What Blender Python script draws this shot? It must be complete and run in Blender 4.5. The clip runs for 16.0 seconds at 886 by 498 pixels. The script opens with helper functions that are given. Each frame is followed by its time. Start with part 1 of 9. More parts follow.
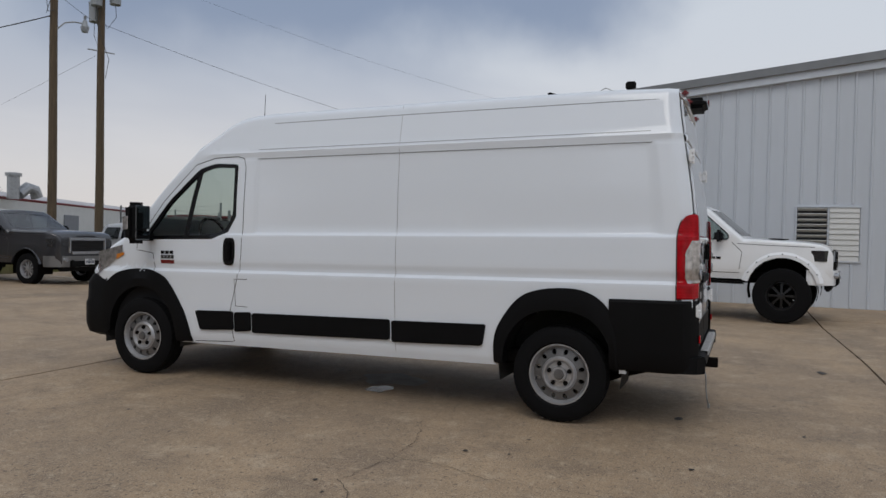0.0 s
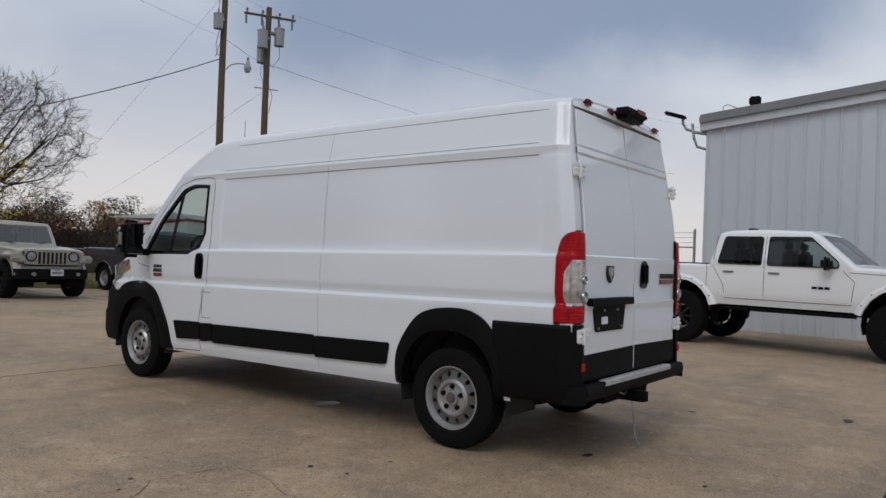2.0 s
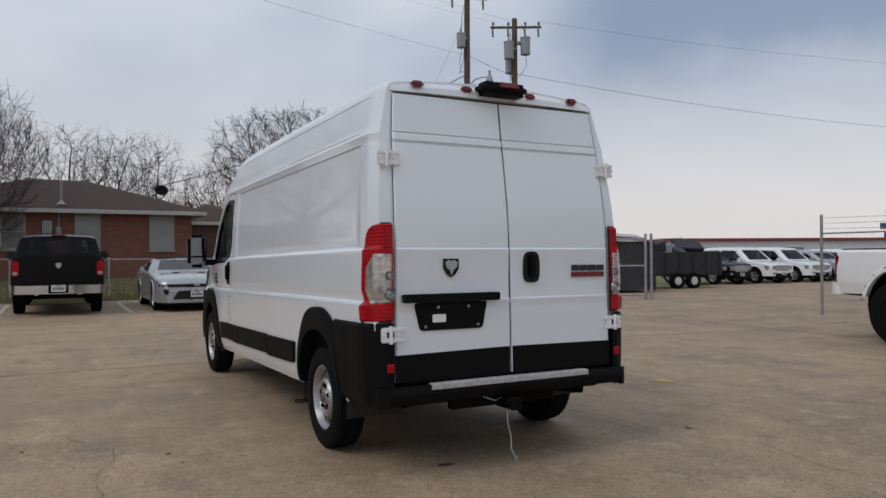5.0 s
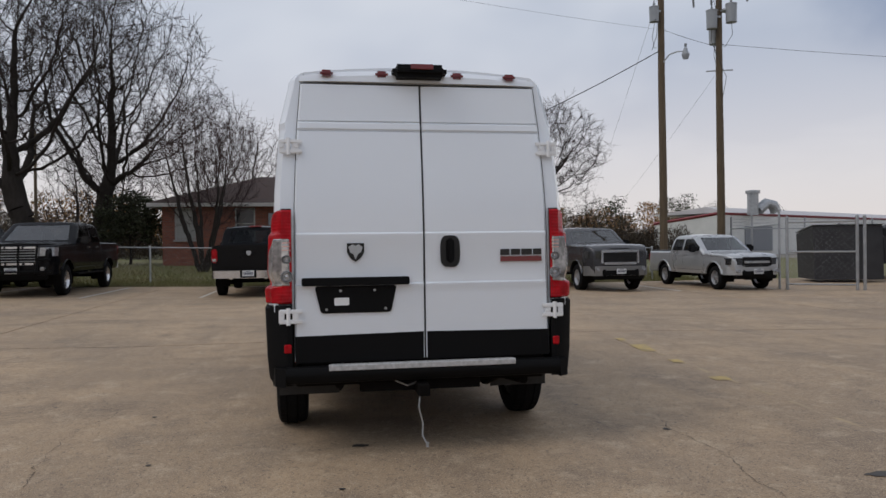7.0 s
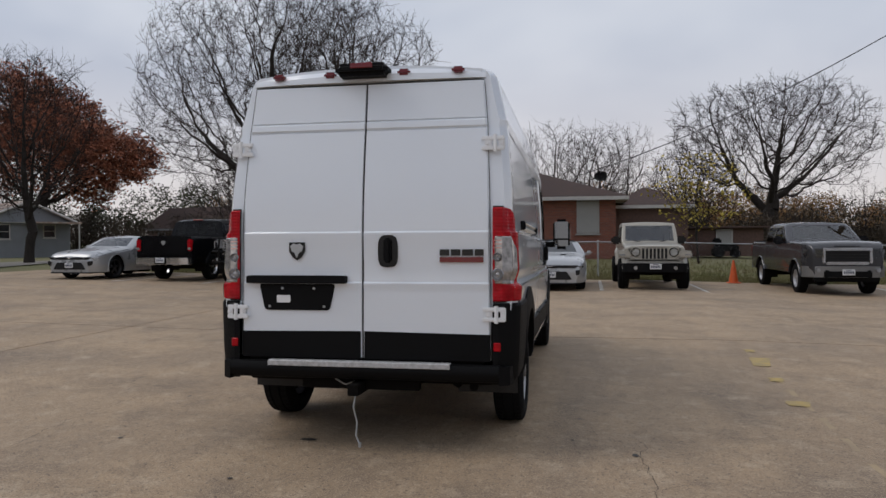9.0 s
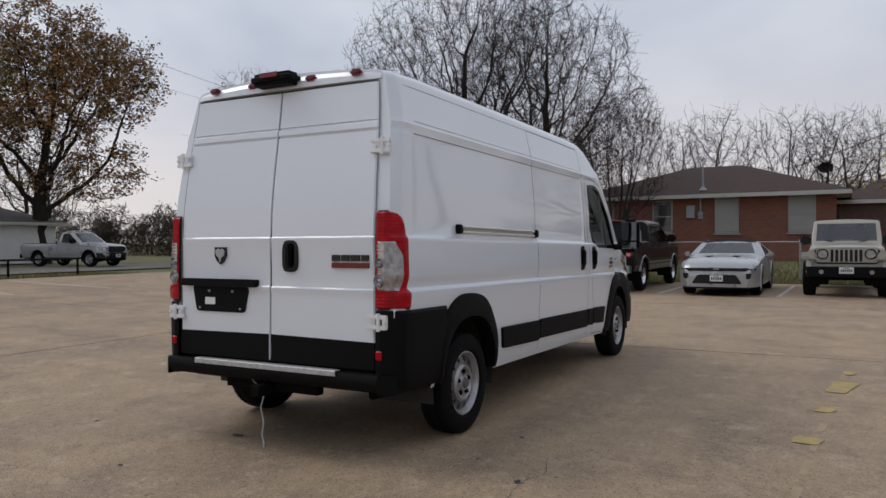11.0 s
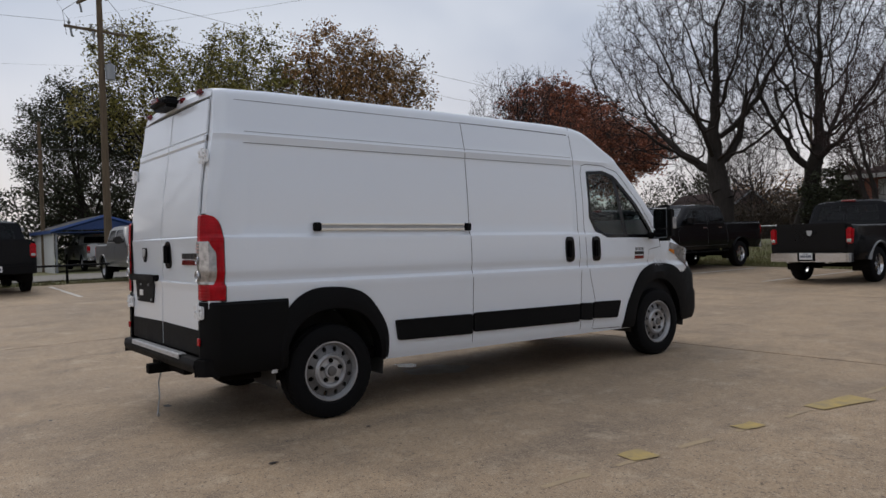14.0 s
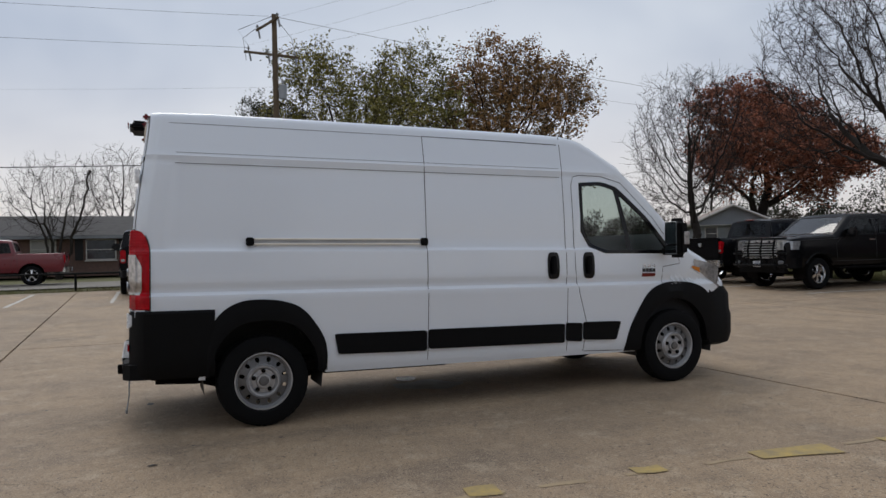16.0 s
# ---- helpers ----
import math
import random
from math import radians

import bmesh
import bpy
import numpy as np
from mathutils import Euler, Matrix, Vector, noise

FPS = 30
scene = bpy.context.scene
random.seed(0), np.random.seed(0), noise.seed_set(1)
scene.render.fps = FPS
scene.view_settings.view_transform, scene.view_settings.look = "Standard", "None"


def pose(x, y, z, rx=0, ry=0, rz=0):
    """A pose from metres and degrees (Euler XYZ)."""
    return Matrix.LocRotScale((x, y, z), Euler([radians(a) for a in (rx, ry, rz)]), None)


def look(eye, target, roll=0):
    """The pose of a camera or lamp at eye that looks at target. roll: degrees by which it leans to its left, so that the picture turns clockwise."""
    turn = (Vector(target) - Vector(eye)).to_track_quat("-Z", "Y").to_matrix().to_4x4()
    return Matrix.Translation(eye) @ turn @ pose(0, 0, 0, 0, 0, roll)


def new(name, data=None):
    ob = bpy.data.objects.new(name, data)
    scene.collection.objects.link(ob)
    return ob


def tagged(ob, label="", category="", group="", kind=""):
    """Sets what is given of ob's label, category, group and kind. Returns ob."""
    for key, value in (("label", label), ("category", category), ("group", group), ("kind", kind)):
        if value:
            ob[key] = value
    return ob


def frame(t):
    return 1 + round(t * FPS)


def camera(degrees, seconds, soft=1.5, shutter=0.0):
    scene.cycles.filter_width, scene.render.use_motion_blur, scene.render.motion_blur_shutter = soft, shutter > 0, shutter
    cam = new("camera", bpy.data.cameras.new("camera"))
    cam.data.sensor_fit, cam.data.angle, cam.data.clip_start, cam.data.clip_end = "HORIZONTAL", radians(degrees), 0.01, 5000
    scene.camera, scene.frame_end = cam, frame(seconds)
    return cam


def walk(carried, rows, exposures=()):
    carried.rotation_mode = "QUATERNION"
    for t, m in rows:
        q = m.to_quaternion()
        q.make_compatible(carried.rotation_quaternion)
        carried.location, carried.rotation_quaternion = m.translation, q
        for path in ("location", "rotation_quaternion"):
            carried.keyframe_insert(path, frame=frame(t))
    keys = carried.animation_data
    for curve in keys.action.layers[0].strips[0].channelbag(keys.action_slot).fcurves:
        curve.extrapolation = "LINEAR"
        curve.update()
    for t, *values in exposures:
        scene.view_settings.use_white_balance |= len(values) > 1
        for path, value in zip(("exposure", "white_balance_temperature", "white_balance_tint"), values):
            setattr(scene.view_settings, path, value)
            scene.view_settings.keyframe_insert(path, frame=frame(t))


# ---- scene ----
cam = camera(61.8, 16.0)
PATH = [
    (0, (-6.429, -1.253, 1.373), (-4.577, -0.5, 1.339), 1.3),
    (0.5, (-6.196, -1.709, 1.367), (-4.397, -0.835, 1.351), 1.7),
    (1, (-5.95, -2.224, 1.364), (-4.213, -1.234, 1.367), 2.1),
    (1.5, (-5.675, -2.637, 1.367), (-3.995, -1.552, 1.379), 2.2),
    (2, (-5.316, -3.095, 1.368), (-3.711, -1.901, 1.39), 2.2),
    (2.5, (-4.96, -3.45, 1.374), (-3.431, -2.16, 1.401), 2.5),
    (3, (-4.537, -3.854, 1.373), (-3.109, -2.454, 1.404), 2.3),
    (3.5, (-4.134, -4.153, 1.382), (-2.802, -2.662, 1.409), 1.8),
    (4, (-3.703, -4.531, 1.374), (-2.492, -2.939, 1.403), 0.8),
    (4.2, (-3.519, -4.653, 1.374), (-2.356, -3.026, 1.401), 0.5),
    (6.3, (-1.472, -5.606, 1.343), (-0.905, -3.688, 1.35), -0.7),
    (6.5, (-1.27, -5.661, 1.326), (-0.761, -3.727, 1.331), -0.7),
    (7, (-0.732, -5.767, 1.333), (-0.389, -3.797, 1.322), -0.7),
    (7.5, (-0.251, -5.833, 1.338), (-0.067, -3.841, 1.327), -0.7),
    (8, (0.304, -5.816, 1.348), (0.301, -3.816, 1.335), -0.5),
    (8.5, (0.807, -5.762, 1.351), (0.641, -3.769, 1.333), -0.4),
    (9, (1.367, -5.62, 1.356), (1.009, -3.653, 1.334), -0.3),
    (9.2, (1.58, -5.57, 1.346), (1.154, -3.616, 1.326), -0.2),
    (11.3, (3.646, -4.592, 1.385), (2.62, -2.875, 1.366), -0.4),
    (11.5, (3.834, -4.472, 1.382), (2.76, -2.784, 1.365), -0.4),
    (12, (4.317, -4.141, 1.367), (3.121, -2.538, 1.353), -0.7),
    (12.5, (4.714, -3.824, 1.362), (3.415, -2.303, 1.344), -1.1),
    (13, (5.181, -3.471, 1.355), (3.777, -2.048, 1.332), -1.6),
    (13.5, (5.564, -3.148, 1.357), (4.071, -1.817, 1.327), -1.8),
    (14, (5.979, -2.753, 1.353), (4.394, -1.534, 1.323), -1.9),
    (14.5, (6.267, -2.35, 1.355), (4.607, -1.235, 1.331), -1.9),
    (15, (6.589, -1.873, 1.365), (4.855, -0.876, 1.347), -1.8),
    (15.5, (6.758, -1.435, 1.368), (4.968, -0.543, 1.36), -1.6),
    (16, (6.927, -0.928, 1.367), (5.081, -0.159, 1.37), -1.3),
]
walk(cam, [(t, look(eye, target, roll)) for t, eye, target, roll in PATH], [(0, -0.14, 6500, 10), (2, -0.06, 6500, 10), (4.2, -0.04, 6500, 10), (8, 0.0, 6580, 12.5), (13, 0.0, 6600, 12.5), (16, -0.02, 6500, 10.5)])

# ---- sky and light ----
world = bpy.data.worlds.new("overcast_sky")
scene.world = world
world.use_nodes = True
SUN_ELEV, SUN_AZ = 50.0, 262.0
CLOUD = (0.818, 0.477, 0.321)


def sky():
    nt = world.node_tree
    nt.nodes.clear()
    N, L = nt.nodes.new, nt.links.new
    out, bg = N("ShaderNodeOutputWorld"), N("ShaderNodeBackground")
    air = N("ShaderNodeTexSky")
    air.sky_type, air.sun_disc = "NISHITA", False
    air.sun_elevation, air.sun_rotation = radians(SUN_ELEV), radians(SUN_AZ)
    airgain = N("ShaderNodeMix")
    airgain.data_type, airgain.blend_type = "RGBA", "MULTIPLY"
    airgain.inputs[0].default_value = 1.0
    L(air.outputs[0], airgain.inputs[6])
    airgain.inputs[7].default_value = (0.075, 0.075, 0.075, 1)
    co, sep = N("ShaderNodeTexCoord"), N("ShaderNodeSeparateXYZ")
    L(co.outputs["Generated"], sep.inputs[0])
    up = N("ShaderNodeMath")
    up.operation = "ADD"
    up.inputs[1].default_value = 0.22
    L(sep.outputs[2], up.inputs[0])
    flat = N("ShaderNodeVectorMath")
    flat.operation = "DIVIDE"
    L(co.outputs["Generated"], flat.inputs[0])
    comb = N("ShaderNodeCombineXYZ")
    comb.inputs[2].default_value = 1.0
    L(up.outputs[0], comb.inputs[0]), L(up.outputs[0], comb.inputs[1])
    L(comb.outputs[0], flat.inputs[1])
    big = N("ShaderNodeTexNoise")
    big.inputs["Scale"].default_value, big.inputs["Detail"].default_value, big.inputs["Roughness"].default_value = 0.75, 4.0, 0.5
    big.inputs["Distortion"].default_value = 0.3
    L(flat.outputs[0], big.inputs["Vector"])
    ramp = N("ShaderNodeValToRGB")
    ramp.color_ramp.elements[0].position, ramp.color_ramp.elements[1].position = 0.40, 0.62
    ramp.color_ramp.elements[0].color, ramp.color_ramp.elements[1].color = (0.43, 0.485, 0.58, 1), (0.66, 0.70, 0.755, 1)
    L(big.outputs["Fac"], ramp.inputs[0])
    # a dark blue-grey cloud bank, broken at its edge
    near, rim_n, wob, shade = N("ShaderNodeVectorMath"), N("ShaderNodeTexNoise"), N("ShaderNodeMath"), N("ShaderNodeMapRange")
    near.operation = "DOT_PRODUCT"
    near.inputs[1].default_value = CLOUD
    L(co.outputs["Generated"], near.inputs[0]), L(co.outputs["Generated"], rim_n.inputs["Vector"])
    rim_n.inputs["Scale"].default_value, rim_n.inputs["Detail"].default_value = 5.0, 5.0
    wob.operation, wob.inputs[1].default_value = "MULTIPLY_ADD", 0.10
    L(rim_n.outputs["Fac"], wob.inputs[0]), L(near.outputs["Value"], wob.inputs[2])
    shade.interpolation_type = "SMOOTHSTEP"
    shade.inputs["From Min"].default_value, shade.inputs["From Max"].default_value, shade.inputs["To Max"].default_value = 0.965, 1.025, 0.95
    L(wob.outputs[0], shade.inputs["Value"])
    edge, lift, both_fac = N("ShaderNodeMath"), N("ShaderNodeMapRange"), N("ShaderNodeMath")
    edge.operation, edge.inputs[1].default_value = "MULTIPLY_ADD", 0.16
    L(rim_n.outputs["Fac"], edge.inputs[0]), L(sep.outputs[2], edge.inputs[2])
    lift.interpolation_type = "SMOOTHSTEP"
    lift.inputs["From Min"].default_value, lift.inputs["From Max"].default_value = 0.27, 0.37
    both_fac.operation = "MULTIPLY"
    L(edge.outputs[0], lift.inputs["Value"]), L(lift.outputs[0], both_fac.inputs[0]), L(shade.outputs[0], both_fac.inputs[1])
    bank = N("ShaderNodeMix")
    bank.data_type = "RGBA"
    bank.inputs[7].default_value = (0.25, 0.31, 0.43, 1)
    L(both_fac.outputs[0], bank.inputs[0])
    low = N("ShaderNodeMapRange")
    low.inputs["From Min"].default_value, low.inputs["From Max"].default_value = 0.0, 0.30
    low.interpolation_type = "SMOOTHSTEP"
    L(sep.outputs[2], low.inputs["Value"])
    hor = N("ShaderNodeMix")
    hor.data_type = "RGBA"
    hor.inputs[6].default_value = (0.70, 0.665, 0.665, 1)
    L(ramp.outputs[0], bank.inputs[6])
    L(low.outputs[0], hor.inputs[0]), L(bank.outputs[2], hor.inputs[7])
    both = N("ShaderNodeMix")
    both.data_type = "RGBA"
    both.inputs[0].default_value = 0.85
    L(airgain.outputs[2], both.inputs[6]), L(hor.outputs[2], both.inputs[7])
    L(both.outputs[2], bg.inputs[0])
    bg.inputs[1].default_value = 1.12
    L(bg.outputs[0], out.inputs[0])


sky()
sun = new("sun", bpy.data.lights.new("sun", "SUN"))
sun.data.energy, sun.data.angle, sun.data.color = 0.9, radians(35), (1.0, 0.96, 0.9)
_d = Vector((math.sin(radians(SUN_AZ)) * math.cos(radians(SUN_ELEV)), math.cos(radians(SUN_AZ)) * math.cos(radians(SUN_ELEV)), math.sin(radians(SUN_ELEV))))
sun.matrix_world = look(_d * 60, (0, 0, 0))

# ---- materials ----


def mat(name, base, rough=0.6, metal=0.0, vary=0.12, scale=6.0, bump=0.0, bscale=60.0, coat=0.0, second=None, per=0.0, stretch=(1, 1, 1), spec=0.5):
    """A painted or natural surface: two scales of variation in colour and gloss, fine relief, and a shade of its own for each piece."""
    m = bpy.data.materials.new(name)
    m.use_nodes = True
    nt = m.node_tree
    N, L = nt.nodes.new, nt.links.new
    b = nt.nodes["Principled BSDF"]
    b.inputs["Metallic"].default_value, b.inputs["Coat Weight"].default_value = metal, coat
    b.inputs["Coat Roughness"].default_value = 0.04
    b.inputs["Specular IOR Level"].default_value = spec
    co, mp = N("ShaderNodeTexCoord"), N("ShaderNodeMapping")
    mp.inputs["Scale"].default_value = stretch
    L(co.outputs["Object"], mp.inputs[0])
    n1, n2 = N("ShaderNodeTexNoise"), N("ShaderNodeTexNoise")
    n1.inputs["Scale"].default_value, n1.inputs["Detail"].default_value = scale, 5.0
    n2.inputs["Scale"].default_value, n2.inputs["Detail"].default_value = scale * 9, 3.0
    L(mp.outputs[0], n1.inputs["Vector"]), L(mp.outputs[0], n2.inputs["Vector"])
    add = N("ShaderNodeMath")
    add.operation = "MULTIPLY_ADD"
    add.inputs[1].default_value = 0.35
    L(n2.outputs["Fac"], add.inputs[0]), L(n1.outputs["Fac"], add.inputs[2])
    dark = tuple(c * (1 - vary) for c in base) if second is None else second
    mx = N("ShaderNodeMix")
    mx.data_type = "RGBA"
    rg = N("ShaderNodeMapRange")
    rg.inputs["From Min"].default_value, rg.inputs["From Max"].default_value = 0.45, 0.95
    L(add.outputs[0], rg.inputs["Value"]), L(rg.outputs[0], mx.inputs[0])
    mx.inputs[6].default_value, mx.inputs[7].default_value = (*dark, 1), (*(min(1, c * (1 + vary * 0.6)) for c in base), 1)
    col = mx.outputs[2]
    if per:
        info, hs, pr = N("ShaderNodeObjectInfo"), N("ShaderNodeHueSaturation"), N("ShaderNodeMapRange")
        pr.inputs["To Min"].default_value, pr.inputs["To Max"].default_value = 1 - per, 1 + per
        L(info.outputs["Random"], pr.inputs["Value"]), L(pr.outputs[0], hs.inputs["Value"]), L(col, hs.inputs["Color"])
        col = hs.outputs[0]
    L(col, b.inputs["Base Color"])
    rr = N("ShaderNodeMapRange")
    rr.inputs["To Min"].default_value, rr.inputs["To Max"].default_value = max(0.02, rough * 0.85), min(1, rough * 1.18)
    L(n1.outputs["Fac"], rr.inputs["Value"]), L(rr.outputs[0], b.inputs["Roughness"])
    if bump:
        bp, n3 = N("ShaderNodeBump"), N("ShaderNodeTexNoise")
        n3.inputs["Scale"].default_value, n3.inputs["Detail"].default_value = bscale, 4.0
        L(mp.outputs[0], n3.inputs["Vector"])
        bp.inputs["Strength"].default_value, bp.inputs["Distance"].default_value = bump, 0.01
        L(n3.outputs["Fac"], bp.inputs["Height"]), L(bp.outputs[0], b.inputs["Normal"])
    return m


def glass(name, tint, rough=0.02, coat=0.45, ior=1.5):
    m = bpy.data.materials.new(name)
    m.use_nodes = True
    b = m.node_tree.nodes["Principled BSDF"]
    b.inputs["Base Color"].default_value = (*tint, 1)
    b.inputs["Roughness"].default_value, b.inputs["Transmission Weight"].default_value, b.inputs["IOR"].default_value = rough, 1.0, 1.0
    b.inputs["Coat Weight"].default_value, b.inputs["Coat Roughness"].default_value, b.inputs["Coat IOR"].default_value = coat, 0.02, ior
    return m


def concrete():
    m = mat("concrete", (0.415, 0.29, 0.176), 0.72, vary=0.2, scale=0.55, bump=0.5, bscale=70, per=0.05)
    nt = m.node_tree
    N, L = nt.nodes.new, nt.links.new
    b = nt.nodes["Principled BSDF"]
    old = b.inputs["Base Color"].links[0].from_socket
    geo = N("ShaderNodeNewGeometry")

    def streak(scl, sx, sy, lo, hi, rot):
        mp, n, r = N("ShaderNodeMapping"), N("ShaderNodeTexNoise"), N("ShaderNodeMapRange")
        mp.inputs["Scale"].default_value, mp.inputs["Rotation"].default_value = (sx, sy, 1), (0, 0, rot)
        L(geo.outputs["Position"], mp.inputs[0]), L(mp.outputs[0], n.inputs["Vector"])
        n.inputs["Scale"].default_value, n.inputs["Detail"].default_value, n.inputs["Roughness"].default_value = scl, 6.0, 0.62
        L(n.outputs["Fac"], r.inputs["Value"])
        r.inputs["From Min"].default_value, r.inputs["From Max"].default_value = lo, hi
        return r.outputs[0]

    for fac, colour, amount in ((streak(0.45, 1, 1, 0.46, 0.64, 0.3), (0.215, 0.155, 0.104, 1), 0.65),
                                (streak(0.7, 0.35, 1.6, 0.52, 0.70, 0.35), (0.16, 0.115, 0.08, 1), 0.65),
                                (streak(0.6, 1.8, 0.3, 0.54, 0.72, -0.25), (0.17, 0.125, 0.088, 1), 0.55),
                                (streak(2.0, 1, 0.7, 0.52, 0.68, 0.8), (0.18, 0.13, 0.088, 1), 0.6),
                                (streak(3.1, 1, 1, 0.55, 0.68, 0.0), (0.49, 0.375, 0.255, 1), 0.65),
                                (streak(6.5, 1.3, 0.8, 0.54, 0.66, 0.4), (0.19, 0.136, 0.092, 1), 0.4),
                                (streak(14.0, 1, 1, 0.55, 0.68, 0.0), (0.48, 0.37, 0.25, 1), 0.7),
                                (streak(24.0, 1, 1, 0.56, 0.66, 0.9), (0.15, 0.107, 0.072, 1), 0.5),
                                (streak(60.0, 1, 1, 0.53, 0.64, 0.0), (0.13, 0.094, 0.064, 1), 0.8),
                                (streak(110.0, 1, 1, 0.54, 0.64, 0.0), (0.58, 0.47, 0.34, 1), 0.8),
                                (streak(30.0, 1, 1, 0.60, 0.66, 0.5), (0.06, 0.045, 0.033, 1), 0.8)):
        k, mx = N("ShaderNodeMath"), N("ShaderNodeMix")
        k.operation, k.inputs[1].default_value, mx.data_type = "MULTIPLY", amount, "RGBA"
        L(fac, k.inputs[0]), L(k.outputs[0], mx.inputs[0]), L(old, mx.inputs[6])
        mx.inputs[7].default_value = colour
        old = mx.outputs[2]
    L(old, b.inputs["Base Color"])
    return m


M_CONC = concrete()
M_JOINT = mat("joint_filler", (0.03, 0.026, 0.022), 0.9, vary=0.3, scale=3)
M_GRASS = mat("winter_grass", (0.10, 0.115, 0.035), 0.9, vary=0.5, scale=0.7, bump=0.8, bscale=40, second=(0.15, 0.12, 0.06))
M_ROAD = mat("street_concrete", (0.22, 0.20, 0.17), 0.8, vary=0.2, scale=0.4, bump=0.2)
M_WHITE = mat("white_body_paint", (0.77, 0.81, 0.86), 0.35, vary=0.01, scale=0.3, coat=1.0)
M_WHITE2 = mat("bright_white_paint", (0.82, 0.83, 0.84), 0.25, vary=0.02, scale=1.5, coat=0.6)
M_PLASTIC = mat("black_plastic", (0.0045, 0.0045, 0.005), 0.6, vary=0.2, scale=5, bump=0.15, bscale=300, spec=0.12)
M_GLOSSBLK = mat("gloss_black", (0.005, 0.005, 0.006), 0.18, vary=0.1, coat=0.08, spec=0.25)
M_RUBBER = mat("rubber", (0.006, 0.006, 0.0065), 0.8, vary=0.25, scale=8, bump=0.2, bscale=120, spec=0.12)
M_STEEL = mat("silver_wheel_paint", (0.42, 0.42, 0.43), 0.36, metal=0.55, vary=0.2, scale=12, coat=0.2)
M_DARKRIM = mat("black_wheel_paint", (0.012, 0.012, 0.013), 0.3, vary=0.2)
M_CHROME = mat("chrome", (0.75, 0.75, 0.76), 0.12, metal=1.0, vary=0.05)
M_BRIGHT = mat("polished_bright_metal", (0.60, 0.60, 0.61), 0.16, metal=0.95, vary=0.08, scale=5, coat=0.3)
# steel of the recessed wheel disc and hub cap, darker than the rim
M_DARKSTEEL = mat("darker_wheel_steel", (0.15, 0.147, 0.145), 0.40, metal=0.5, vary=0.3, scale=9)
# grey that puts the shade of shallow body grooves into colour
M_GROOVE = mat("groove_shade_grey", (0.20, 0.21, 0.22), 0.6)
M_LINER = mat("grey_wheel_liner", (0.045, 0.043, 0.041), 0.8, vary=0.3, scale=4, bump=0.3, spec=0.2)
M_ZINC = mat("galvanized_steel", (0.42, 0.43, 0.44), 0.45, metal=0.8, vary=0.2, scale=5)
M_SEAM = mat("panel_gap", (0.03, 0.03, 0.032), 0.8)
M_UNDER = mat("underbody_dirt", (0.007, 0.006, 0.0055), 0.9, vary=0.3, scale=4, bump=0.3, spec=0.08)
M_RED = mat("red_lens", (0.42, 0.004, 0.010), 0.22, vary=0.4, scale=14, coat=0.10, spec=0.18)
M_LENSRING = mat("reflector_ring", (0.45, 0.45, 0.46), 0.2, metal=0.6, vary=0.5, scale=40, coat=0.5)
M_PINK = mat("pale_red_lens", (0.55, 0.25, 0.22), 0.3, coat=0.5)
M_RAIL = mat("bare_aluminium_rail", (0.80, 0.76, 0.68), 0.3, metal=0.35, vary=0.08, scale=5)
M_STEP = mat("scuffed_step_plate", (0.50, 0.50, 0.50), 0.45, metal=0.2, vary=0.35, scale=30)
M_DKRED = mat("dark_red_lens", (0.16, 0.008, 0.010), 0.12, vary=0.15, scale=20, coat=0.2)
M_CLEAR = mat("clear_lens_reflector", (0.50, 0.48, 0.47), 0.14, metal=0.6, vary=0.5, scale=26, coat=0.6)
M_AMBER = mat("amber_lens", (0.65, 0.22, 0.03), 0.15, coat=0.6)
M_GLASS = glass("window_glass", (0.42, 0.50, 0.47))
M_TINT = glass("tinted_glass", (0.06, 0.07, 0.075))
M_SCREEN = glass("sloped_windshield_glass", (0.22, 0.27, 0.27), coat=1.0, ior=2.0)
M_MIRROR = mat("mirror_glass", (0.16, 0.17, 0.18), 0.03, metal=1.0, vary=0.01)
M_SEAT = mat("grey_seat_cloth", (0.02, 0.02, 0.022), 0.9, bump=0.3, spec=0.2)
M_PLATEW = mat("plate_white", (0.68, 0.69, 0.70), 0.4, vary=0.05)
M_INK = mat("plate_ink", (0.03, 0.04, 0.08), 0.5)
M_YELLOW = mat("worn_yellow_paint", (0.46, 0.32, 0.09), 0.7, vary=0.4, scale=9, second=(0.33, 0.25, 0.13))
M_LINE = mat("worn_white_paint", (0.62, 0.60, 0.56), 0.7, vary=0.25, scale=9, second=(0.42, 0.37, 0.3))

# ---- mesh helpers ----


def part(name, bm, material, parent=None, label="", smooth=False, recalc=True):
    if recalc:
        bmesh.ops.recalc_face_normals(bm, faces=bm.faces)
    me = bpy.data.meshes.new(name)
    bm.to_mesh(me)
    bm.free()
    me.materials.append(material)
    if smooth:
        me.polygons.foreach_set("use_smooth", [True] * len(me.polygons))
        me.set_sharp_from_angle(angle=radians(25))
    ob = new(name, me)
    ob.parent = parent
    if label:
        ob["label"] = label
    return ob


def thing(name, m, label, category, group="", kind=""):
    ob = new(name)
    ob.matrix_basis = m
    return tagged(ob, label, category, group, kind)


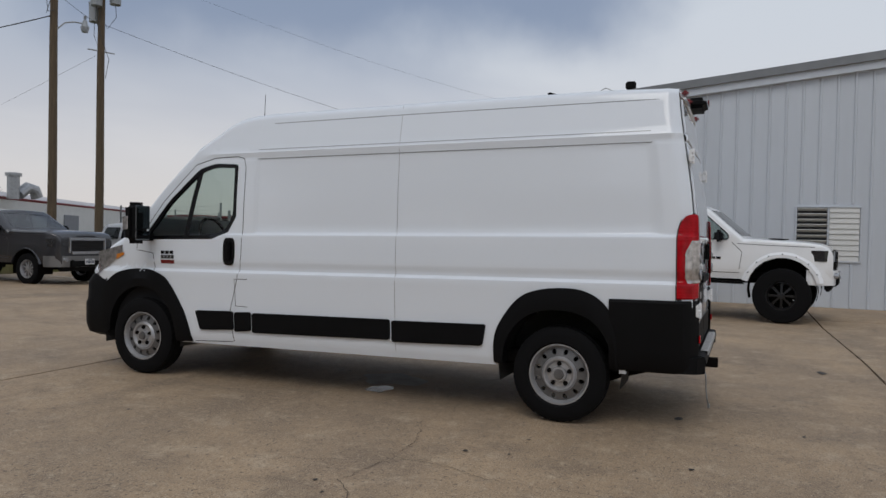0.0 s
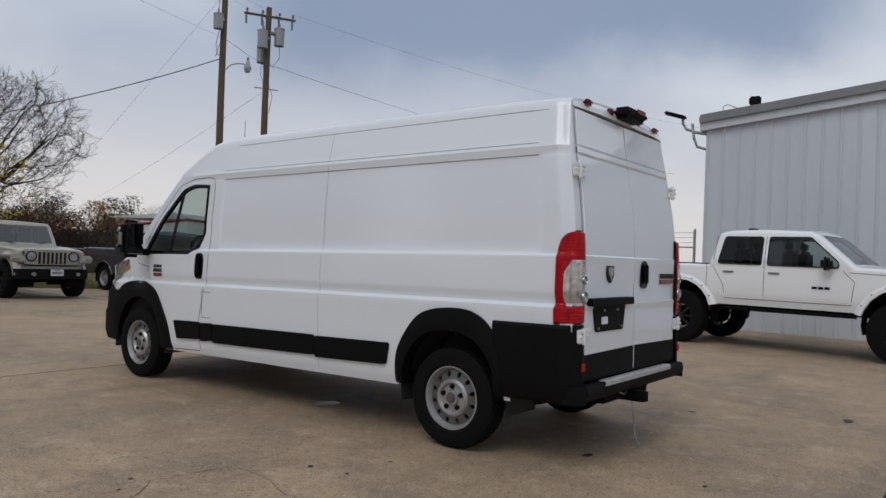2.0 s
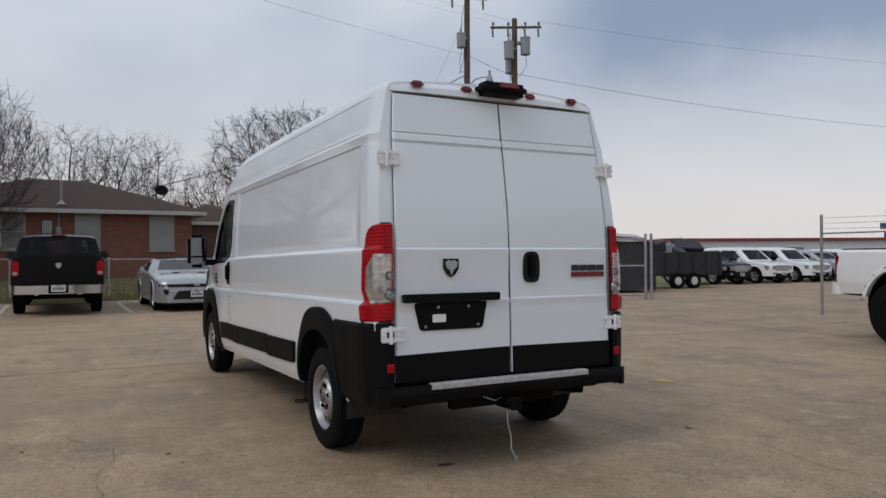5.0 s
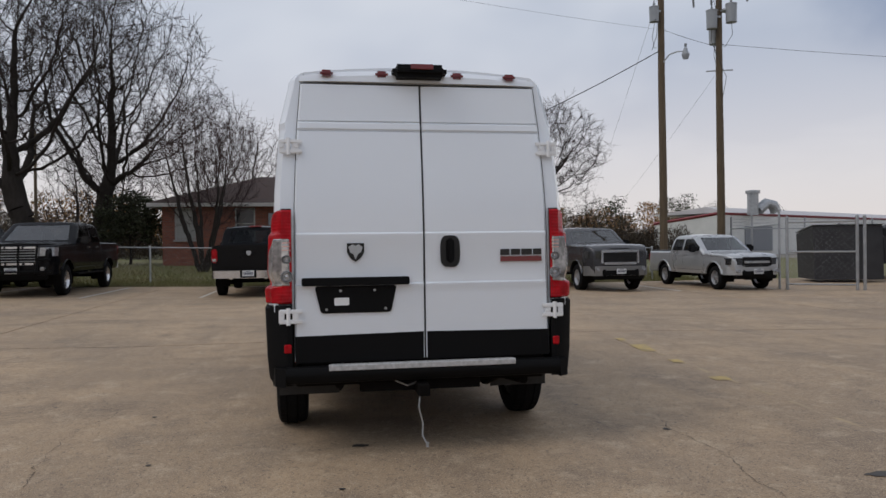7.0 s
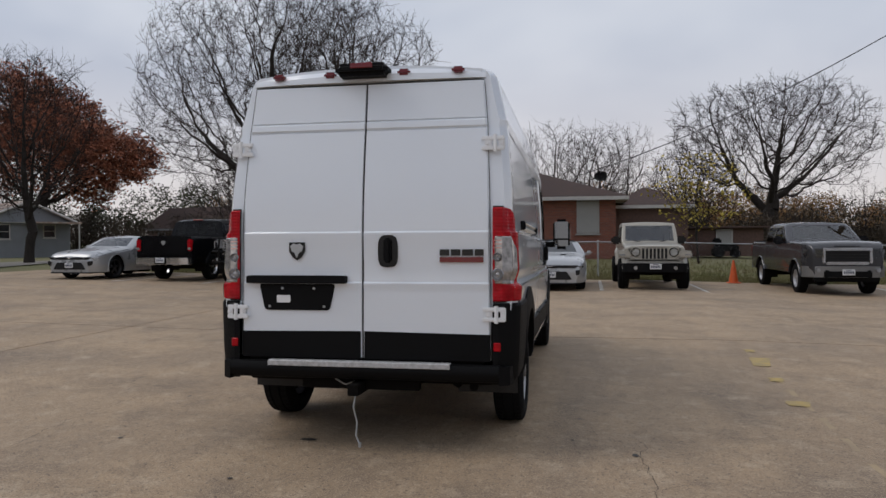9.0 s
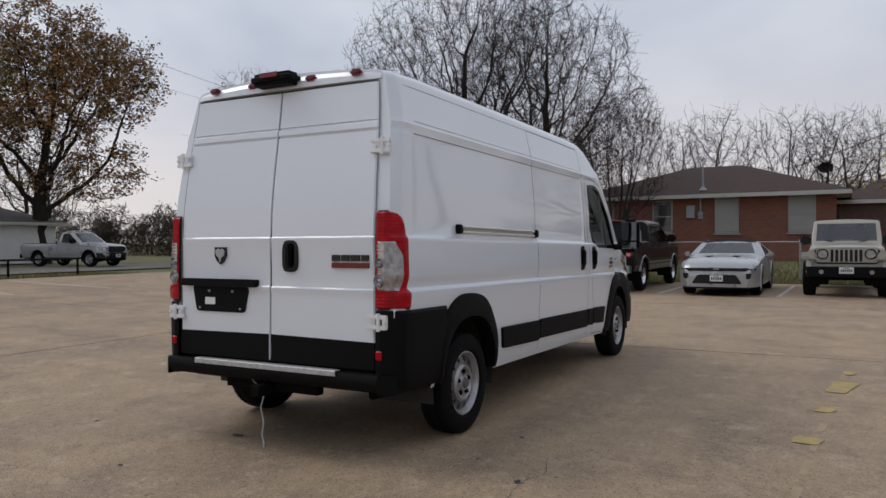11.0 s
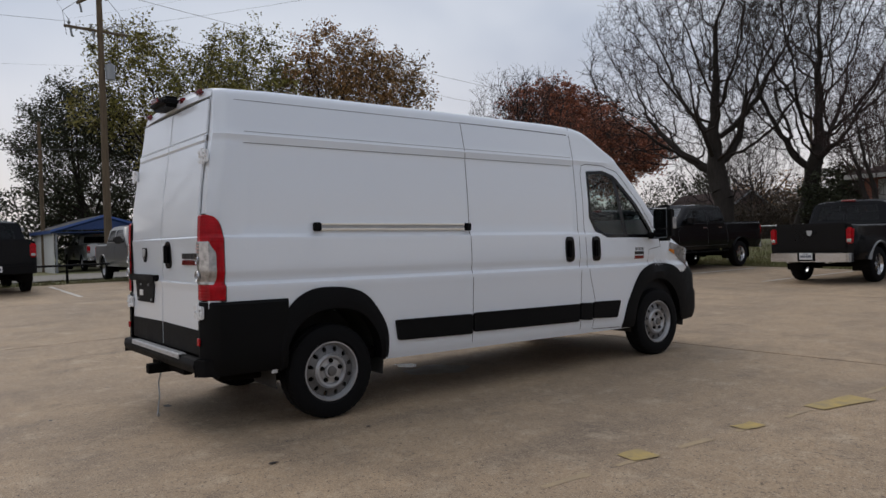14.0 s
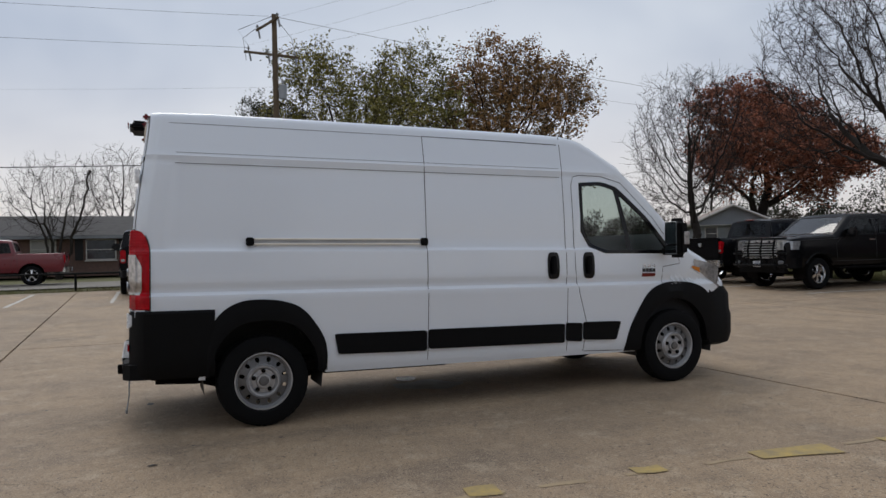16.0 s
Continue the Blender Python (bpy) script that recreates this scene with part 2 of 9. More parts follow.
def box(bm, c, s, bevel=0.0, seg=1, m=None):
    g = bmesh.ops.create_cube(bm, size=1.0)
    vs = g["verts"]
    for v in vs:
        v.co = Vector((v.co.x * s[0], v.co.y * s[1], v.co.z * s[2]))
    if bevel:
        es = list({e for v in vs for e in v.link_edges})
        r = bmesh.ops.bevel(bm, geom=es, offset=min(bevel, min(s) * 0.45), segments=seg, affect="EDGES")
        vs = list({v for f in r["faces"] for v in f.verts} | {v for v in vs if v.is_valid})
    t = Matrix.Translation(c) if m is None else m @ Matrix.Translation(c)
    for v in vs:
        v.co = t @ v.co
    return bm


def cyl(bm, a, b, r1, r2=None, seg=16):
    """A closed round bar from a to b."""
    a, b = Vector(a), Vector(b)
    q = (b - a).to_track_quat("Z", "Y").to_matrix().to_4x4()
    bmesh.ops.create_cone(bm, cap_ends=True, segments=seg, radius1=r1, radius2=r1 if r2 is None else r2, depth=(b - a).length, matrix=Matrix.Translation((a + b) / 2) @ q)
    return bm


def tube(bm, pts, r, seg=6):
    """A bent round bar through the points."""
    pts = [Vector(p) for p in pts]
    rings, up = [], Vector((0.13, 0.31, 0.94)).normalized()
    for i, p in enumerate(pts):
        d = (pts[min(i + 1, len(pts) - 1)] - pts[max(i - 1, 0)]).normalized()
        u = d.cross(up)
        u = u.normalized() if u.length > 1e-3 else Vector((1, 0, 0))
        w = d.cross(u)
        rr = r[i] if isinstance(r, (list, tuple)) else r
        rings.append([bm.verts.new(p + (u * math.cos(2 * math.pi * k / seg) + w * math.sin(2 * math.pi * k / seg)) * rr) for k in range(seg)])
    for a, b in zip(rings, rings[1:]):
        for k in range(seg):
            bm.faces.new((a[k], a[(k + 1) % seg], b[(k + 1) % seg], b[k]))
    bm.faces.new(rings[0][::-1]), bm.faces.new(rings[-1])
    return bm


def lathe(bm, profile, axis="X", seg=28, at=(0, 0, 0)):
    """Turns (along, radius) pairs round an axis."""
    rings = []
    for h, r in profile:
        ring = []
        for k in range(seg):
            a = 2 * math.pi * k / seg
            p = (h, r * math.cos(a), r * math.sin(a)) if axis == "X" else (r * math.cos(a), r * math.sin(a), h)
            ring.append(bm.verts.new(Vector(p) + Vector(at)))
        rings.append(ring)
    for a, b in zip(rings, rings[1:]):
        for k in range(seg):
            bm.faces.new((a[k], a[(k + 1) % seg], b[(k + 1) % seg], b[k]))
    return bm


def prism(bm, poly, axis, lo, hi):
    """A flat outline pushed from lo to hi along an axis; the outline gives the two other coordinates in order."""
    def at(p, h):
        return {"x": (h, p[0], p[1]), "y": (p[0], h, p[1]), "z": (p[0], p[1], h)}[axis]
    a, b = [bm.verts.new(at(p, lo)) for p in poly], [bm.verts.new(at(p, hi)) for p in poly]
    bm.faces.new(a), bm.faces.new(b[::-1])
    for i in range(len(poly)):
        j = (i + 1) % len(poly)
        bm.faces.new((a[i], b[i], b[j], a[j]))
    return bm


def curve_at(table, x):
    """A smooth value between table rows (x, value)."""
    if x <= table[0][0]:
        return table[0][1]
    for (x0, v0), (x1, v1) in zip(table, table[1:]):
        if x <= x1:
            return v0 + (v1 - v0) * (x - x0) / (x1 - x0)
    return table[-1][1]


def smoothstep(a, b, x):
    t = max(0.0, min(1.0, (x - a) / (b - a)))
    return t * t * (3 - 2 * t)


def spans(*rows):
    """Stations: (from, to, steps) joined into one rising list."""
    out = []
    for a, b, n in rows:
        out += [a + (b - a) * i / n for i in range(n)]
    return out + [rows[-1][1]]


def shell(ys, zs, top, half, lean=lambda y, z: 0.0, r=lambda y: 0.15, rx=lambda y: 0.2, crown=lambda y: 0.04, ntop=5, apart=0.0):
    """A vehicle's skin: cross sections at the stations ys, sides of half width half(y, z) up to the shoulder, a rounded shoulder, a crowned top."""
    bm, rings = bmesh.new(), []
    for y in ys:
        t, rr = top(y), r(y)
        zsh = max(t - rr, zs[0] + 0.02)
        zr = [max(min(z, zsh - apart * (len(zs) - 1 - i)), min(zs[0], zsh)) for i, z in enumerate(zs)]
        pts = [(half(y, z), z) for z in zr]
        xs = half(y, zsh)
        rxx = min(rx(y), xs * 0.9)
        for i in range(1, 7):
            a = math.pi / 2 * i / 6
            pts.append((xs - rxx * (1 - math.cos(a)), zsh + rr * math.sin(a)))
        xe, c = xs - rxx, crown(y)
        for i in range(1, ntop + 1):
            f = 1 - i / ntop
            pts.append((xe * f, t + c * (1 - f * f)))
        full = pts + [(-x, z) for x, z in pts[-2::-1]]
        rings.append([bm.verts.new((x, y + lean(y, z), z)) for x, z in full])
    for a, b in zip(rings, rings[1:]):
        for k in range(len(a) - 1):
            bm.faces.new((a[k], a[k + 1], b[k + 1], b[k]))
    bm.faces.new(rings[0]), bm.faces.new(rings[-1][::-1])
    bmesh.ops.remove_doubles(bm, verts=bm.verts, dist=2e-4)
    bmesh.ops.dissolve_degenerate(bm, edges=bm.edges, dist=1e-5)
    return bm


def inside(poly, y, z):
    hit = False
    for (y0, z0), (y1, z1) in zip(poly, poly[1:] + poly[:1]):
        if (z0 > z) != (z1 > z) and y < (y1 - y0) * (z - z0) / (z1 - z0) + y0:
            hit = not hit
    return hit


def cut_out(bm, poly, axis=0, keep=lambda c: True):
    """Cuts a convex outline through the skin along an axis, takes the piece out and returns it as a mesh of its own."""
    i, j = [(1, 2), (0, 2), (0, 1)][axis]
    lo = [min(p[k] for p in poly) - 0.3 for k in (0, 1)]
    hi = [max(p[k] for p in poly) + 0.3 for k in (0, 1)]
    for (a0, b0), (a1, b1) in zip(poly, poly[1:] + poly[:1]):
        near = []
        for f in bm.faces:
            c = f.calc_center_median()
            if lo[0] < c[i] < hi[0] and lo[1] < c[j] < hi[1] and keep(c) and len(f.verts) < 9:
                near.append(f)
        co, no = [0, 0, 0], [0, 0, 0]
        co[i], co[j], no[i], no[j] = a0, b0, b1 - b0, a0 - a1
        geom = list({e for f in near for e in f.edges}) + list({v for f in near for v in f.verts}) + near
        bmesh.ops.bisect_plane(bm, geom=geom, dist=1e-5, plane_co=co, plane_no=no)
    piece, gone, made = bmesh.new(), [], {}
    for f in bm.faces:
        c = f.calc_center_median()
        if keep(c) and inside(poly, c[i], c[j]) and len(f.verts) < 9:
            gone.append(f)
            vs = []
            for v in f.verts:
                if v not in made:
                    made[v] = piece.verts.new(v.co)
                vs.append(made[v])
            piece.faces.new(vs)
    bmesh.ops.delete(bm, geom=gone, context="FACES")
    return piece


def ribbon(bm, rows):
    """A strip through rows of points."""
    rows = [[bm.verts.new(p) for p in row] for row in rows]
    for a, b in zip(rows, rows[1:]):
        for k in range(len(a) - 1):
            bm.faces.new((a[k], a[k + 1], b[k + 1], b[k]))
    return bm


def rounded(poly, r=0.06, n=3):
    """The outline with its corners rounded."""
    out = []
    for k, p in enumerate(poly):
        p, a, b = Vector(p), Vector(poly[k - 1]), Vector(poly[(k + 1) % len(poly)])
        ra, rb = min(r, (a - p).length * 0.45), min(r, (b - p).length * 0.45)
        s, e = p + (a - p).normalized() * ra, p + (b - p).normalized() * rb
        for i in range(n + 1):
            t = i / n
            out.append(tuple(s * (1 - t) ** 2 + p * 2 * t * (1 - t) + e * t * t))
    return out


def lies(x, y):
    """The height of the ground: the lot falls a little to the east and rises to the west, the lawns rise to the houses."""
    z = -min(0.12, 0.024 * max(0.0, x - 3.5)) + min(0.30, 0.02 * max(0.0, -3.2 - x))
    return z + 0.55 * smoothstep(20.5, 29.0, y) * (1 - smoothstep(8.0, 24.0, x)) * smoothstep(-30.0, -12.0, x)

# ---- ground ----


def sheet(name, xs, ys, material, dz, label, category):
    bm = bmesh.new()
    g = [[bm.verts.new((x, y, lies(x, y) + dz)) for x in xs] for y in ys]
    for a, b in zip(g, g[1:]):
        for k in range(len(a) - 1):
            bm.faces.new((a[k], a[k + 1], b[k + 1], b[k]))
    return tagged(part(name, bm, material, smooth=True), label, category, kind="structure")


FARX = [-1200, -500, -250, -140, -90] + spans((-70, 60, 52)) + [90, 140, 250, 500, 1200]
FARY = [-1200, -500, -250, -140, -90] + spans((-60, 80, 56)) + [110, 160, 250, 500, 1200]
sheet("ground", FARX, FARY, M_GRASS, -0.075, "patchy dormant winter grass rising toward the houses", "grass")
sheet("lot_base", spans((-19.2, 39.9, 30)), spans((-35.9, 20.1, 20)), M_JOINT, -0.03, "dark dirt filled base below the concrete slabs", "pavement base")
sheet("street", spans((-30.5, -23.6, 4)), spans((-90, 90, 40)), M_ROAD, -0.02, "grey concrete street beyond the lot", "street")
sheet("far_lot", spans((40.1, 110, 10)), spans((-60, 120, 30)), M_ROAD, -0.03, "weathered concrete lot across the fence", "pavement")


def slab_lot():
    """The lot's concrete slabs, each a piece of its own with joints between them."""
    lot = thing("concrete_lot", pose(0, 0, 0), "tan stained concrete parking lot with cracked joints", "pavement", kind="structure")
    xj = [-19.3, -12.4, -5.5, 10.0, 15.2, 22.1, 31.0, 40.0]
    yj = [-36.0, -29.6, -22.7, -15.8, -9.4, -2.6, 4.85, 11.75, 20.2]
    for xa, xb in zip(xj, xj[1:]):
        for ya, yb in zip(yj, yj[1:]):
            bm, g = bmesh.new(), 0.014
            dz = random.uniform(-0.001, 0.001)
            xs = spans((xa + g, xb - g, max(6, int((xb - xa) / 0.45))))
            top = [[bm.verts.new((x, y, lies(x, y) + dz)) for x in xs] for y in (ya + g, yb - g)]
            for k in range(len(xs) - 1):
                bm.faces.new((top[0][k], top[0][k + 1], top[1][k + 1], top[1][k]))
            rim = top[0] + top[1][::-1]
            low = [bm.verts.new(v.co - Vector((0, 0, 0.06))) for v in rim]
            for k in range(len(rim)):
                j = (k + 1) % len(rim)
                bm.faces.new((rim[k], low[k], low[j], rim[j]))
            part("slab", bm, M_CONC, lot)


slab_lot()

# ---- the cargo van ----
van = thing("cargo_van", pose(-0.015, 0, 0, 0, 0, -0.2), "white high-roof cargo van with black lower cladding, parked on concrete", "van")
PITCH = Matrix.Rotation(radians(-0.97), 4, "X")

V_TOP = [(-1.2, 2.47), (-0.8, 2.475), (-0.4, 2.487), (1.0, 2.49), (2.6, 2.485), (2.85, 2.475), (2.98, 2.45), (3.1, 2.40), (3.4, 2.235), (3.73, 1.955), (4.07, 1.63), (4.2, 1.49),
         (4.28, 1.42), (4.5, 1.31), (4.7, 1.16), (4.82, 1.0), (4.9, 0.85), (4.97, 0.7)]
V_HALF = [(0.40, 0.965), (0.46, 0.985), (0.50, 0.992), (0.60, 1.000), (0.95, 1.012), (1.04, 1.018), (1.055, 1.016), (1.070, 0.990), (1.078, 0.984), (1.09, 0.983), (1.145, 1.000), (1.16, 1.001), (1.30, 0.996), (1.385, 0.993), (1.393, 0.991), (1.407, 0.977),
          (1.414, 0.975), (1.70, 0.965), (2.06, 0.935), (2.075, 0.930), (2.13, 0.935), (2.145, 0.927), (2.3, 0.892), (2.4, 0.868), (2.5, 0.84)]
PANELS = [(-0.72, 2.73)]


def v_half(y, z):
    w = curve_at(V_HALF, z)
    if 1.40 < z < 2.09:
        for a, b in PANELS:
            k = smoothstep(a - 0.012, a + 0.012, y) * (1 - smoothstep(b - 0.012, b + 0.012, y))
            k *= smoothstep(1.405, 1.425, z) * (1 - smoothstep(2.055, 2.075, z))
            w -= 0.007 * k
    if y < -0.72:
        w -= 0.042 * smoothstep(-0.855, -0.95, y) ** 1.5
    if y > 3.3:
        w -= 0.05 * smoothstep(3.3, 4.4, y)
    if y > 4.4:
        w *= math.sqrt(max(0.0, 1 - ((y - 4.4) / 0.64) ** 2)) * 0.55 + 0.45
    return w


def v_top(y):
    return curve_at(V_TOP, y)


def v_lean(y, z):
    return 0.125 * (1 - smoothstep(-0.95, -0.3, y)) * smoothstep(1.3, 2.6, z) ** 1.2


def vpart(name, bm, material, parent=None, label="", smooth=False, recalc=True):
    bm.transform(PITCH)
    return part(name, bm, material, parent or van, label, smooth, recalc)


V_WIN = [(2.945, 2.03), (3.2, 2.045), (3.37, 2.0), (3.72, 1.715), (4.0, 1.42), (3.97, 1.35), (3.2, 1.355), (3.03, 1.42), (2.945, 1.56)]
ys = spans((-0.95, -0.70, 8), (-0.70, -0.5, 4), (-0.5, 2.70, 30), (2.70, 2.76, 4), (2.76, 4.3, 26), (4.3, 4.97, 14))
zs = [0.40, 0.44, 0.46, 0.50, 0.60, 0.70, 0.80, 0.90, 0.95, 1.0, 1.04, 1.055, 1.062, 1.070, 1.078, 1.086, 1.11, 1.128, 1.145, 1.16, 1.2, 1.30, 1.375, 1.385, 1.393, 1.400, 1.407, 1.414, 1.425, 1.5, 1.6, 1.7, 1.8, 1.9, 2.0, 2.05, 2.06, 2.075, 2.10, 2.13, 2.145, 2.2, 2.3, 2.36]
body = shell(ys, zs, v_top, v_half, v_lean, r=lambda y: 0.085 + 0.015 * smoothstep(2.7, 3.3, y), rx=lambda y: 0.075 + 0.075 * smoothstep(3.0, 3.4, y), crown=lambda y: 0.045, apart=0.018)
pane_side = cut_out(body, V_WIN, 0, lambda c: abs(c.x) > 0.6)
SCREEN = [(-0.66, 2.33), (0.66, 2.33), (0.74, 1.56), (-0.74, 1.56)]
pane_front = cut_out(body, SCREEN, 1, lambda c: 3.05 < c.y < 4.3 and abs(c.x) < 0.8)


def ring_poly(cy, cz, r, n=20):
    return [(cy + r * math.cos(2 * math.pi * k / n), cz + r * math.sin(2 * math.pi * k / n)) for k in range(n)]


for wy in (0.02, 4.02):
    cut_out(body, ring_poly(wy, 0.41 + 0.017 * wy, 0.47), 0, lambda c: abs(c.x) > 0.6 and c.z < 1.1).free()
bmesh.ops.delete(body, geom=[f for f in body.faces if len(f.verts) > 20 and f.calc_center_median().y < 0], context="FACES")
bmesh.ops.delete(body, geom=[f for f in body.faces if f.calc_center_median().y < -0.48 and f.calc_center_median().z < 0.9], context="FACES")
bmesh.ops.delete(body, geom=[f for f in body.faces if f.calc_center_median().y > 4.46 and f.calc_center_median().z < 0.96], context="FACES")
# the frame round the rear doors, turned in from the body's back edge
frame_bm = bmesh.new()
for e in body.edges:
    if e.is_boundary and all(v.co.y < -0.7 and v.co.z > 0.88 for v in e.verts):
        outer = [v.co.copy() for v in e.verts]
        inner = [Vector((math.copysign(min(abs(p.x), 0.77), p.x), p.y - 0.002, p.z if abs(p.x) > 0.77 else min(p.z, 2.37))) for p in outer]
        if (outer[0] - inner[0]).length + (outer[1] - inner[1]).length > 0.01:
            frame_bm.faces.new([frame_bm.verts.new(p) for p in (outer[0], outer[1], inner[1], inner[0])])
bmesh.ops.remove_doubles(frame_bm, verts=frame_bm.verts[:], dist=0.0005)
vpart("rear_door_frame", frame_bm, M_WHITE)
vpart("body_shell", body, M_WHITE, smooth=True)
for side in (1, -1):
    g = pane_side.copy()
    bmesh.ops.delete(g, geom=[f for f in g.faces if f.calc_center_median().x * side < 0], context="FACES")
    for v in g.verts:
        v.co.x -= 0.012 * side
    vpart("side_window", g, M_GLASS, label="clear front door window", smooth=True).visible_shadow = False
pane_side.free()
for v in pane_front.verts:
    v.co.y -= 0.01
vpart("windshield", pane_front, M_GLASS, smooth=True).visible_shadow = False


def side_strip(outer, inner, proud, side, depth=0.03):
    """A band between two outlines on the van's flank, standing proud."""
    bm, rows = bmesh.new(), []
    for (y0, z0), (y1, z1) in zip(outer + outer[:1], inner + inner[:1]):
        a, b = (v_half(y0, z0) + proud) * side, (v_half(y1, z1) + proud) * side
        rows.append([(a - depth * side, y0, z0), (a, y0, z0), (b, y1, z1), (b - depth * side, y1, z1)])
    return ribbon(bm, rows)


def shrink(poly, d):
    c = Vector((sum(p[0] for p in poly), sum(p[1] for p in poly))) / len(poly)
    out = []
    for k, p in enumerate(poly):
        a, b = Vector(poly[k - 1]), Vector(poly[(k + 1) % len(poly)])
        t = (b - a).normalized()
        n = Vector((-t.y, t.x))
        if n.dot(c - Vector(p)) < 0:
            n = -n
        out.append(tuple(Vector(p) + n * d))
    return out


def flank(poly, side, proud, material, name, label="", depth=0.02):
    """A plate on the flank with a given outline."""
    bm = bmesh.new()
    face = [bm.verts.new(((v_half(y, z) + proud) * side, y, z)) for y, z in poly]
    back = [bm.verts.new(((v_half(y, z) + proud - depth) * side, y, z)) for y, z in poly]
    bm.faces.new(face)
    for i in range(len(poly)):
        j = (i + 1) % len(poly)
        bm.faces.new((face[i], face[j], back[j], back[i]))
    return vpart(name, bm, material, label=label)


def seam(pts, side, name="panel_gap", w=0.006, material=M_SEAM, proud=0.0015):
    """A thin dark gap along a line on the flank."""
    bm, rows = bmesh.new(), []
    fine = []
    for (y0, z0), (y1, z1) in zip(pts, pts[1:]):
        n = max(2, int(math.hypot(y1 - y0, z1 - z0) / 0.04))
        fine += [(y0 + (y1 - y0) * i / n, z0 + (z1 - z0) * i / n) for i in range(n)]
    fine.append(pts[-1])
    for k, (y, z) in enumerate(fine):
        a, b = fine[max(k - 1, 0)], fine[min(k + 1, len(fine) - 1)]
        t = Vector((b[0] - a[0], b[1] - a[1])).normalized()
        n = Vector((-t.y, t.x)) * w / 2
        rows.append([((v_half(y + s * n.x, z + s * n.y) + proud) * side, y + s * n.x + v_lean(y, z), z + s * n.y) for s in (-1, 1)])
    vpart(name, ribbon(bm, rows), material)


ARCH_R = [(0.50, 0.42), (0.50, 0.62), (0.44, 0.76), (0.30, 0.94), (0.14, 1.0), (-0.06, 1.015), (-0.20, 1.0), (-0.33, 0.93), (-0.42, 0.80), (-0.45, 0.62), (-0.45, 0.42)]
ARCH_RI = [(0.425, 0.42), (0.42, 0.52), (0.38, 0.64), (0.28, 0.77), (0.15, 0.835), (0.0, 0.85), (-0.15, 0.835), (-0.28, 0.77), (-0.37, 0.64), (-0.41, 0.52), (-0.42, 0.42)]
ARCH_F = [(3.42, 0.41), (3.47, 0.62), (3.56, 0.78), (3.70, 0.98), (3.85, 1.055), (4.05, 1.075), (4.25, 1.06), (4.42, 1.0), (4.55, 0.86), (4.60, 0.66), (4.58, 0.46)]
ARCH_FI = [(3.60, 0.41), (3.61, 0.55), (3.65, 0.68), (3.75, 0.81), (3.88, 0.885), (4.02, 0.91), (4.17, 0.885), (4.30, 0.81), (4.40, 0.68), (4.44, 0.55), (4.45, 0.46)]


def eased(pts, times=2):
    """Cuts the corners of an open line."""
    for _ in range(times):
        out = [pts[0]]
        for (a, b), (c, d) in zip(pts, pts[1:]):
            out += [(a * 0.75 + c * 0.25, b * 0.75 + d * 0.25), (a * 0.25 + c * 0.75, b * 0.25 + d * 0.75)]
        pts = out + [pts[-1]]
    return pts


def arch(outer, inner, side, name):
    outer, inner = eased(outer), eased(inner)
    bm, rows = bmesh.new(), []
    for (y0, z0), (y1, z1) in zip(outer, inner):
        a, b = v_half(min(y0, 4.35), z0) * side, v_half(min(y1, 4.35), z1) * side
        ym, zm = (y0 * 0.45 + y1 * 0.55), (z0 * 0.45 + z1 * 0.55)
        mid = v_half(min(ym, 4.35), zm) * side
        rows.append([(a - 0.02 * side, y0, z0), (a + 0.014 * side, y0, z0), (mid + 0.034 * side, ym, zm), (b + 0.03 * side, y1, z1), (b - 0.09 * side, y1, z1)])
    vpart(name, ribbon(bm, rows), M_PLASTIC, label="textured black wheel arch flare", smooth=True)


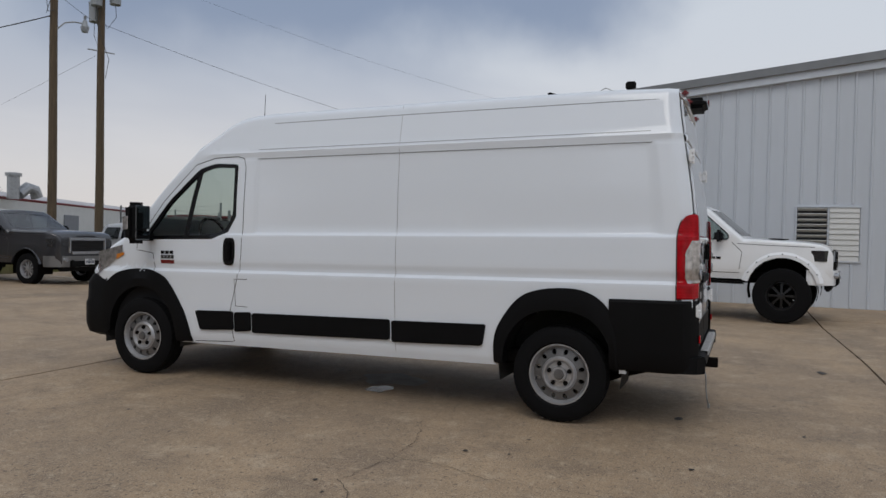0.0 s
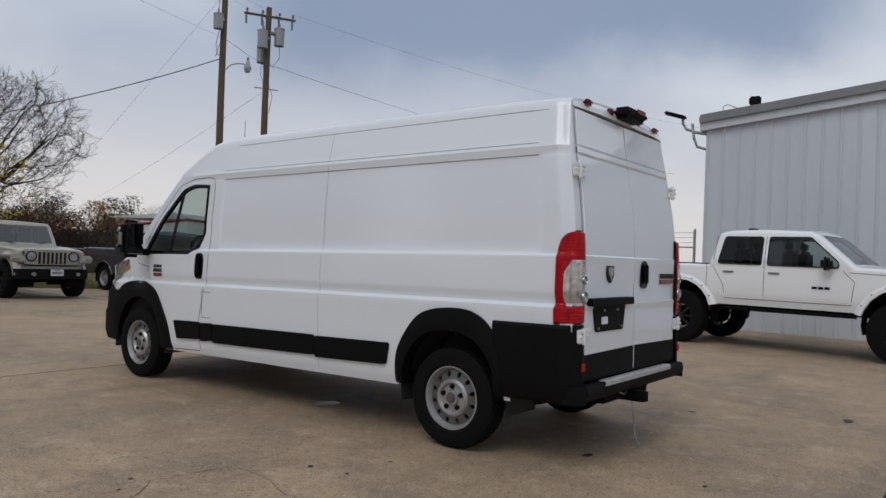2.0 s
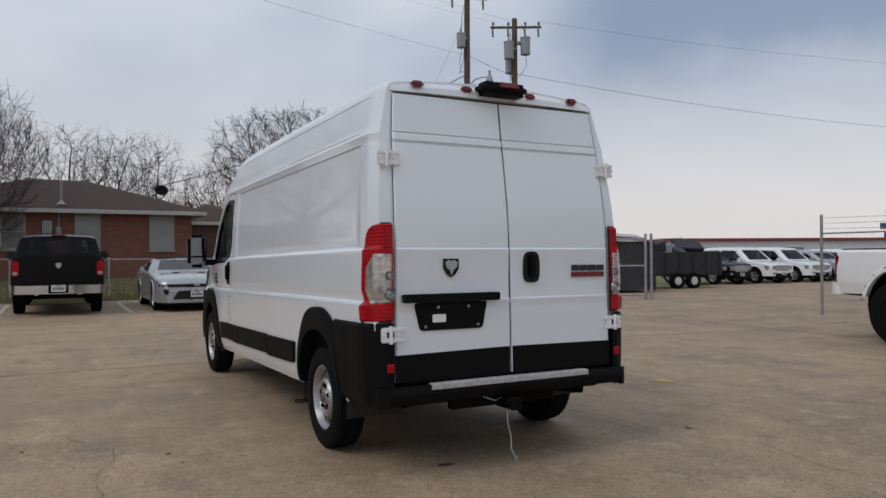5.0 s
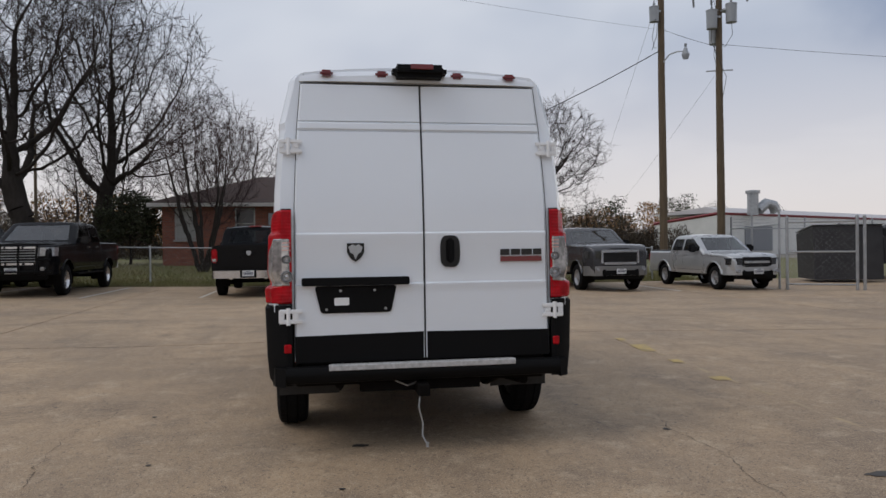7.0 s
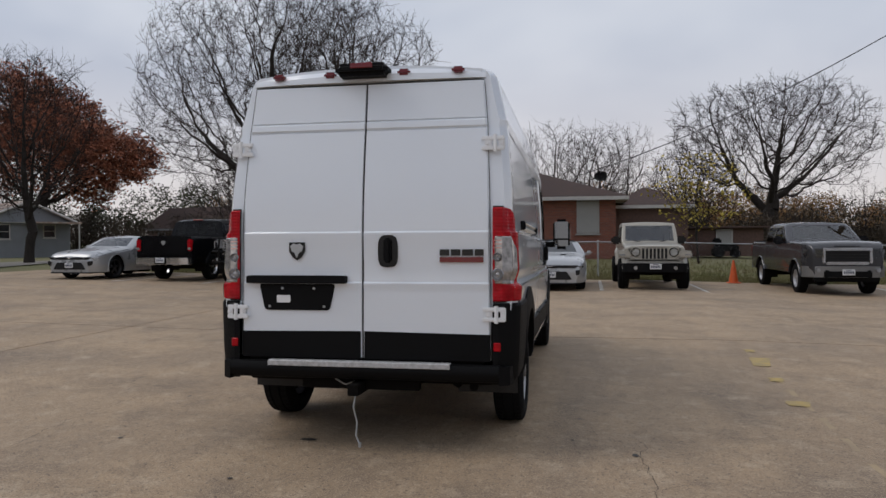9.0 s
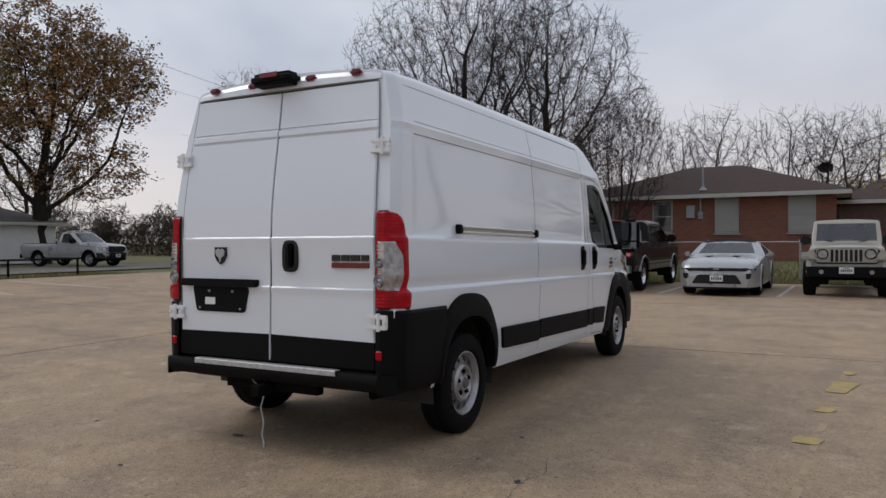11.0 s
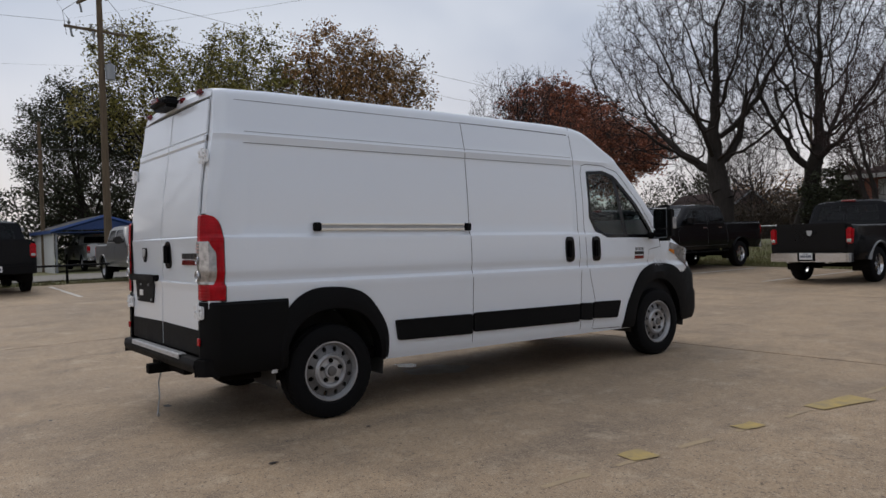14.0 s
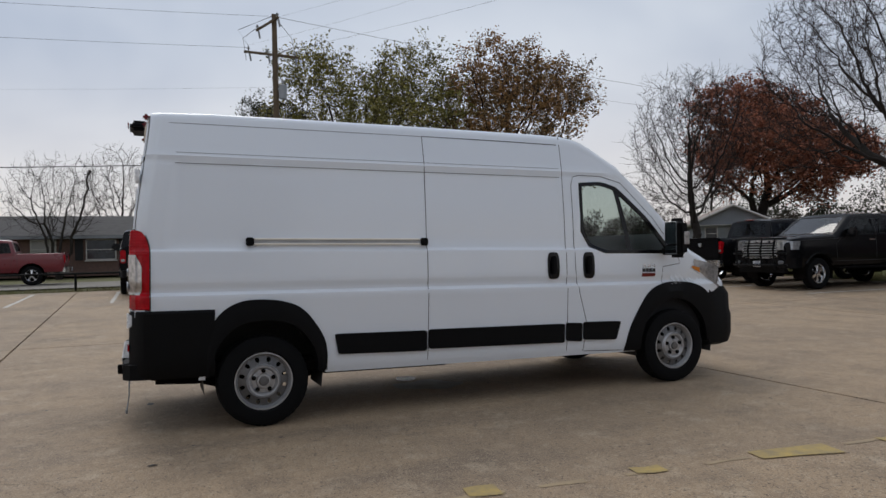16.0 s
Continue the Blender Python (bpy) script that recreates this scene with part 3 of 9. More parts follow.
TRIMS = [(0.56, 1.365), (1.385, 2.735), (2.755, 2.925), (2.945, 3.36)]
for side in (1, -1):
    arch(ARCH_R, ARCH_RI, side, "wheel_arch"), arch(ARCH_F, ARCH_FI, side, "wheel_arch")
    # rear corner cladding wraps from the flank to the bumper
    bm, rows = bmesh.new(), []
    for z in (0.43, 0.47, 0.60, 0.80, 0.925, 0.945):
        inn = 0.012 if z in (0.43, 0.945) else 0.0
        rows.append([((v_half(y, z) + 0.022 - inn) * side, y, z) for y in (-0.38, -0.5, -0.7, -0.78, -0.84, -0.89, -0.93)] +
                    [(0.925 * side, -0.975, z), (0.89 * side, -0.99 + inn, z), (0.855 * side, -0.985 + inn, z)])
    vpart("rear_corner_cladding", ribbon(bm, rows), M_PLASTIC, label="matte black lower corner cladding", smooth=True)
    for a, b in TRIMS:
        lean0 = 0.03 if a == 0.56 else 0.0
        lean1 = 0.05 if b == 3.36 else 0.0
        flank(rounded([(a, 0.712), (b, 0.705), (b - lean1, 0.53), (a + lean0, 0.545)], 0.02, 2), side, 0.022, M_PLASTIC, "side_moulding", "black side rub strip", 0.025)
    if side > 0:
        seam([(2.77, 0.45), (2.775, 1.2), (2.765, 2.09), (2.775, 2.47)], side)
    seam([(2.95, 0.44), (2.985, 0.7), (2.90, 1.0), (2.87, 1.2), (2.86, 2.0), (2.885, 2.08), (2.95, 2.10), (3.2, 2.095), (3.42, 2.04), (3.8, 1.70), (4.1, 1.36), (4.12, 1.25), (3.9, 1.22), (3.885, 1.05)], side)
    seam([(3.40, 0.42), (2.97, 0.435)], side)
    # grey strips draw the shade in the pressed grooves of the white flank
    seam([(-0.71, 2.155), (2.73, 2.155)], side, "roof_groove", 0.004, M_GROOVE)
    seam([(-0.71, 2.072), (2.74, 2.072)], side, "roof_groove", 0.006, M_GROOVE)
    seam([(1.38, 0.45), (1.385, 1.1), (1.38, 2.40)], side) if side > 0 else seam([(1.34, 0.45), (1.345, 2.47)], side, w=0.004, material=M_ZINC)
    if side > 0:
        seam([(1.38, 2.40), (2.74, 2.385)], side, w=0.009)
    seam([(-0.80, 2.388), (1.3, 2.392), (2.60, 2.388)], side, "roof_gutter", 0.006, M_GROOVE)
    seal = rounded(V_WIN, 0.05, 2)
    vpart("window_seal", side_strip(seal, shrink(seal, 0.035), 0.004, side), M_GLOSSBLK, label="black window surround", smooth=True)
    bm = bmesh.new()
    ribbon(bm, [[((v_half(3.5, z) + 0.002) * side, y + d, z) for d in (0, 0.055)] for y, z in ((3.32, 2.02), (3.40, 1.7), (3.47, 1.36))])
    vpart("quarter_post", bm, M_GLOSSBLK)
    # door handle: a black cup with a pull bar
    for hy in ((3.015, 2.63) if side > 0 else (3.0,)):
        cup = [(hy + 0.062 * math.copysign(abs(math.cos(a)) ** 0.5, math.cos(a)), 1.245 + 0.125 * math.copysign(abs(math.sin(a)) ** 0.6, math.sin(a))) for a in [2 * math.pi * k / 20 for k in range(20)]]
        flank(cup, side, 0.010, M_GLOSSBLK, "handle_cup", "glossy black oval handle recess", 0.03)
        bm = bmesh.new()
        box(bm, ((v_half(hy, 1.25) + 0.022) * side, hy, 1.25), (0.03, 0.05, 0.17), 0.012, 2)
        vpart("handle", bm, M_PLASTIC, label="black pull handle", smooth=True)
# fuel door on the driver's flank
seam([(2.79, 1.0), (2.93, 1.0), (2.92, 0.76), (2.79, 0.755)], -1, "fuel_door_gap", 0.005)
# sliding door rail on the passenger flank
bm = bmesh.new()
box(bm, (v_half(0.6, 1.44) + 0.008, 0.62, 1.447), (0.03, 1.40, 0.018), 0.004)
box(bm, (v_half(0.6, 1.44) + 0.008, 0.62, 1.487), (0.03, 1.40, 0.016), 0.004)
vpart("slide_rail", bm, M_RAIL, label="bright metal sliding door rail")
bm = bmesh.new()
box(bm, (v_half(0.6, 1.44) + 0.001, 0.62, 1.467), (0.02, 1.40, 0.03))
vpart("rail_channel", bm, M_ZINC)
for ry in (-0.11, 1.36):
    bm = bmesh.new()
    box(bm, (v_half(0.6, 1.44) + 0.012, ry, 1.467), (0.045, 0.06, 0.066), 0.008, 2)
    vpart("rail_end", bm, M_PLASTIC)

# rear doors
def rear_y(z):
    return -0.958 + v_lean(-0.95, z)


def rear_plate(poly, proud, material, name, label="", depth=0.02, nx=4, parent=None):
    """A plate on the back with an outline in x and z that follows the lean of the doors."""
    bm = bmesh.new()
    f = [bm.verts.new((x, rear_y(z) - proud, z)) for x, z in poly]
    b = [bm.verts.new((x, rear_y(z) - proud + depth, z)) for x, z in poly]
    bm.faces.new(f)
    for i in range(len(poly)):
        j = (i + 1) % len(poly)
        bm.faces.new((f[i], f[j], b[j], b[i]))
    return vpart(name, bm, material, parent, label)


DZ = [0.58, 0.70, 0.85, 1.0, 1.035, 1.055, 1.065, 1.075, 1.10, 1.2, 1.36, 1.385, 1.395, 1.405, 1.415, 1.55, 1.7, 1.85, 2.0, 2.06, 2.07, 2.075, 2.09, 2.125, 2.14, 2.145, 2.25, 2.35, 2.39]
DP = {1.055: 0.006, 1.065: 0.006, 1.075: -0.005, 1.10: -0.006, 1.2: -0.006, 1.36: 0.002, 1.385: 0.006, 1.395: 0.006, 1.405: -0.003, 1.415: -0.003, 2.075: -0.010, 2.09: 0.006, 2.125: 0.006, 2.14: -0.010}
for side in (1, -1):
    bm, rows = bmesh.new(), []
    for z in DZ:
        xo = curve_at([(0.5, 0.845), (1.6, 0.835), (2.1, 0.815), (2.39, 0.79)], z)
        p = 0.012 + DP.get(z, 0.0)
        xs_ = [0.004, 0.008, 0.3, 0.6, xo - 0.012, xo]
        rows.append([(x * side, rear_y(z) - (p if 0.006 < x < xo - 0.001 else p - 0.014), z) for x in xs_])
    door = vpart("rear_door", ribbon(bm, rows), M_WHITE, label="tall white rear cargo door", smooth=True)
    rear_plate([(0.012 * side, 0.572), (0.84 * side, 0.572), (0.84 * side, 0.742), (0.012 * side, 0.752)], 0.016, M_PLASTIC, "door_lower_trim", "black lower door trim", parent=van)
    # hinges
    for hz, hx in ((1.965, 0.855), (0.872, 0.865)):
        bm = bmesh.new()
        for dz in (-0.032, 0.032):
            box(bm, (hx * side, rear_y(hz) - 0.03, hz + dz), (0.15, 0.018, 0.028), 0.006, 2)
        box(bm, ((hx - 0.03) * side, rear_y(hz) - 0.022, hz), (0.045, 0.02, 0.09), 0.006, 2)
        box(bm, ((hx + 0.055) * side, rear_y(hz) - 0.022, hz), (0.04, 0.02, 0.09), 0.006, 2)
        cyl(bm, ((hx + 0.015) * side, rear_y(hz) - 0.034, hz - 0.055), ((hx + 0.015) * side, rear_y(hz) - 0.034, hz + 0.055), 0.013, seg=10)
        for dx in (-0.035, 0.06):
            cyl(bm, ((hx + dx) * side, rear_y(hz) - 0.026, hz), ((hx + dx) * side, rear_y(hz) - 0.044, hz), 0.011, seg=8)
        vpart("door_hinge", bm, M_WHITE2, label="exposed white strap hinge")
    # tail lamp: a tall wraparound cluster with a rounded shoulder, ribbed red above, a clear drop-shaped lens, red below
    def lamp_row(z, u0, out):
        yf = -0.848 - 0.096 * (1 - math.sqrt(max(0.0, 1 - max(0.0, (z - 1.36) / 0.192) ** 2)))
        run = []
        for k in range(7):
            u = u0 + (1 - u0) * k / 6
            y = yf + (-0.945 - yf) * u
            run.append(((v_half(y, z) + out) * side, y + v_lean(y, z), z))
        return run + [(0.918 * side, rear_y(z) - 0.012 - out, z), (0.88 * side, rear_y(z) - 0.016 - out, z), (0.856 * side, rear_y(z) - 0.010 - out, z)]

    bm, rows = bmesh.new(), []
    for k in range(57):
        z = 0.955 + 0.597 * k / 56
        rows.append(lamp_row(z, 0.0, 0.004 if k in (0, 56) else 0.014 + (0.0014 if k % 2 and (z > 1.37 or z < 1.05) else 0.0)))
    lamp = vpart("tail_lamp", ribbon(bm, rows), M_RED, label="ribbed red tail lamp lens")
    bm, rows = bmesh.new(), []
    for k in range(25):
        z = 1.06 + 0.315 * k / 24
        u0 = 0.55 + 0.42 * smoothstep(1.27, 1.375, z) + 0.16 * smoothstep(1.11, 1.06, z)
        run = lamp_row(z, u0, 0.006 if k in (0, 24) else 0.021)
        rows.append(run[:-1] + [((0.870) * side, run[-1][1], z)])
    vpart("lamp_lens", ribbon(bm, rows), M_CLEAR, label="clear reverse lamp lens", smooth=True)
    bm, rows = bmesh.new(), []
    for k in range(30):
        z = 0.946 + 0.615 * k / 29
        rows.append([(x, y + 0.010, z) for x, y, _ in lamp_row(min(max(z, 0.955), 1.551), 0.0, 0.003)])
    vpart("lamp_gasket", ribbon(bm, rows), M_SEAM, smooth=True)
    for z, rr in ((1.125, 0.041), (1.235, 0.030)):
        bm = bmesh.new()
        lathe(bm, [(-0.004, rr), (-0.014, rr * 0.9), (-0.004, rr * 0.75), (-0.012, rr * 0.6), (-0.002, rr * 0.45), (-0.014, 0.001)], "X", 20)
        bm.transform(Matrix.Translation((0.888 * side, rear_y(z) - 0.032, z)) @ Matrix.Rotation(radians(90), 4, "Z"))
        vpart("lamp_bulb_ring", bm, M_LENSRING, smooth=True)
    for z in (1.295, 1.318, 1.341):
        bm = bmesh.new()
        box(bm, (0.888 * side, rear_y(z) - 0.036, z), (0.05, 0.004, 0.006))
        vpart("lamp_rib", bm, M_PINK)
    bm = bmesh.new()
    box(bm, (0.885 * side, -0.995, 0.668), (0.045, 0.012, 0.055), 0.005)
    vpart("reflector", bm, M_RED, label="small red bumper reflector")
    # clearance lamps on the header
    for x in (0.62, 0.255):
        bm = bmesh.new()
        box(bm, (x * side, -0.862, 2.462), (0.085, 0.05, 0.042), 0.014, 2)
        vpart("clearance_lamp", bm, M_DKRED, label="dark red roof clearance lamp", smooth=True)
bm = bmesh.new()
ribbon(bm, [[(x, rear_y(z) - 0.004, z) for z in (0.58, 1.0, 1.4, 1.7, 2.0, 2.2, 2.39)] for x in (-0.005, 0.005)])
vpart("door_gap", bm, M_SEAM)
bm = bmesh.new()
ribbon(bm, [[(x, rear_y(z) - 0.010, z) for z in (2.39, 2.398)] for x in (-0.79, 0, 0.79)])
vpart("door_gap", bm, M_SEAM)
for side in (1, -1):
    bm = bmesh.new()
    ribbon(bm, [[(x * side, rear_y(z) - 0.006, z) for x in (curve_at([(0.5, 0.845), (1.6, 0.835), (2.1, 0.815), (2.39, 0.79)], z), curve_at([(0.5, 0.849), (1.6, 0.839), (2.1, 0.819), (2.39, 0.794)], z))] for z in DZ])
    vpart("door_gap", bm, M_SEAM)
bm = bmesh.new()
ribbon(bm, [[(x, rear_y(z) + 0.012, z) for z in (0.55, 1.0, 1.4, 1.7, 2.0, 2.2, 2.45)] for x in (-0.80, 0.80)])
vpart("door_backing", bm, M_UNDER)
# header strip above the doors, bowed, with the brake lamp and camera housing
bm, rows = bmesh.new(), []
for x in [-0.80 + 0.1 * k for k in range(17)]:
    e = 0.03 * (abs(x) / 0.8) ** 3
    rows.append([(x, -0.835, 2.403), (x, -0.872 + e, 2.41), (x, -0.868 + e, 2.455 - e), (x, -0.835, 2.492 - e * 1.6), (x, -0.70, 2.52 - e * 1.6)])
vpart("roof_header", ribbon(bm, rows), M_WHITE, label="white bowed roof header", smooth=True)
bm = bmesh.new()
box(bm, (-0.01, -0.912, 2.47), (0.36, 0.15, 0.085), 0.03, 3)
vpart("camera_housing", bm, M_PLASTIC, label="black rear camera and brake lamp housing", smooth=True)
bm = bmesh.new()
box(bm, (0, -0.998, 2.487), (0.15, 0.01, 0.035), 0.004)
vpart("brake_lamp", bm, M_DKRED)
# rear door handle, badge, licence housing
cup = [(0.172 + 0.066 * math.copysign(abs(math.cos(a)) ** 0.55, math.cos(a)), 1.275 + 0.105 * math.copysign(abs(math.sin(a)) ** 0.6, math.sin(a))) for a in [2 * math.pi * k / 24 for k in range(24)]]
rear_plate(cup, 0.020, M_GLOSSBLK, "handle_cup", "glossy black oval handle recess")
bm = bmesh.new()
box(bm, (0.172, rear_y(1.28) - 0.034, 1.28), (0.05, 0.03, 0.16), 0.013, 2)
vpart("handle", bm, M_PLASTIC, smooth=True)
rear_plate(rounded([(-0.795, 1.115), (-0.105, 1.115), (-0.105, 1.063), (-0.795, 1.063)], 0.012, 2), 0.055, M_PLASTIC, "plate_lamp_bar", "black licence lamp bar", 0.05)
rear_plate(rounded([(-0.715, 1.06), (-0.185, 1.06), (-0.225, 0.885), (-0.675, 0.885)], 0.02, 2), 0.022, M_PLASTIC, "plate_recess", "empty black licence plate recess", 0.012)
rear_plate(rounded([(-0.59, 0.985), (-0.495, 0.985), (-0.495, 0.935), (-0.59, 0.935)], 0.008, 2), 0.026, M_WHITE2, "plate_hole", "", 0.004)
for x, z in ((-0.64, 0.91), (-0.26, 0.91), (-0.55, 1.03), (-0.33, 1.03)):
    bm = bmesh.new()
    cyl(bm, (x, rear_y(z) - 0.022, z), (x, rear_y(z) - 0.030, z), 0.009, seg=8)
    vpart("bolt", bm, M_ZINC)
# shield emblem: a dark shield with a bright plain head shape
rear_plate([(-0.505, 1.335), (-0.395, 1.335), (-0.395, 1.275), (-0.42, 1.235), (-0.45, 1.215), (-0.48, 1.235), (-0.505, 1.275)], 0.022, M_GLOSSBLK, "emblem", "dark shield emblem")
rear_plate([(-0.495, 1.31), (-0.47, 1.328), (-0.45, 1.318), (-0.43, 1.328), (-0.405, 1.31), (-0.415, 1.275), (-0.435, 1.265), (-0.45, 1.228), (-0.465, 1.265), (-0.485, 1.275)], 0.027, M_ZINC, "emblem_relief", "", 0.006)
# badges: plain bright and red bars of the size of the lettering
for x0, w in ((0.515, 0.06), (0.588, 0.06), (0.66, 0.07), (0.742, 0.055)):
    rear_plate([(x0, 1.285), (x0 + w, 1.285), (x0 + w, 1.245), (x0, 1.245)], 0.021, M_LINER, "badge_bar")
rear_plate([(0.515, 1.236), (0.797, 1.236), (0.797, 1.202), (0.515, 1.202)], 0.021, M_DKRED, "badge_strip", "dark red badge strip")
for side in (1, -1):
    for k in range(3):
        y0 = 3.80 - 0.055 * k
        flank([(y0, 1.245), (y0 - 0.043, 1.245), (y0 - 0.043, 1.215), (y0, 1.215)], side, 0.004, M_GLOSSBLK if side < 0 else M_BRIGHT, "badge_bar", depth=0.004)
    for k in range(4):
        y0 = 3.80 - 0.042 * k
        flank([(y0, 1.205), (y0 - 0.034, 1.205), (y0 - 0.034, 1.170), (y0, 1.170)], side, 0.004, M_LINER, "badge_bar", depth=0.004)
    flank([(3.80, 1.160), (3.635, 1.160), (3.635, 1.125), (3.80, 1.125)], side, 0.004, M_DKRED, "badge_strip", "dark red badge strip", 0.004)
# bumper step
bm = bmesh.new()
prism(bm, rounded([(-0.97, 0.555), (-1.03, 0.55), (-1.045, 0.50), (-1.02, 0.445), (-0.93, 0.44), (-0.90, 0.50)], 0.015, 2), "x", -0.90, 0.90)
vpart("rear_bumper", bm, M_PLASTIC, label="black plastic rear step bumper", smooth=True)
for side in (1, -1):
    bm = bmesh.new()
    prism(bm, [(0.90 * side, -1.035), (0.965 * side, -0.985), (0.985 * side, -0.90), (0.985 * side, -0.70), (0.88 * side, -0.70)], "z", 0.43, 0.545)
    vpart("bumper_corner", bm, M_PLASTIC)
bm = bmesh.new()
box(bm, (-0.02, -1.012, 0.5575), (1.22, 0.050, 0.008), 0.003)
box(bm, (-0.02, -1.041, 0.542), (1.22, 0.010, 0.034), 0.003)
for k in range(40):
    box(bm, (-0.605 + 0.03 * k, -1.012, 0.562), (0.012, 0.044, 0.004))
vpart("step_pad", bm, M_STEP, label="worn white bumper step pad")
bm = bmesh.new()
box(bm, (-0.03, -0.98, 0.385), (0.075, 0.22, 0.075), 0.006)
box(bm, (-0.03, -0.90, 0.40), (0.8, 0.07, 0.07), 0.006)
vpart("tow_hitch", bm, M_UNDER, label="black tow hitch receiver")
bm = bmesh.new()
tube(bm, [(-0.06, -0.93, 0.41), (-0.04, -0.98, 0.36), (-0.055, -1.0, 0.26), (-0.03, -1.0, 0.16), (-0.035, -1.01, 0.08), (-0.01, -1.02, 0.03)], 0.006, 6)
tube(bm, [(-0.20, -0.93, 0.43), (-0.12, -0.96, 0.40), (-0.06, -0.95, 0.42)], 0.006, 6)
box(bm, (-0.005, -1.02, 0.022), (0.02, 0.02, 0.035), 0.004)
vpart("trailer_wire", bm, M_ZINC, label="loose hanging trailer wire")
# roof pieces
bm = bmesh.new()
cyl(bm, (-0.55, 2.95, 2.48), (-0.56, 2.93, 2.72), 0.004, 0.002, 6)
vpart("antenna", bm, M_PLASTIC)
# front plastic, lamps
bm, rows = bmesh.new(), []
for k in range(13):
    a = math.pi * k / 12
    c, k0 = math.cos(a), math.sin(a) ** 0.55 if 0 < k < 12 else 0.0
    x, y = 0.968 * math.copysign(abs(c) ** 0.5, c), 4.47 + 0.50 * k0
    rows.append([(x * 0.93, y - 0.09 * k0, 0.40), (x, y - 0.03 * k0, 0.43), (x * 1.012, y + 0.012 * k0, 0.52), (x * 1.012, y + 0.014 * k0, 0.72), (x, y - 0.004, 0.76), (x * 0.995, y - 0.01 * k0, 0.93), (x * 0.97, y - 0.07 * k0, 1.005), (x * 0.93, y - 0.16 * k0, 1.04)])
vpart("front_bumper", ribbon(bm, rows), M_PLASTIC, label="black front bumper", smooth=True)
for side in (1, -1):
    bm, rows = bmesh.new(), []
    for f in (0, 0.25, 0.5, 0.75, 1):
        y = 4.30 + 0.36 * f
        zc, h = 1.26 - 0.14 * f, 0.05 + 0.09 * f
        rows.append([((v_half(y, zc + d) + 0.008) * side, y, zc + d) for d in (-h, 0, h * 0.7)])
    vpart("headlamp", ribbon(bm, rows), M_CLEAR, label="clear swept headlamp", smooth=True)
    bm, rows = bmesh.new(), []
    for f in (0, 0.5, 1):
        y = 4.27 + 0.10 * f
        rows.append([((v_half(y, 1.25) + 0.014) * side, y, 1.205 - 0.05 * f), ((v_half(y, 1.25) + 0.014) * side, y, 1.225 - 0.02 * f)])
    vpart("turn_lamp", ribbon(bm, rows), M_AMBER, label="amber turn signal")
    # mirror: arm, tall housing, two glasses
    bm = bmesh.new()
    box(bm, (1.02 * side, 3.93, 1.37), (0.18, 0.10, 0.07), 0.025, 2)
    vpart("mirror_arm", bm, M_PLASTIC, smooth=True)
    bm = bmesh.new()
    box(bm, (1.165 * side, 3.92, 1.50), (0.21, 0.15, 0.38), 0.05, 3)
    mirror = vpart("mirror_housing", bm, M_PLASTIC, label="tall black mirror housing", smooth=True)
    bm = bmesh.new()
    box(bm, (1.165 * side, 3.842, 1.55), (0.17, 0.008, 0.215), 0.003)
    box(bm, (1.165 * side, 3.842, 1.385), (0.17, 0.008, 0.085), 0.003)
    vpart("mirror_glass", bm, M_MIRROR)
    bm = bmesh.new()
    box(bm, (1.272 * side, 3.945, 1.50), (0.008, 0.06, 0.12), 0.003)
    vpart("mirror_lamp", bm, M_CLEAR)
# underbody and wheel wells
bm = bmesh.new()
box(bm, (0, 1.75, 0.45), (1.70, 5.2, 0.10), 0.02)
box(bm, (-0.45, 1.9, 0.41), (0.35, 1.2, 0.12), 0.05, 2)
box(bm, (0.35, 1.2, 0.37), (0.22, 1.3, 0.14), 0.06, 2)
cyl(bm, (-0.75, 0.0, 0.33), (0.75, 0.0, 0.33), 0.055, seg=12)
for side in (1, -1):
    tube(bm, [(0.55 * side, 0.62, 0.38), (0.55 * side, 0.2, 0.30), (0.55 * side, -0.3, 0.30), (0.55 * side, -0.72, 0.42)], 0.035, 6)
vpart("underbody", bm, M_UNDER, label="dark dirty underbody with axle and springs")
bm = bmesh.new()
tube(bm, [(0.62, -0.2, 0.36), (0.68, -0.5, 0.36), (0.71, -0.80, 0.38)], 0.030, 10)
vpart("exhaust_pipe", bm, M_UNDER, smooth=True)
for side in (1, -1):
    for wy in (0.0, 4.035):
        bm, rows = bmesh.new(), []
        for k in range(13):
            a = math.pi * (k / 12) * 1.16 - 0.25
            rows.append([(x * side, wy + 0.47 * math.cos(a), 0.40 + 0.017 * wy + 0.47 * math.sin(a)) for x in (0.97, 0.55)])
        ribbon(bm, rows)
        prism(bm, [(a, max(b, 0.40)) for a, b in ring_poly(wy, 0.40 + 0.017 * wy, 0.475, 16)], "x", 0.50 * side, 0.555 * side)
        vpart("wheel_well", bm, M_LINER)


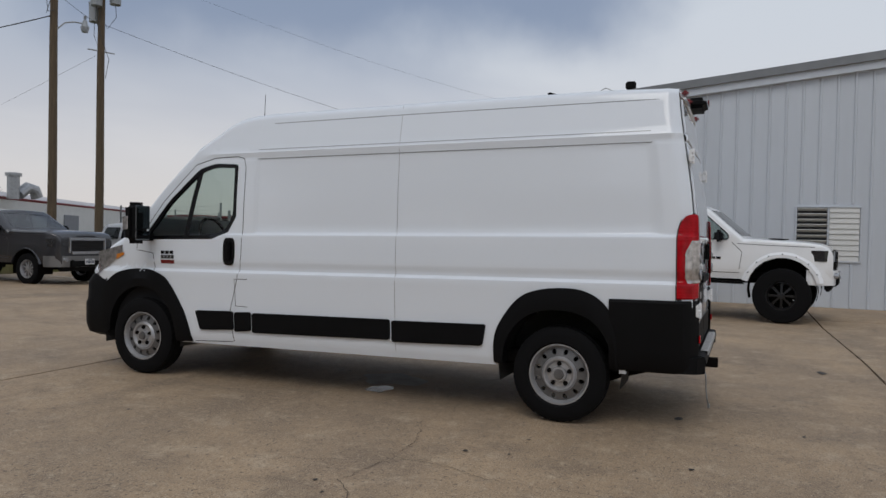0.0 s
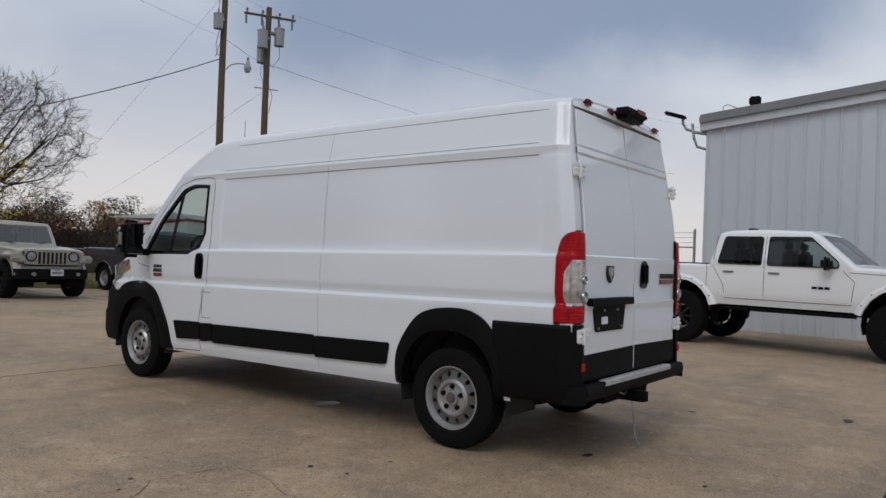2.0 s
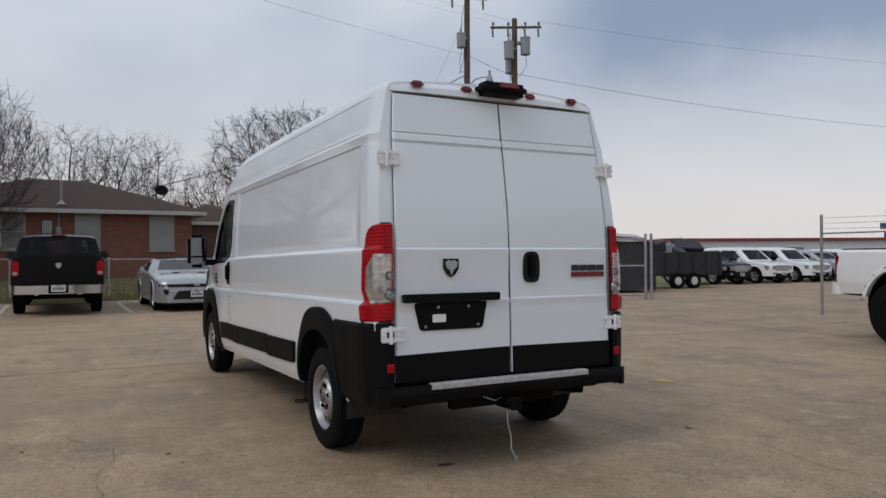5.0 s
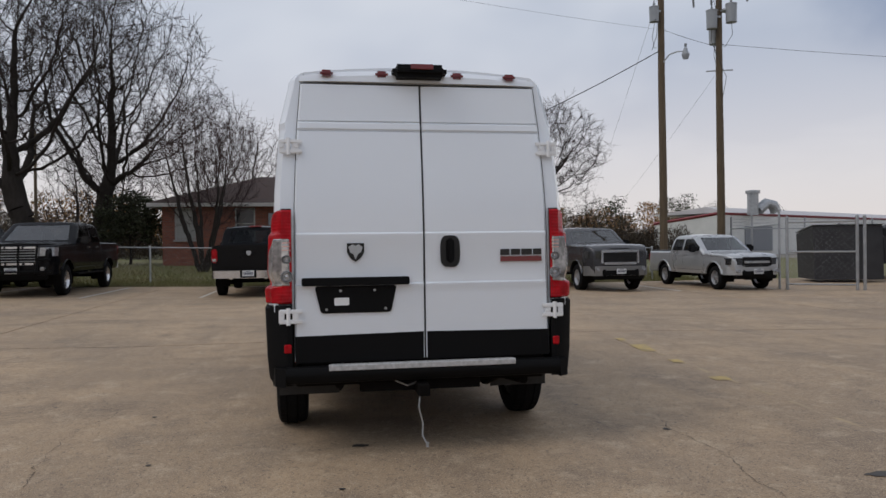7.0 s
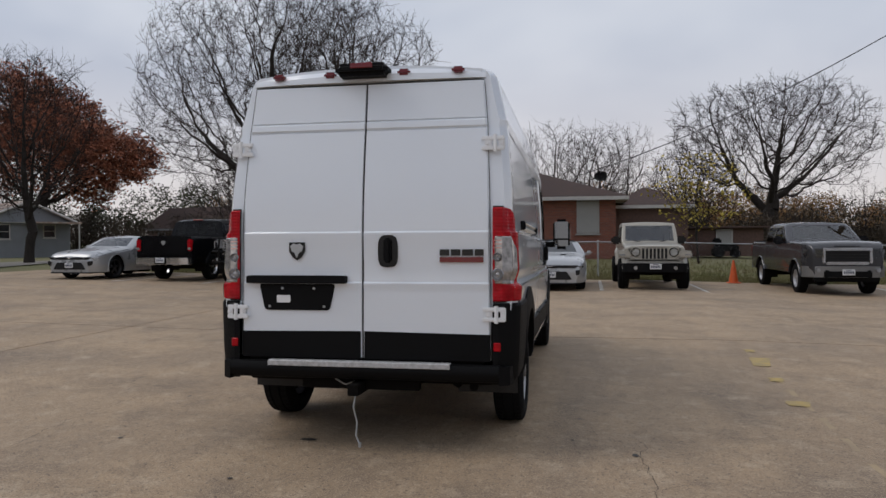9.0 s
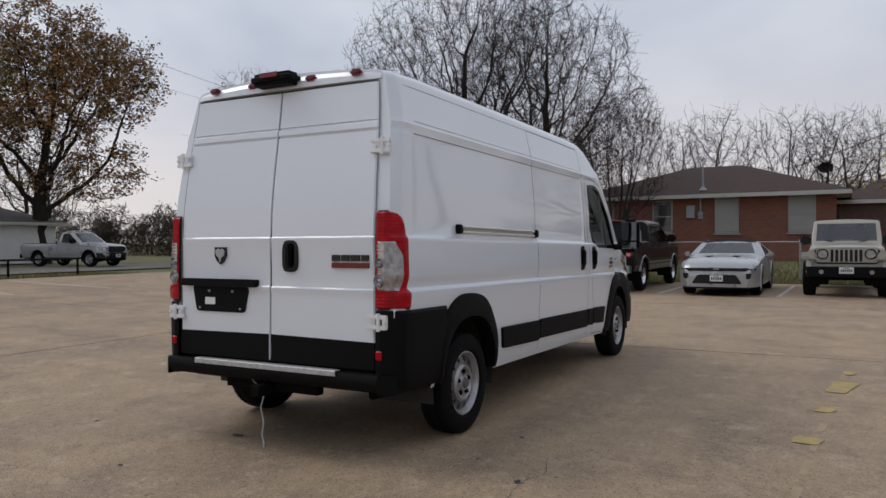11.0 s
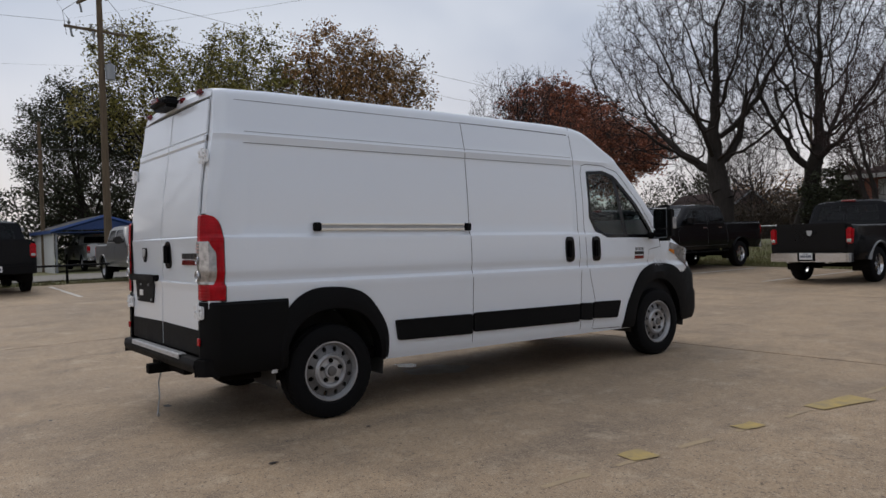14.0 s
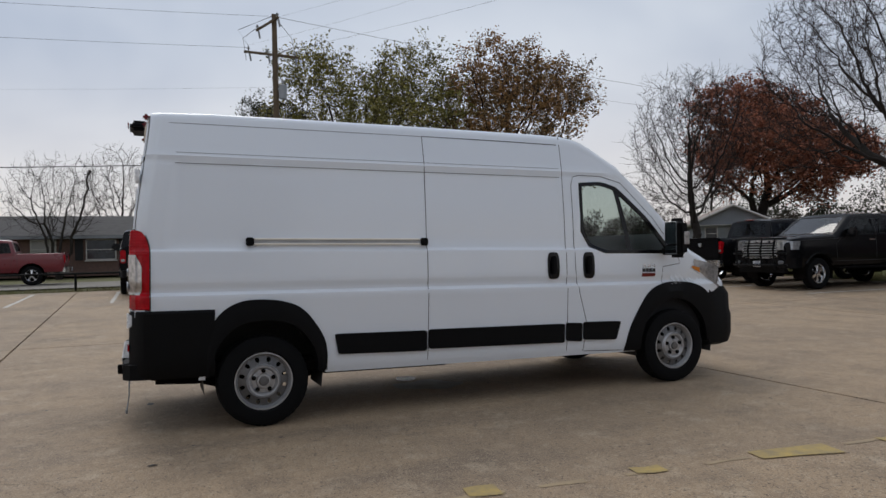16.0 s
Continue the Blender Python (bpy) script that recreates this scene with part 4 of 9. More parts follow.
def wheel(parent, x, y, z, side, R, W, rim_r, rim_mat, style="steel", name="wheel"):
    """A wheel on the axle point: tyre with treads, rim with its holes or spokes, hub."""
    hub = new(name)
    hub.parent = parent
    hub.location = (x, y, z)
    tyre = bmesh.new()
    h = W / 2
    prof = [(-h * 0.8, rim_r), (-h, rim_r + 0.02), (-h * 1.03, (R + rim_r) / 2), (-h * 0.95, R - 0.03), (-h * 0.8, R - 0.006), (-h * 0.4, R), (-h * 0.38, R - 0.012), (-h * 0.3, R - 0.012), (-h * 0.28, R),
            (h * 0.28, R), (h * 0.3, R - 0.012), (h * 0.38, R - 0.012), (h * 0.4, R), (h * 0.8, R - 0.006), (h * 0.95, R - 0.03), (h * 1.03, (R + rim_r) / 2), (h, rim_r + 0.02), (h * 0.8, rim_r)]
    lathe(tyre, prof, "X", 88)
    # tread grooves across the shoulders
    for v in tyre.verts:
        rad, k = math.hypot(v.co.y, v.co.z), round(math.atan2(v.co.z, v.co.y) / (2 * math.pi) * 88)
        if rad > R - 0.035 and abs(v.co.x) > h * 0.39 and k % 2:
            v.co.y, v.co.z = v.co.y * (1 - 0.006 / rad), v.co.z * (1 - 0.006 / rad)
    part("tyre", tyre, M_RUBBER, hub, smooth=True)
    rim = bmesh.new()
    o = side
    lathe(rim, [(-h * 0.75 * o, rim_r), (h * 0.75 * o, rim_r + 0.004), (h * 0.85 * o, rim_r + 0.012), (h * 0.86 * o, rim_r - 0.004), (h * 0.62 * o, rim_r - 0.018), (h * 0.30 * o, rim_r - 0.03)], "X", 40)
    disc = h * (0.46 if style == "steel" else 0.35) * o
    dish = bmesh.new()
    if style == "steel":
        # outer dish with round holes between the rim and the hub
        ro, ri, nh = rim_r - 0.016, rim_r * 0.60, 12
        for k in range(nh):
            a0, a1 = 2 * math.pi * k / nh, 2 * math.pi * (k + 1) / nh
            am, rm, hr = (a0 + a1) / 2, (ro + ri) / 2, rim_r * 0.088
            out, inn = [], []
            for q in range(16):
                b = 2 * math.pi * q / 16
                inn.append((rm + hr * 1.12 * math.cos(b), am + hr * 0.86 * math.sin(b) / rm))
                cx, sx = math.cos(b), math.sin(b)
                mxx = max(abs(cx), abs(sx))
                out.append(((ro + ri) / 2 + (ro - ri) / 2 * cx / mxx, am + (a1 - a0) / 2 * sx / mxx))
            def at(p, d):
                return (disc + d * o + 0.022 * o * (1 - (p[0] - ri) / (ro - ri)), p[0] * math.cos(p[1]), p[0] * math.sin(p[1]))
            ov, iv, bv = [[dish.verts.new(at(p, d)) for p in l] for l, d in ((out, 0.0), (inn, 0.0), (inn, -0.025))]
            for q in range(16):
                w = (q + 1) % 16
                dish.faces.new((ov[q], ov[w], iv[w], iv[q])), dish.faces.new((iv[q], iv[w], bv[w], bv[q]))
        lathe(rim, [(disc + 0.022 * o, ri + 0.001), (disc + 0.040 * o, ri - 0.014), (disc + 0.038 * o, ri - 0.026), (disc + 0.020 * o, ri * 0.70), (disc + 0.022 * o, ri * 0.46), (disc + 0.040 * o, ri * 0.40), (disc + 0.042 * o, 0.001)], "X", 28)
        cap = bmesh.new()
        lathe(cap, [(disc + 0.040 * o, ri * 0.30), (disc + 0.056 * o, ri * 0.25), (disc + 0.058 * o, 0.001)], "X", 16)
        part("hub_cap", cap, M_DARKSTEEL, hub, smooth=True)
        for k in range(5):
            a = 2 * math.pi * k / 5 + 0.3
            p = Vector((disc + 0.018 * o, ri * 0.60 * math.cos(a), ri * 0.60 * math.sin(a)))
            nut = bmesh.new()
            cyl(nut, p, p + Vector((0.022 * o, 0, 0)), 0.019, 0.015, 8)
            part("lug_nut", nut, M_UNDER, hub)
    else:
        ns = {"six": 6, "five": 5, "ten": 10, "eight": 8}[style]
        for k in range(ns):
            a = 2 * math.pi * k / ns
            m = Matrix.Rotation(a, 4, "X")
            wd = rim_r * (0.36 if ns < 7 else 0.2)
            pr = [(rim_r * 0.16, wd * 0.34), (rim_r * 0.6, wd * 0.36), (rim_r * 0.97, wd * 0.55)]
            for d0, d1 in ((0.0, -0.03),):
                f = [rim.verts.new(m @ Vector((disc + 0.03 * o * (1 - r_ / rim_r), s * w_, r_))) for s in (1, -1) for r_, w_ in (pr if s > 0 else pr[::-1])]
                b = [rim.verts.new(v.co + Vector((-0.035 * o, 0, 0))) for v in f]
                rim.faces.new(f)
                for q in range(len(f)):
                    w2 = (q + 1) % len(f)
                    rim.faces.new((f[q], f[w2], b[w2], b[q]))
        lathe(rim, [(disc, rim_r * 0.24), (disc + 0.04 * o, rim_r * 0.22), (disc + 0.045 * o, 0.001)], "X", 16)
        lathe(rim, [(disc - 0.005 * o, rim_r * 0.99), (disc + 0.012 * o, rim_r * 0.97), (disc + 0.012 * o, rim_r * 0.9), (disc - 0.01 * o, rim_r * 0.88)], "X", 32)
    part("rim", rim, rim_mat, hub, smooth=True)
    if style == "steel":
        bmesh.ops.remove_doubles(dish, verts=dish.verts[:], dist=0.0008)
        part("wheel_disc", dish, M_DARKSTEEL, hub, "steel wheel disc with round holes, darker than the rim", smooth=True)
    else:
        dish.free()
    disc_bm = bmesh.new()
    cyl(disc_bm, (-0.03 * o, 0, 0), (-0.05 * o, 0, 0), rim_r * 0.8, seg=24)
    part("brake_disc", disc_bm, M_UNDER, hub)
    return hub


for side in (1, -1):
    for wy in (0.0, 4.035):
        wheel(van, 0.885 * side, wy, 0.362, side, 0.362, 0.215, 0.222, M_STEEL)
# cab interior
bm = bmesh.new()
box(bm, (0, 4.0, 1.14), (1.75, 0.5, 0.32), 0.08, 2)
vpart("dashboard", bm, M_SEAT)
for x in (-0.5, 0.5):
    bm = bmesh.new()
    box(bm, (x, 3.15, 0.98), (0.5, 0.5, 0.18), 0.06, 2)
    box(bm, (x, 2.93, 1.36), (0.48, 0.16, 0.66), 0.06, 2)
    box(bm, (x, 2.90, 1.78), (0.26, 0.11, 0.18), 0.04, 2)
    vpart("seat", bm, M_SEAT, smooth=True)
bm = bmesh.new()
tube(bm, [(-0.5 + 0.19 * math.cos(2 * math.pi * k / 20), 3.58 + 0.06 * math.sin(2 * math.pi * k / 20), 1.38 + 0.18 * math.sin(2 * math.pi * k / 20)) for k in range(21)], 0.016, 6)
cyl(bm, (-0.5, 3.58, 1.38), (-0.5, 3.85, 1.2), 0.03, seg=8)
box(bm, (-0.5, 3.58, 1.38), (0.34, 0.03, 0.05), 0.01)
vpart("steering_wheel", bm, M_PLASTIC, smooth=True)
bm = bmesh.new()
box(bm, (0, 4.0, 0.75), (1.8, 0.9, 0.5), 0.03)
box(bm, (0, 3.2, 0.62), (1.8, 1.6, 0.2), 0.03)
vpart("cab_floor", bm, M_SEAT)
bm = bmesh.new()
box(bm, (0, 2.62, 1.42), (1.72, 0.03, 1.76))
vpart("bulkhead", bm, M_WHITE)

# ---- parked vehicles ----
M_BLACKCAR = mat("black_car_paint", (0.005, 0.005, 0.006), 0.18, vary=0.2, scale=2, coat=0.04, spec=0.14)
M_GREYCAR = mat("dark_grey_car_paint", (0.050, 0.050, 0.055), 0.25, vary=0.1, scale=2, coat=0.5, metal=0.3)
M_SILVER = mat("silver_car_paint", (0.42, 0.43, 0.44), 0.28, vary=0.06, scale=2, coat=0.5, metal=0.45)
M_PEWTER = mat("pewter_car_paint", (0.20, 0.20, 0.20), 0.3, vary=0.08, scale=2, coat=0.4, metal=0.4)
M_TAN = mat("sand_car_paint", (0.36, 0.335, 0.285), 0.35, vary=0.06, scale=2, coat=0.4)
M_REDCAR = mat("red_car_paint", (0.16, 0.012, 0.018), 0.28, vary=0.1, scale=2, coat=0.5)
M_SOFTTOP = mat("black_fabric_top", (0.012, 0.012, 0.013), 0.9, bump=0.3, spec=0.15)
M_DARKTINT = glass("dark_privacy_glass", (0.02, 0.022, 0.024))
M_LAMP = mat("headlamp_glass", (0.45, 0.46, 0.48), 0.08, metal=0.5, vary=0.4, scale=18, coat=0.8)
M_SMOKE = mat("smoked_lamp", (0.03, 0.03, 0.032), 0.08, vary=0.3, scale=18, coat=0.8)
M_GRILLE = mat("black_grille", (0.010, 0.010, 0.011), 0.5, vary=0.3, spec=0.3)


def vehicle(name, m, label, category, s):
    """A parked road vehicle. s: its sizes and finishes; y runs forward from the rear axle, x to the right, z up from the ground."""
    car = thing(name, m, label, category, s.get("group", ""))
    wb, ro, fo, W, R = s["wb"], s["ro"], s["fo"], s["W"], s["R"]
    front, z0, belt, roof = wb + fo, s["sill"], s["belt"], s["roof"]
    paint, topmat = s["paint"], s.get("top_paint", s["paint"])
    TOP = s["top"]

    def top(y):
        return curve_at(TOP, y)

    def half(y, z):
        w = W
        if z > belt:
            w -= s.get("tumble", 0.17) * ((z - belt) / (roof - belt)) ** 1.15
        else:
            w -= 0.05 * smoothstep(z0 + 0.22, z0, z) + 0.018 * smoothstep(belt - 0.30, belt, z)
        if y > front - 0.55 and not s.get("square"):
            w -= s.get("nose", 0.16) * ((y - front + 0.55) / 0.55) ** 2
        if y < -ro + 0.3:
            w -= s.get("tail", 0.04) * ((-ro + 0.3 - y) / 0.3) ** 2
        return w

    cab0, cab1 = s["cab"]
    cuts = sorted({round(v, 3) for v in [y for y, _ in TOP] + [-ro + 0.02, -ro + 0.08, -ro + 0.2, front - 0.02, front - 0.08, front - 0.2, front - 0.4] + spans((-ro, front, 34))})
    ys_ = [y for y in cuts if -ro <= y <= front]
    zs_ = sorted({round(v, 3) for v in spans((z0, z0 + 0.25, 3), (z0 + 0.25, belt, 6), (belt, roof - 0.08, 5))})
    sk = shell(ys_, zs_, top, half, r=lambda y: s.get("rcab", 0.12) if cab0 < y < cab1 else s.get("rbody", 0.06), rx=lambda y: s.get("rxcab", 0.16) if cab0 < y < cab1 else s.get("rxbody", 0.07),
               crown=lambda y: 0.03 if y > cab0 - 0.02 else 0.0, ntop=3)
    for wy in (0.0, wb):
        cut_out(sk, ring_poly(wy, R + 0.02 + s.get("lift", 0), R + s.get("gap", 0.09), 18), 0, lambda c: abs(c.x) > W - 0.25).free()
    tint = s.get("tint", M_TINT)
    for win in s["windows"]:
        g = cut_out(sk, win, 0, lambda c: abs(c.x) > W * 0.55 and c.z > belt - 0.2)
        for side in (1, -1):
            h = g.copy()
            bmesh.ops.delete(h, geom=[f for f in h.faces if f.calc_center_median().x * side < 0], context="FACES")
            for v in h.verts:
                v.co.x -= 0.008 * side
            part("side_window", h, s.get("front_tint", tint) if win is s["windows"][-1] else tint, car, smooth=True).visible_shadow = False
            ribbon_rows = [[((half(y, z) + p) * side, y, z) for (y, z), p in (((yo, zo), 0.003), ((yi, zi), 0.003))] for (yo, zo), (yi, zi) in zip(win + win[:1], shrink(win, 0.022) + shrink(win, 0.022)[:1])]
            part("window_trim", ribbon(bmesh.new(), ribbon_rows), s.get("win_trim", M_GLOSSBLK), car)
        g.free()
    for nm, key, k in (("windshield", "screen", 1), ("rear_window", "back", -1)):
        if key in s:
            ya, yb, za, zb, xa, xb = s[key]
            g = cut_out(sk, [(-xa, za), (xa, za), (xb, zb), (-xb, zb)], 1, lambda c: ya < c.y < yb and abs(c.x) < W)
            for v in g.verts:
                v.co.y -= 0.006 * k
            part(nm, g, s.get("screen_tint", M_SCREEN) if k > 0 else tint, car, smooth=True).visible_shadow = False
    part("body", sk, paint, car, smooth=True)
    # wells, arches, wheels
    for wy in (0.0, wb):
        cz, rr = R + 0.02 + s.get("lift", 0), R + s.get("gap", 0.09)
        for side in (1, -1):
            bm, rows, lip = bmesh.new(), [], []
            for k in range(15):
                a = math.pi * 1.2 * k / 14 - math.pi * 0.1
                y, z = wy + rr * math.cos(a), cz + rr * math.sin(a)
                rows.append([(x * side, y, z) for x in (W - 0.03, W - 0.42)])
                fw = s.get("flare", 0.03)
                yo, zo = wy + (rr + fw * 1.6) * math.cos(a), cz + (rr + fw * 1.6) * math.sin(a)
                if zo > z0 - 0.03:
                    bx = W - 0.03
                    lip.append([((bx - 0.02) * side, y, z), ((bx + 0.03 + fw * 0.6) * side, y, z), ((bx + 0.035 + fw * 0.5) * side, (y + yo) / 2, (z + zo) / 2), ((bx + 0.012) * side, yo, zo), ((bx - 0.03) * side, yo, zo)])
            ribbon(bm, rows)
            prism(bm, [(a_, max(b_, z0)) for a_, b_ in ring_poly(wy, cz, rr, 14)], "x", (W - 0.45) * side, (W - 0.42) * side)
            part("wheel_well", bm, M_UNDER, car)
            part("fender_flare", ribbon(bmesh.new(), lip), s.get("flare_paint", paint), car, smooth=True)
            wheel(car, (s.get("track", W - 0.15)) * side, wy, R, side, R, s.get("tw", 0.25), s.get("rim_r", R * 0.58), s.get("rim", M_STEEL), s.get("rim_style", "six"))
    # floor and seats
    bm = bmesh.new()
    box(bm, (0, (front - ro) / 2, z0 + 0.06), (W * 1.5, front + ro - 0.3, 0.14), 0.03)
    box(bm, (0, wb / 2, z0 - 0.03), (W * 1.1, wb - 1.0, 0.12), 0.03)
    cyl(bm, (-W + 0.25, 0, R), (W - 0.25, 0, R), 0.07, seg=10), cyl(bm, (-W + 0.25, wb, R), (W - 0.25, wb, R), 0.05, seg=10)
    part("chassis", bm, M_UNDER, car)
    for yy in s.get("seats", ()):
        for x in (-0.42, 0.42):
            bm = bmesh.new()
            box(bm, (x * W, yy, belt + 0.02), (0.46 * W, 0.16, 0.62), 0.05, 2)
            box(bm, (x * W, yy - 0.03, belt + 0.42), (0.24 * W, 0.1, 0.16), 0.03, 2)
            part("seat", bm, M_SEAT, car)
    bm = bmesh.new()
    box(bm, (0, (cab0 + cab1) / 2, belt - 0.22), (W * 1.8, cab1 - cab0 - 0.2, 0.2))
    part("cab_floor", bm, M_SEAT, car)
    # door gaps and handles
    def gap(pts, nm="panel_gap", w=0.01):
        for side in (1, -1):
            rows = []
            fine = []
            for (a, b), (c, d) in zip(pts, pts[1:]):
                n = max(2, int(math.hypot(c - a, d - b) / 0.1))
                fine += [(a + (c - a) * i / n, b + (d - b) * i / n) for i in range(n)]
            fine.append(pts[-1])
            for k, (y, z) in enumerate(fine):
                a, b = fine[max(0, k - 1)], fine[min(k + 1, len(fine) - 1)]
                t = Vector((b[0] - a[0], b[1] - a[1])).normalized() * w / 2
                rows.append([((half(y, z) + 0.002) * side, y - q * t.y, z + q * t.x) for q in (1, -1)])
            part(nm, ribbon(bmesh.new(), rows), M_SEAM, car)
    for pts in s.get("gaps", ()):
        gap(pts)
    for y, z in s.get("handles", ()):
        for side in (1, -1):
            bm = bmesh.new()
            box(bm, ((half(y, z) + 0.018) * side, y, z), (0.03, 0.21, 0.035), 0.01, 2)
            part("door_handle", bm, s.get("handle_paint", paint), car, smooth=True)
    if "mirror" in s:
        y, z, mm = s["mirror"]
        for side in (1, -1):
            bm = bmesh.new()
            mw, mh = s.get("mirror_size", (0.27, 0.23))
            box(bm, ((W + mw / 2) * side, y, z), (mw, 0.15, mh), 0.05, 2)
            box(bm, ((W + 0.0) * side, y + 0.03, z - 0.06), (0.12, 0.07, 0.05), 0.02)
            part("mirror", bm, mm, car, smooth=True)
    if s.get("step"):
        for side in (1, -1):
            bm = bmesh.new()
            box(bm, ((W - 0.01) * side, wb * 0.52, z0 - 0.07), (0.15, wb - 1.5, 0.05), 0.018, 2)
            for yy in (wb * 0.33, wb * 0.68):
                box(bm, ((W - 0.12) * side, yy, z0 - 0.02), (0.22, 0.06, 0.05))
            part("running_board", bm, M_PLASTIC, car)
    for f in s.get("extras", ()):
        f(car, s, half, front)
    return car


def plate(car, x, y, z, facing):
    """A small number plate with plain dark bars for its writing."""
    bm = bmesh.new()
    box(bm, (x, y, z), (0.30, 0.012, 0.15), 0.004)
    p = part("number_plate", bm, M_PLATEW, car, "white number plate with illegible dark bars")
    bm = bmesh.new()
    for k in range(6):
        box(bm, (x - 0.105 + 0.042 * k, y + 0.008 * facing, z - 0.005), (0.026, 0.006, 0.062))
    box(bm, (x, y + 0.008 * facing, z + 0.055), (0.12, 0.006, 0.015))
    part("bar", bm, M_INK, p)


def tail_end(lamp, bumper, emblem=M_ZINC, gate=None):
    """A pickup's back: tailgate, lamps, bumper, plate, emblem."""
    def build(car, s, half, front):
        y, W, bed, z0 = -s["ro"], s["W"], s["bed"], s["sill"]
        bm = bmesh.new()
        box(bm, (0, y - 0.012, (bed + z0 + 0.16) / 2 + 0.06), (2 * W - 0.36, 0.05, bed - z0 - 0.20), 0.02, 2)
        box(bm, (0, y - 0.03, bed - 0.03), (2 * W - 0.36, 0.07, 0.055), 0.02, 2)
        part("tailgate", bm, gate or s["paint"], car, smooth=True)
        bm = bmesh.new()
        box(bm, (0, y - 0.042, bed - 0.17), (0.30, 0.02, 0.07), 0.01)
        part("tailgate_handle", bm, M_PLASTIC, car)
        if emblem:
            bm = bmesh.new()
            prism(bm, [(-0.06, bed - 0.12), (0.06, bed - 0.12), (0.06, bed - 0.19), (0.03, bed - 0.23), (0, bed - 0.25), (-0.03, bed - 0.23), (-0.06, bed - 0.19)], "y", y - 0.062, y - 0.04)
            part("emblem", bm, emblem, car, "bright plain shield emblem")
        for side in (1, -1):
            bm = bmesh.new()
            box(bm, ((W - 0.115) * side, y + 0.01, bed - 0.25), (0.15, 0.12, 0.36), 0.03, 2)
            part("tail_lamp", bm, lamp, car, "red tail lamp", smooth=True)
            bm = bmesh.new()
            box(bm, ((W - 0.115) * side, y - 0.052, bed - 0.36), (0.10, 0.008, 0.07), 0.003)
            part("reverse_lens", bm, M_CLEAR if lamp is M_RED else M_DKRED, car)
        bm = bmesh.new()
        prism(bm, rounded([(-W + 0.03, y - 0.02), (-W + 0.10, y - 0.17), (-0.3, y - 0.22), (0.3, y - 0.22), (W - 0.10, y - 0.17), (W - 0.03, y - 0.02), (W - 0.1, y + 0.10), (-W + 0.1, y + 0.10)], 0.05, 2), "z", z0 - 0.03, z0 + 0.17)
        part("rear_bumper", bm, bumper, car, smooth=True)
        bm = bmesh.new()
        box(bm, (0, y - 0.12, z0 + 0.175), (2 * W - 0.5, 0.16, 0.012))
        box(bm, (0, y - 0.215, z0 + 0.08), (0.42, 0.03, 0.19), 0.01)
        part("bumper_step", bm, M_PLASTIC, car)
        plate(car, 0, y - 0.24, z0 + 0.10, -1)
        for sx in (0.45, -0.45):
            bm = bmesh.new()
            cyl(bm, (sx * W, y - 0.2, z0 - 0.02), (sx * W, y + 0.2, z0 - 0.02), 0.045, seg=12)
            part("exhaust_tip", bm, M_BRIGHT if bumper is M_BRIGHT else M_UNDER, car, smooth=True)
        bm = bmesh.new()
        box(bm, (0, s["cab"][0] + 0.13, s["roof"] - 0.01), (0.34, 0.05, 0.045), 0.01)
        part("brake_lamp", bm, M_DKRED, car)
        bm = bmesh.new()
        box(bm, (0, (y + s["cab"][0]) / 2, bed + 0.012), (2 * W - 0.2, s["cab"][0] - y - 0.1, 0.02), 0.008)
        part("bed_cover", bm, M_SOFTTOP, car)
    return build


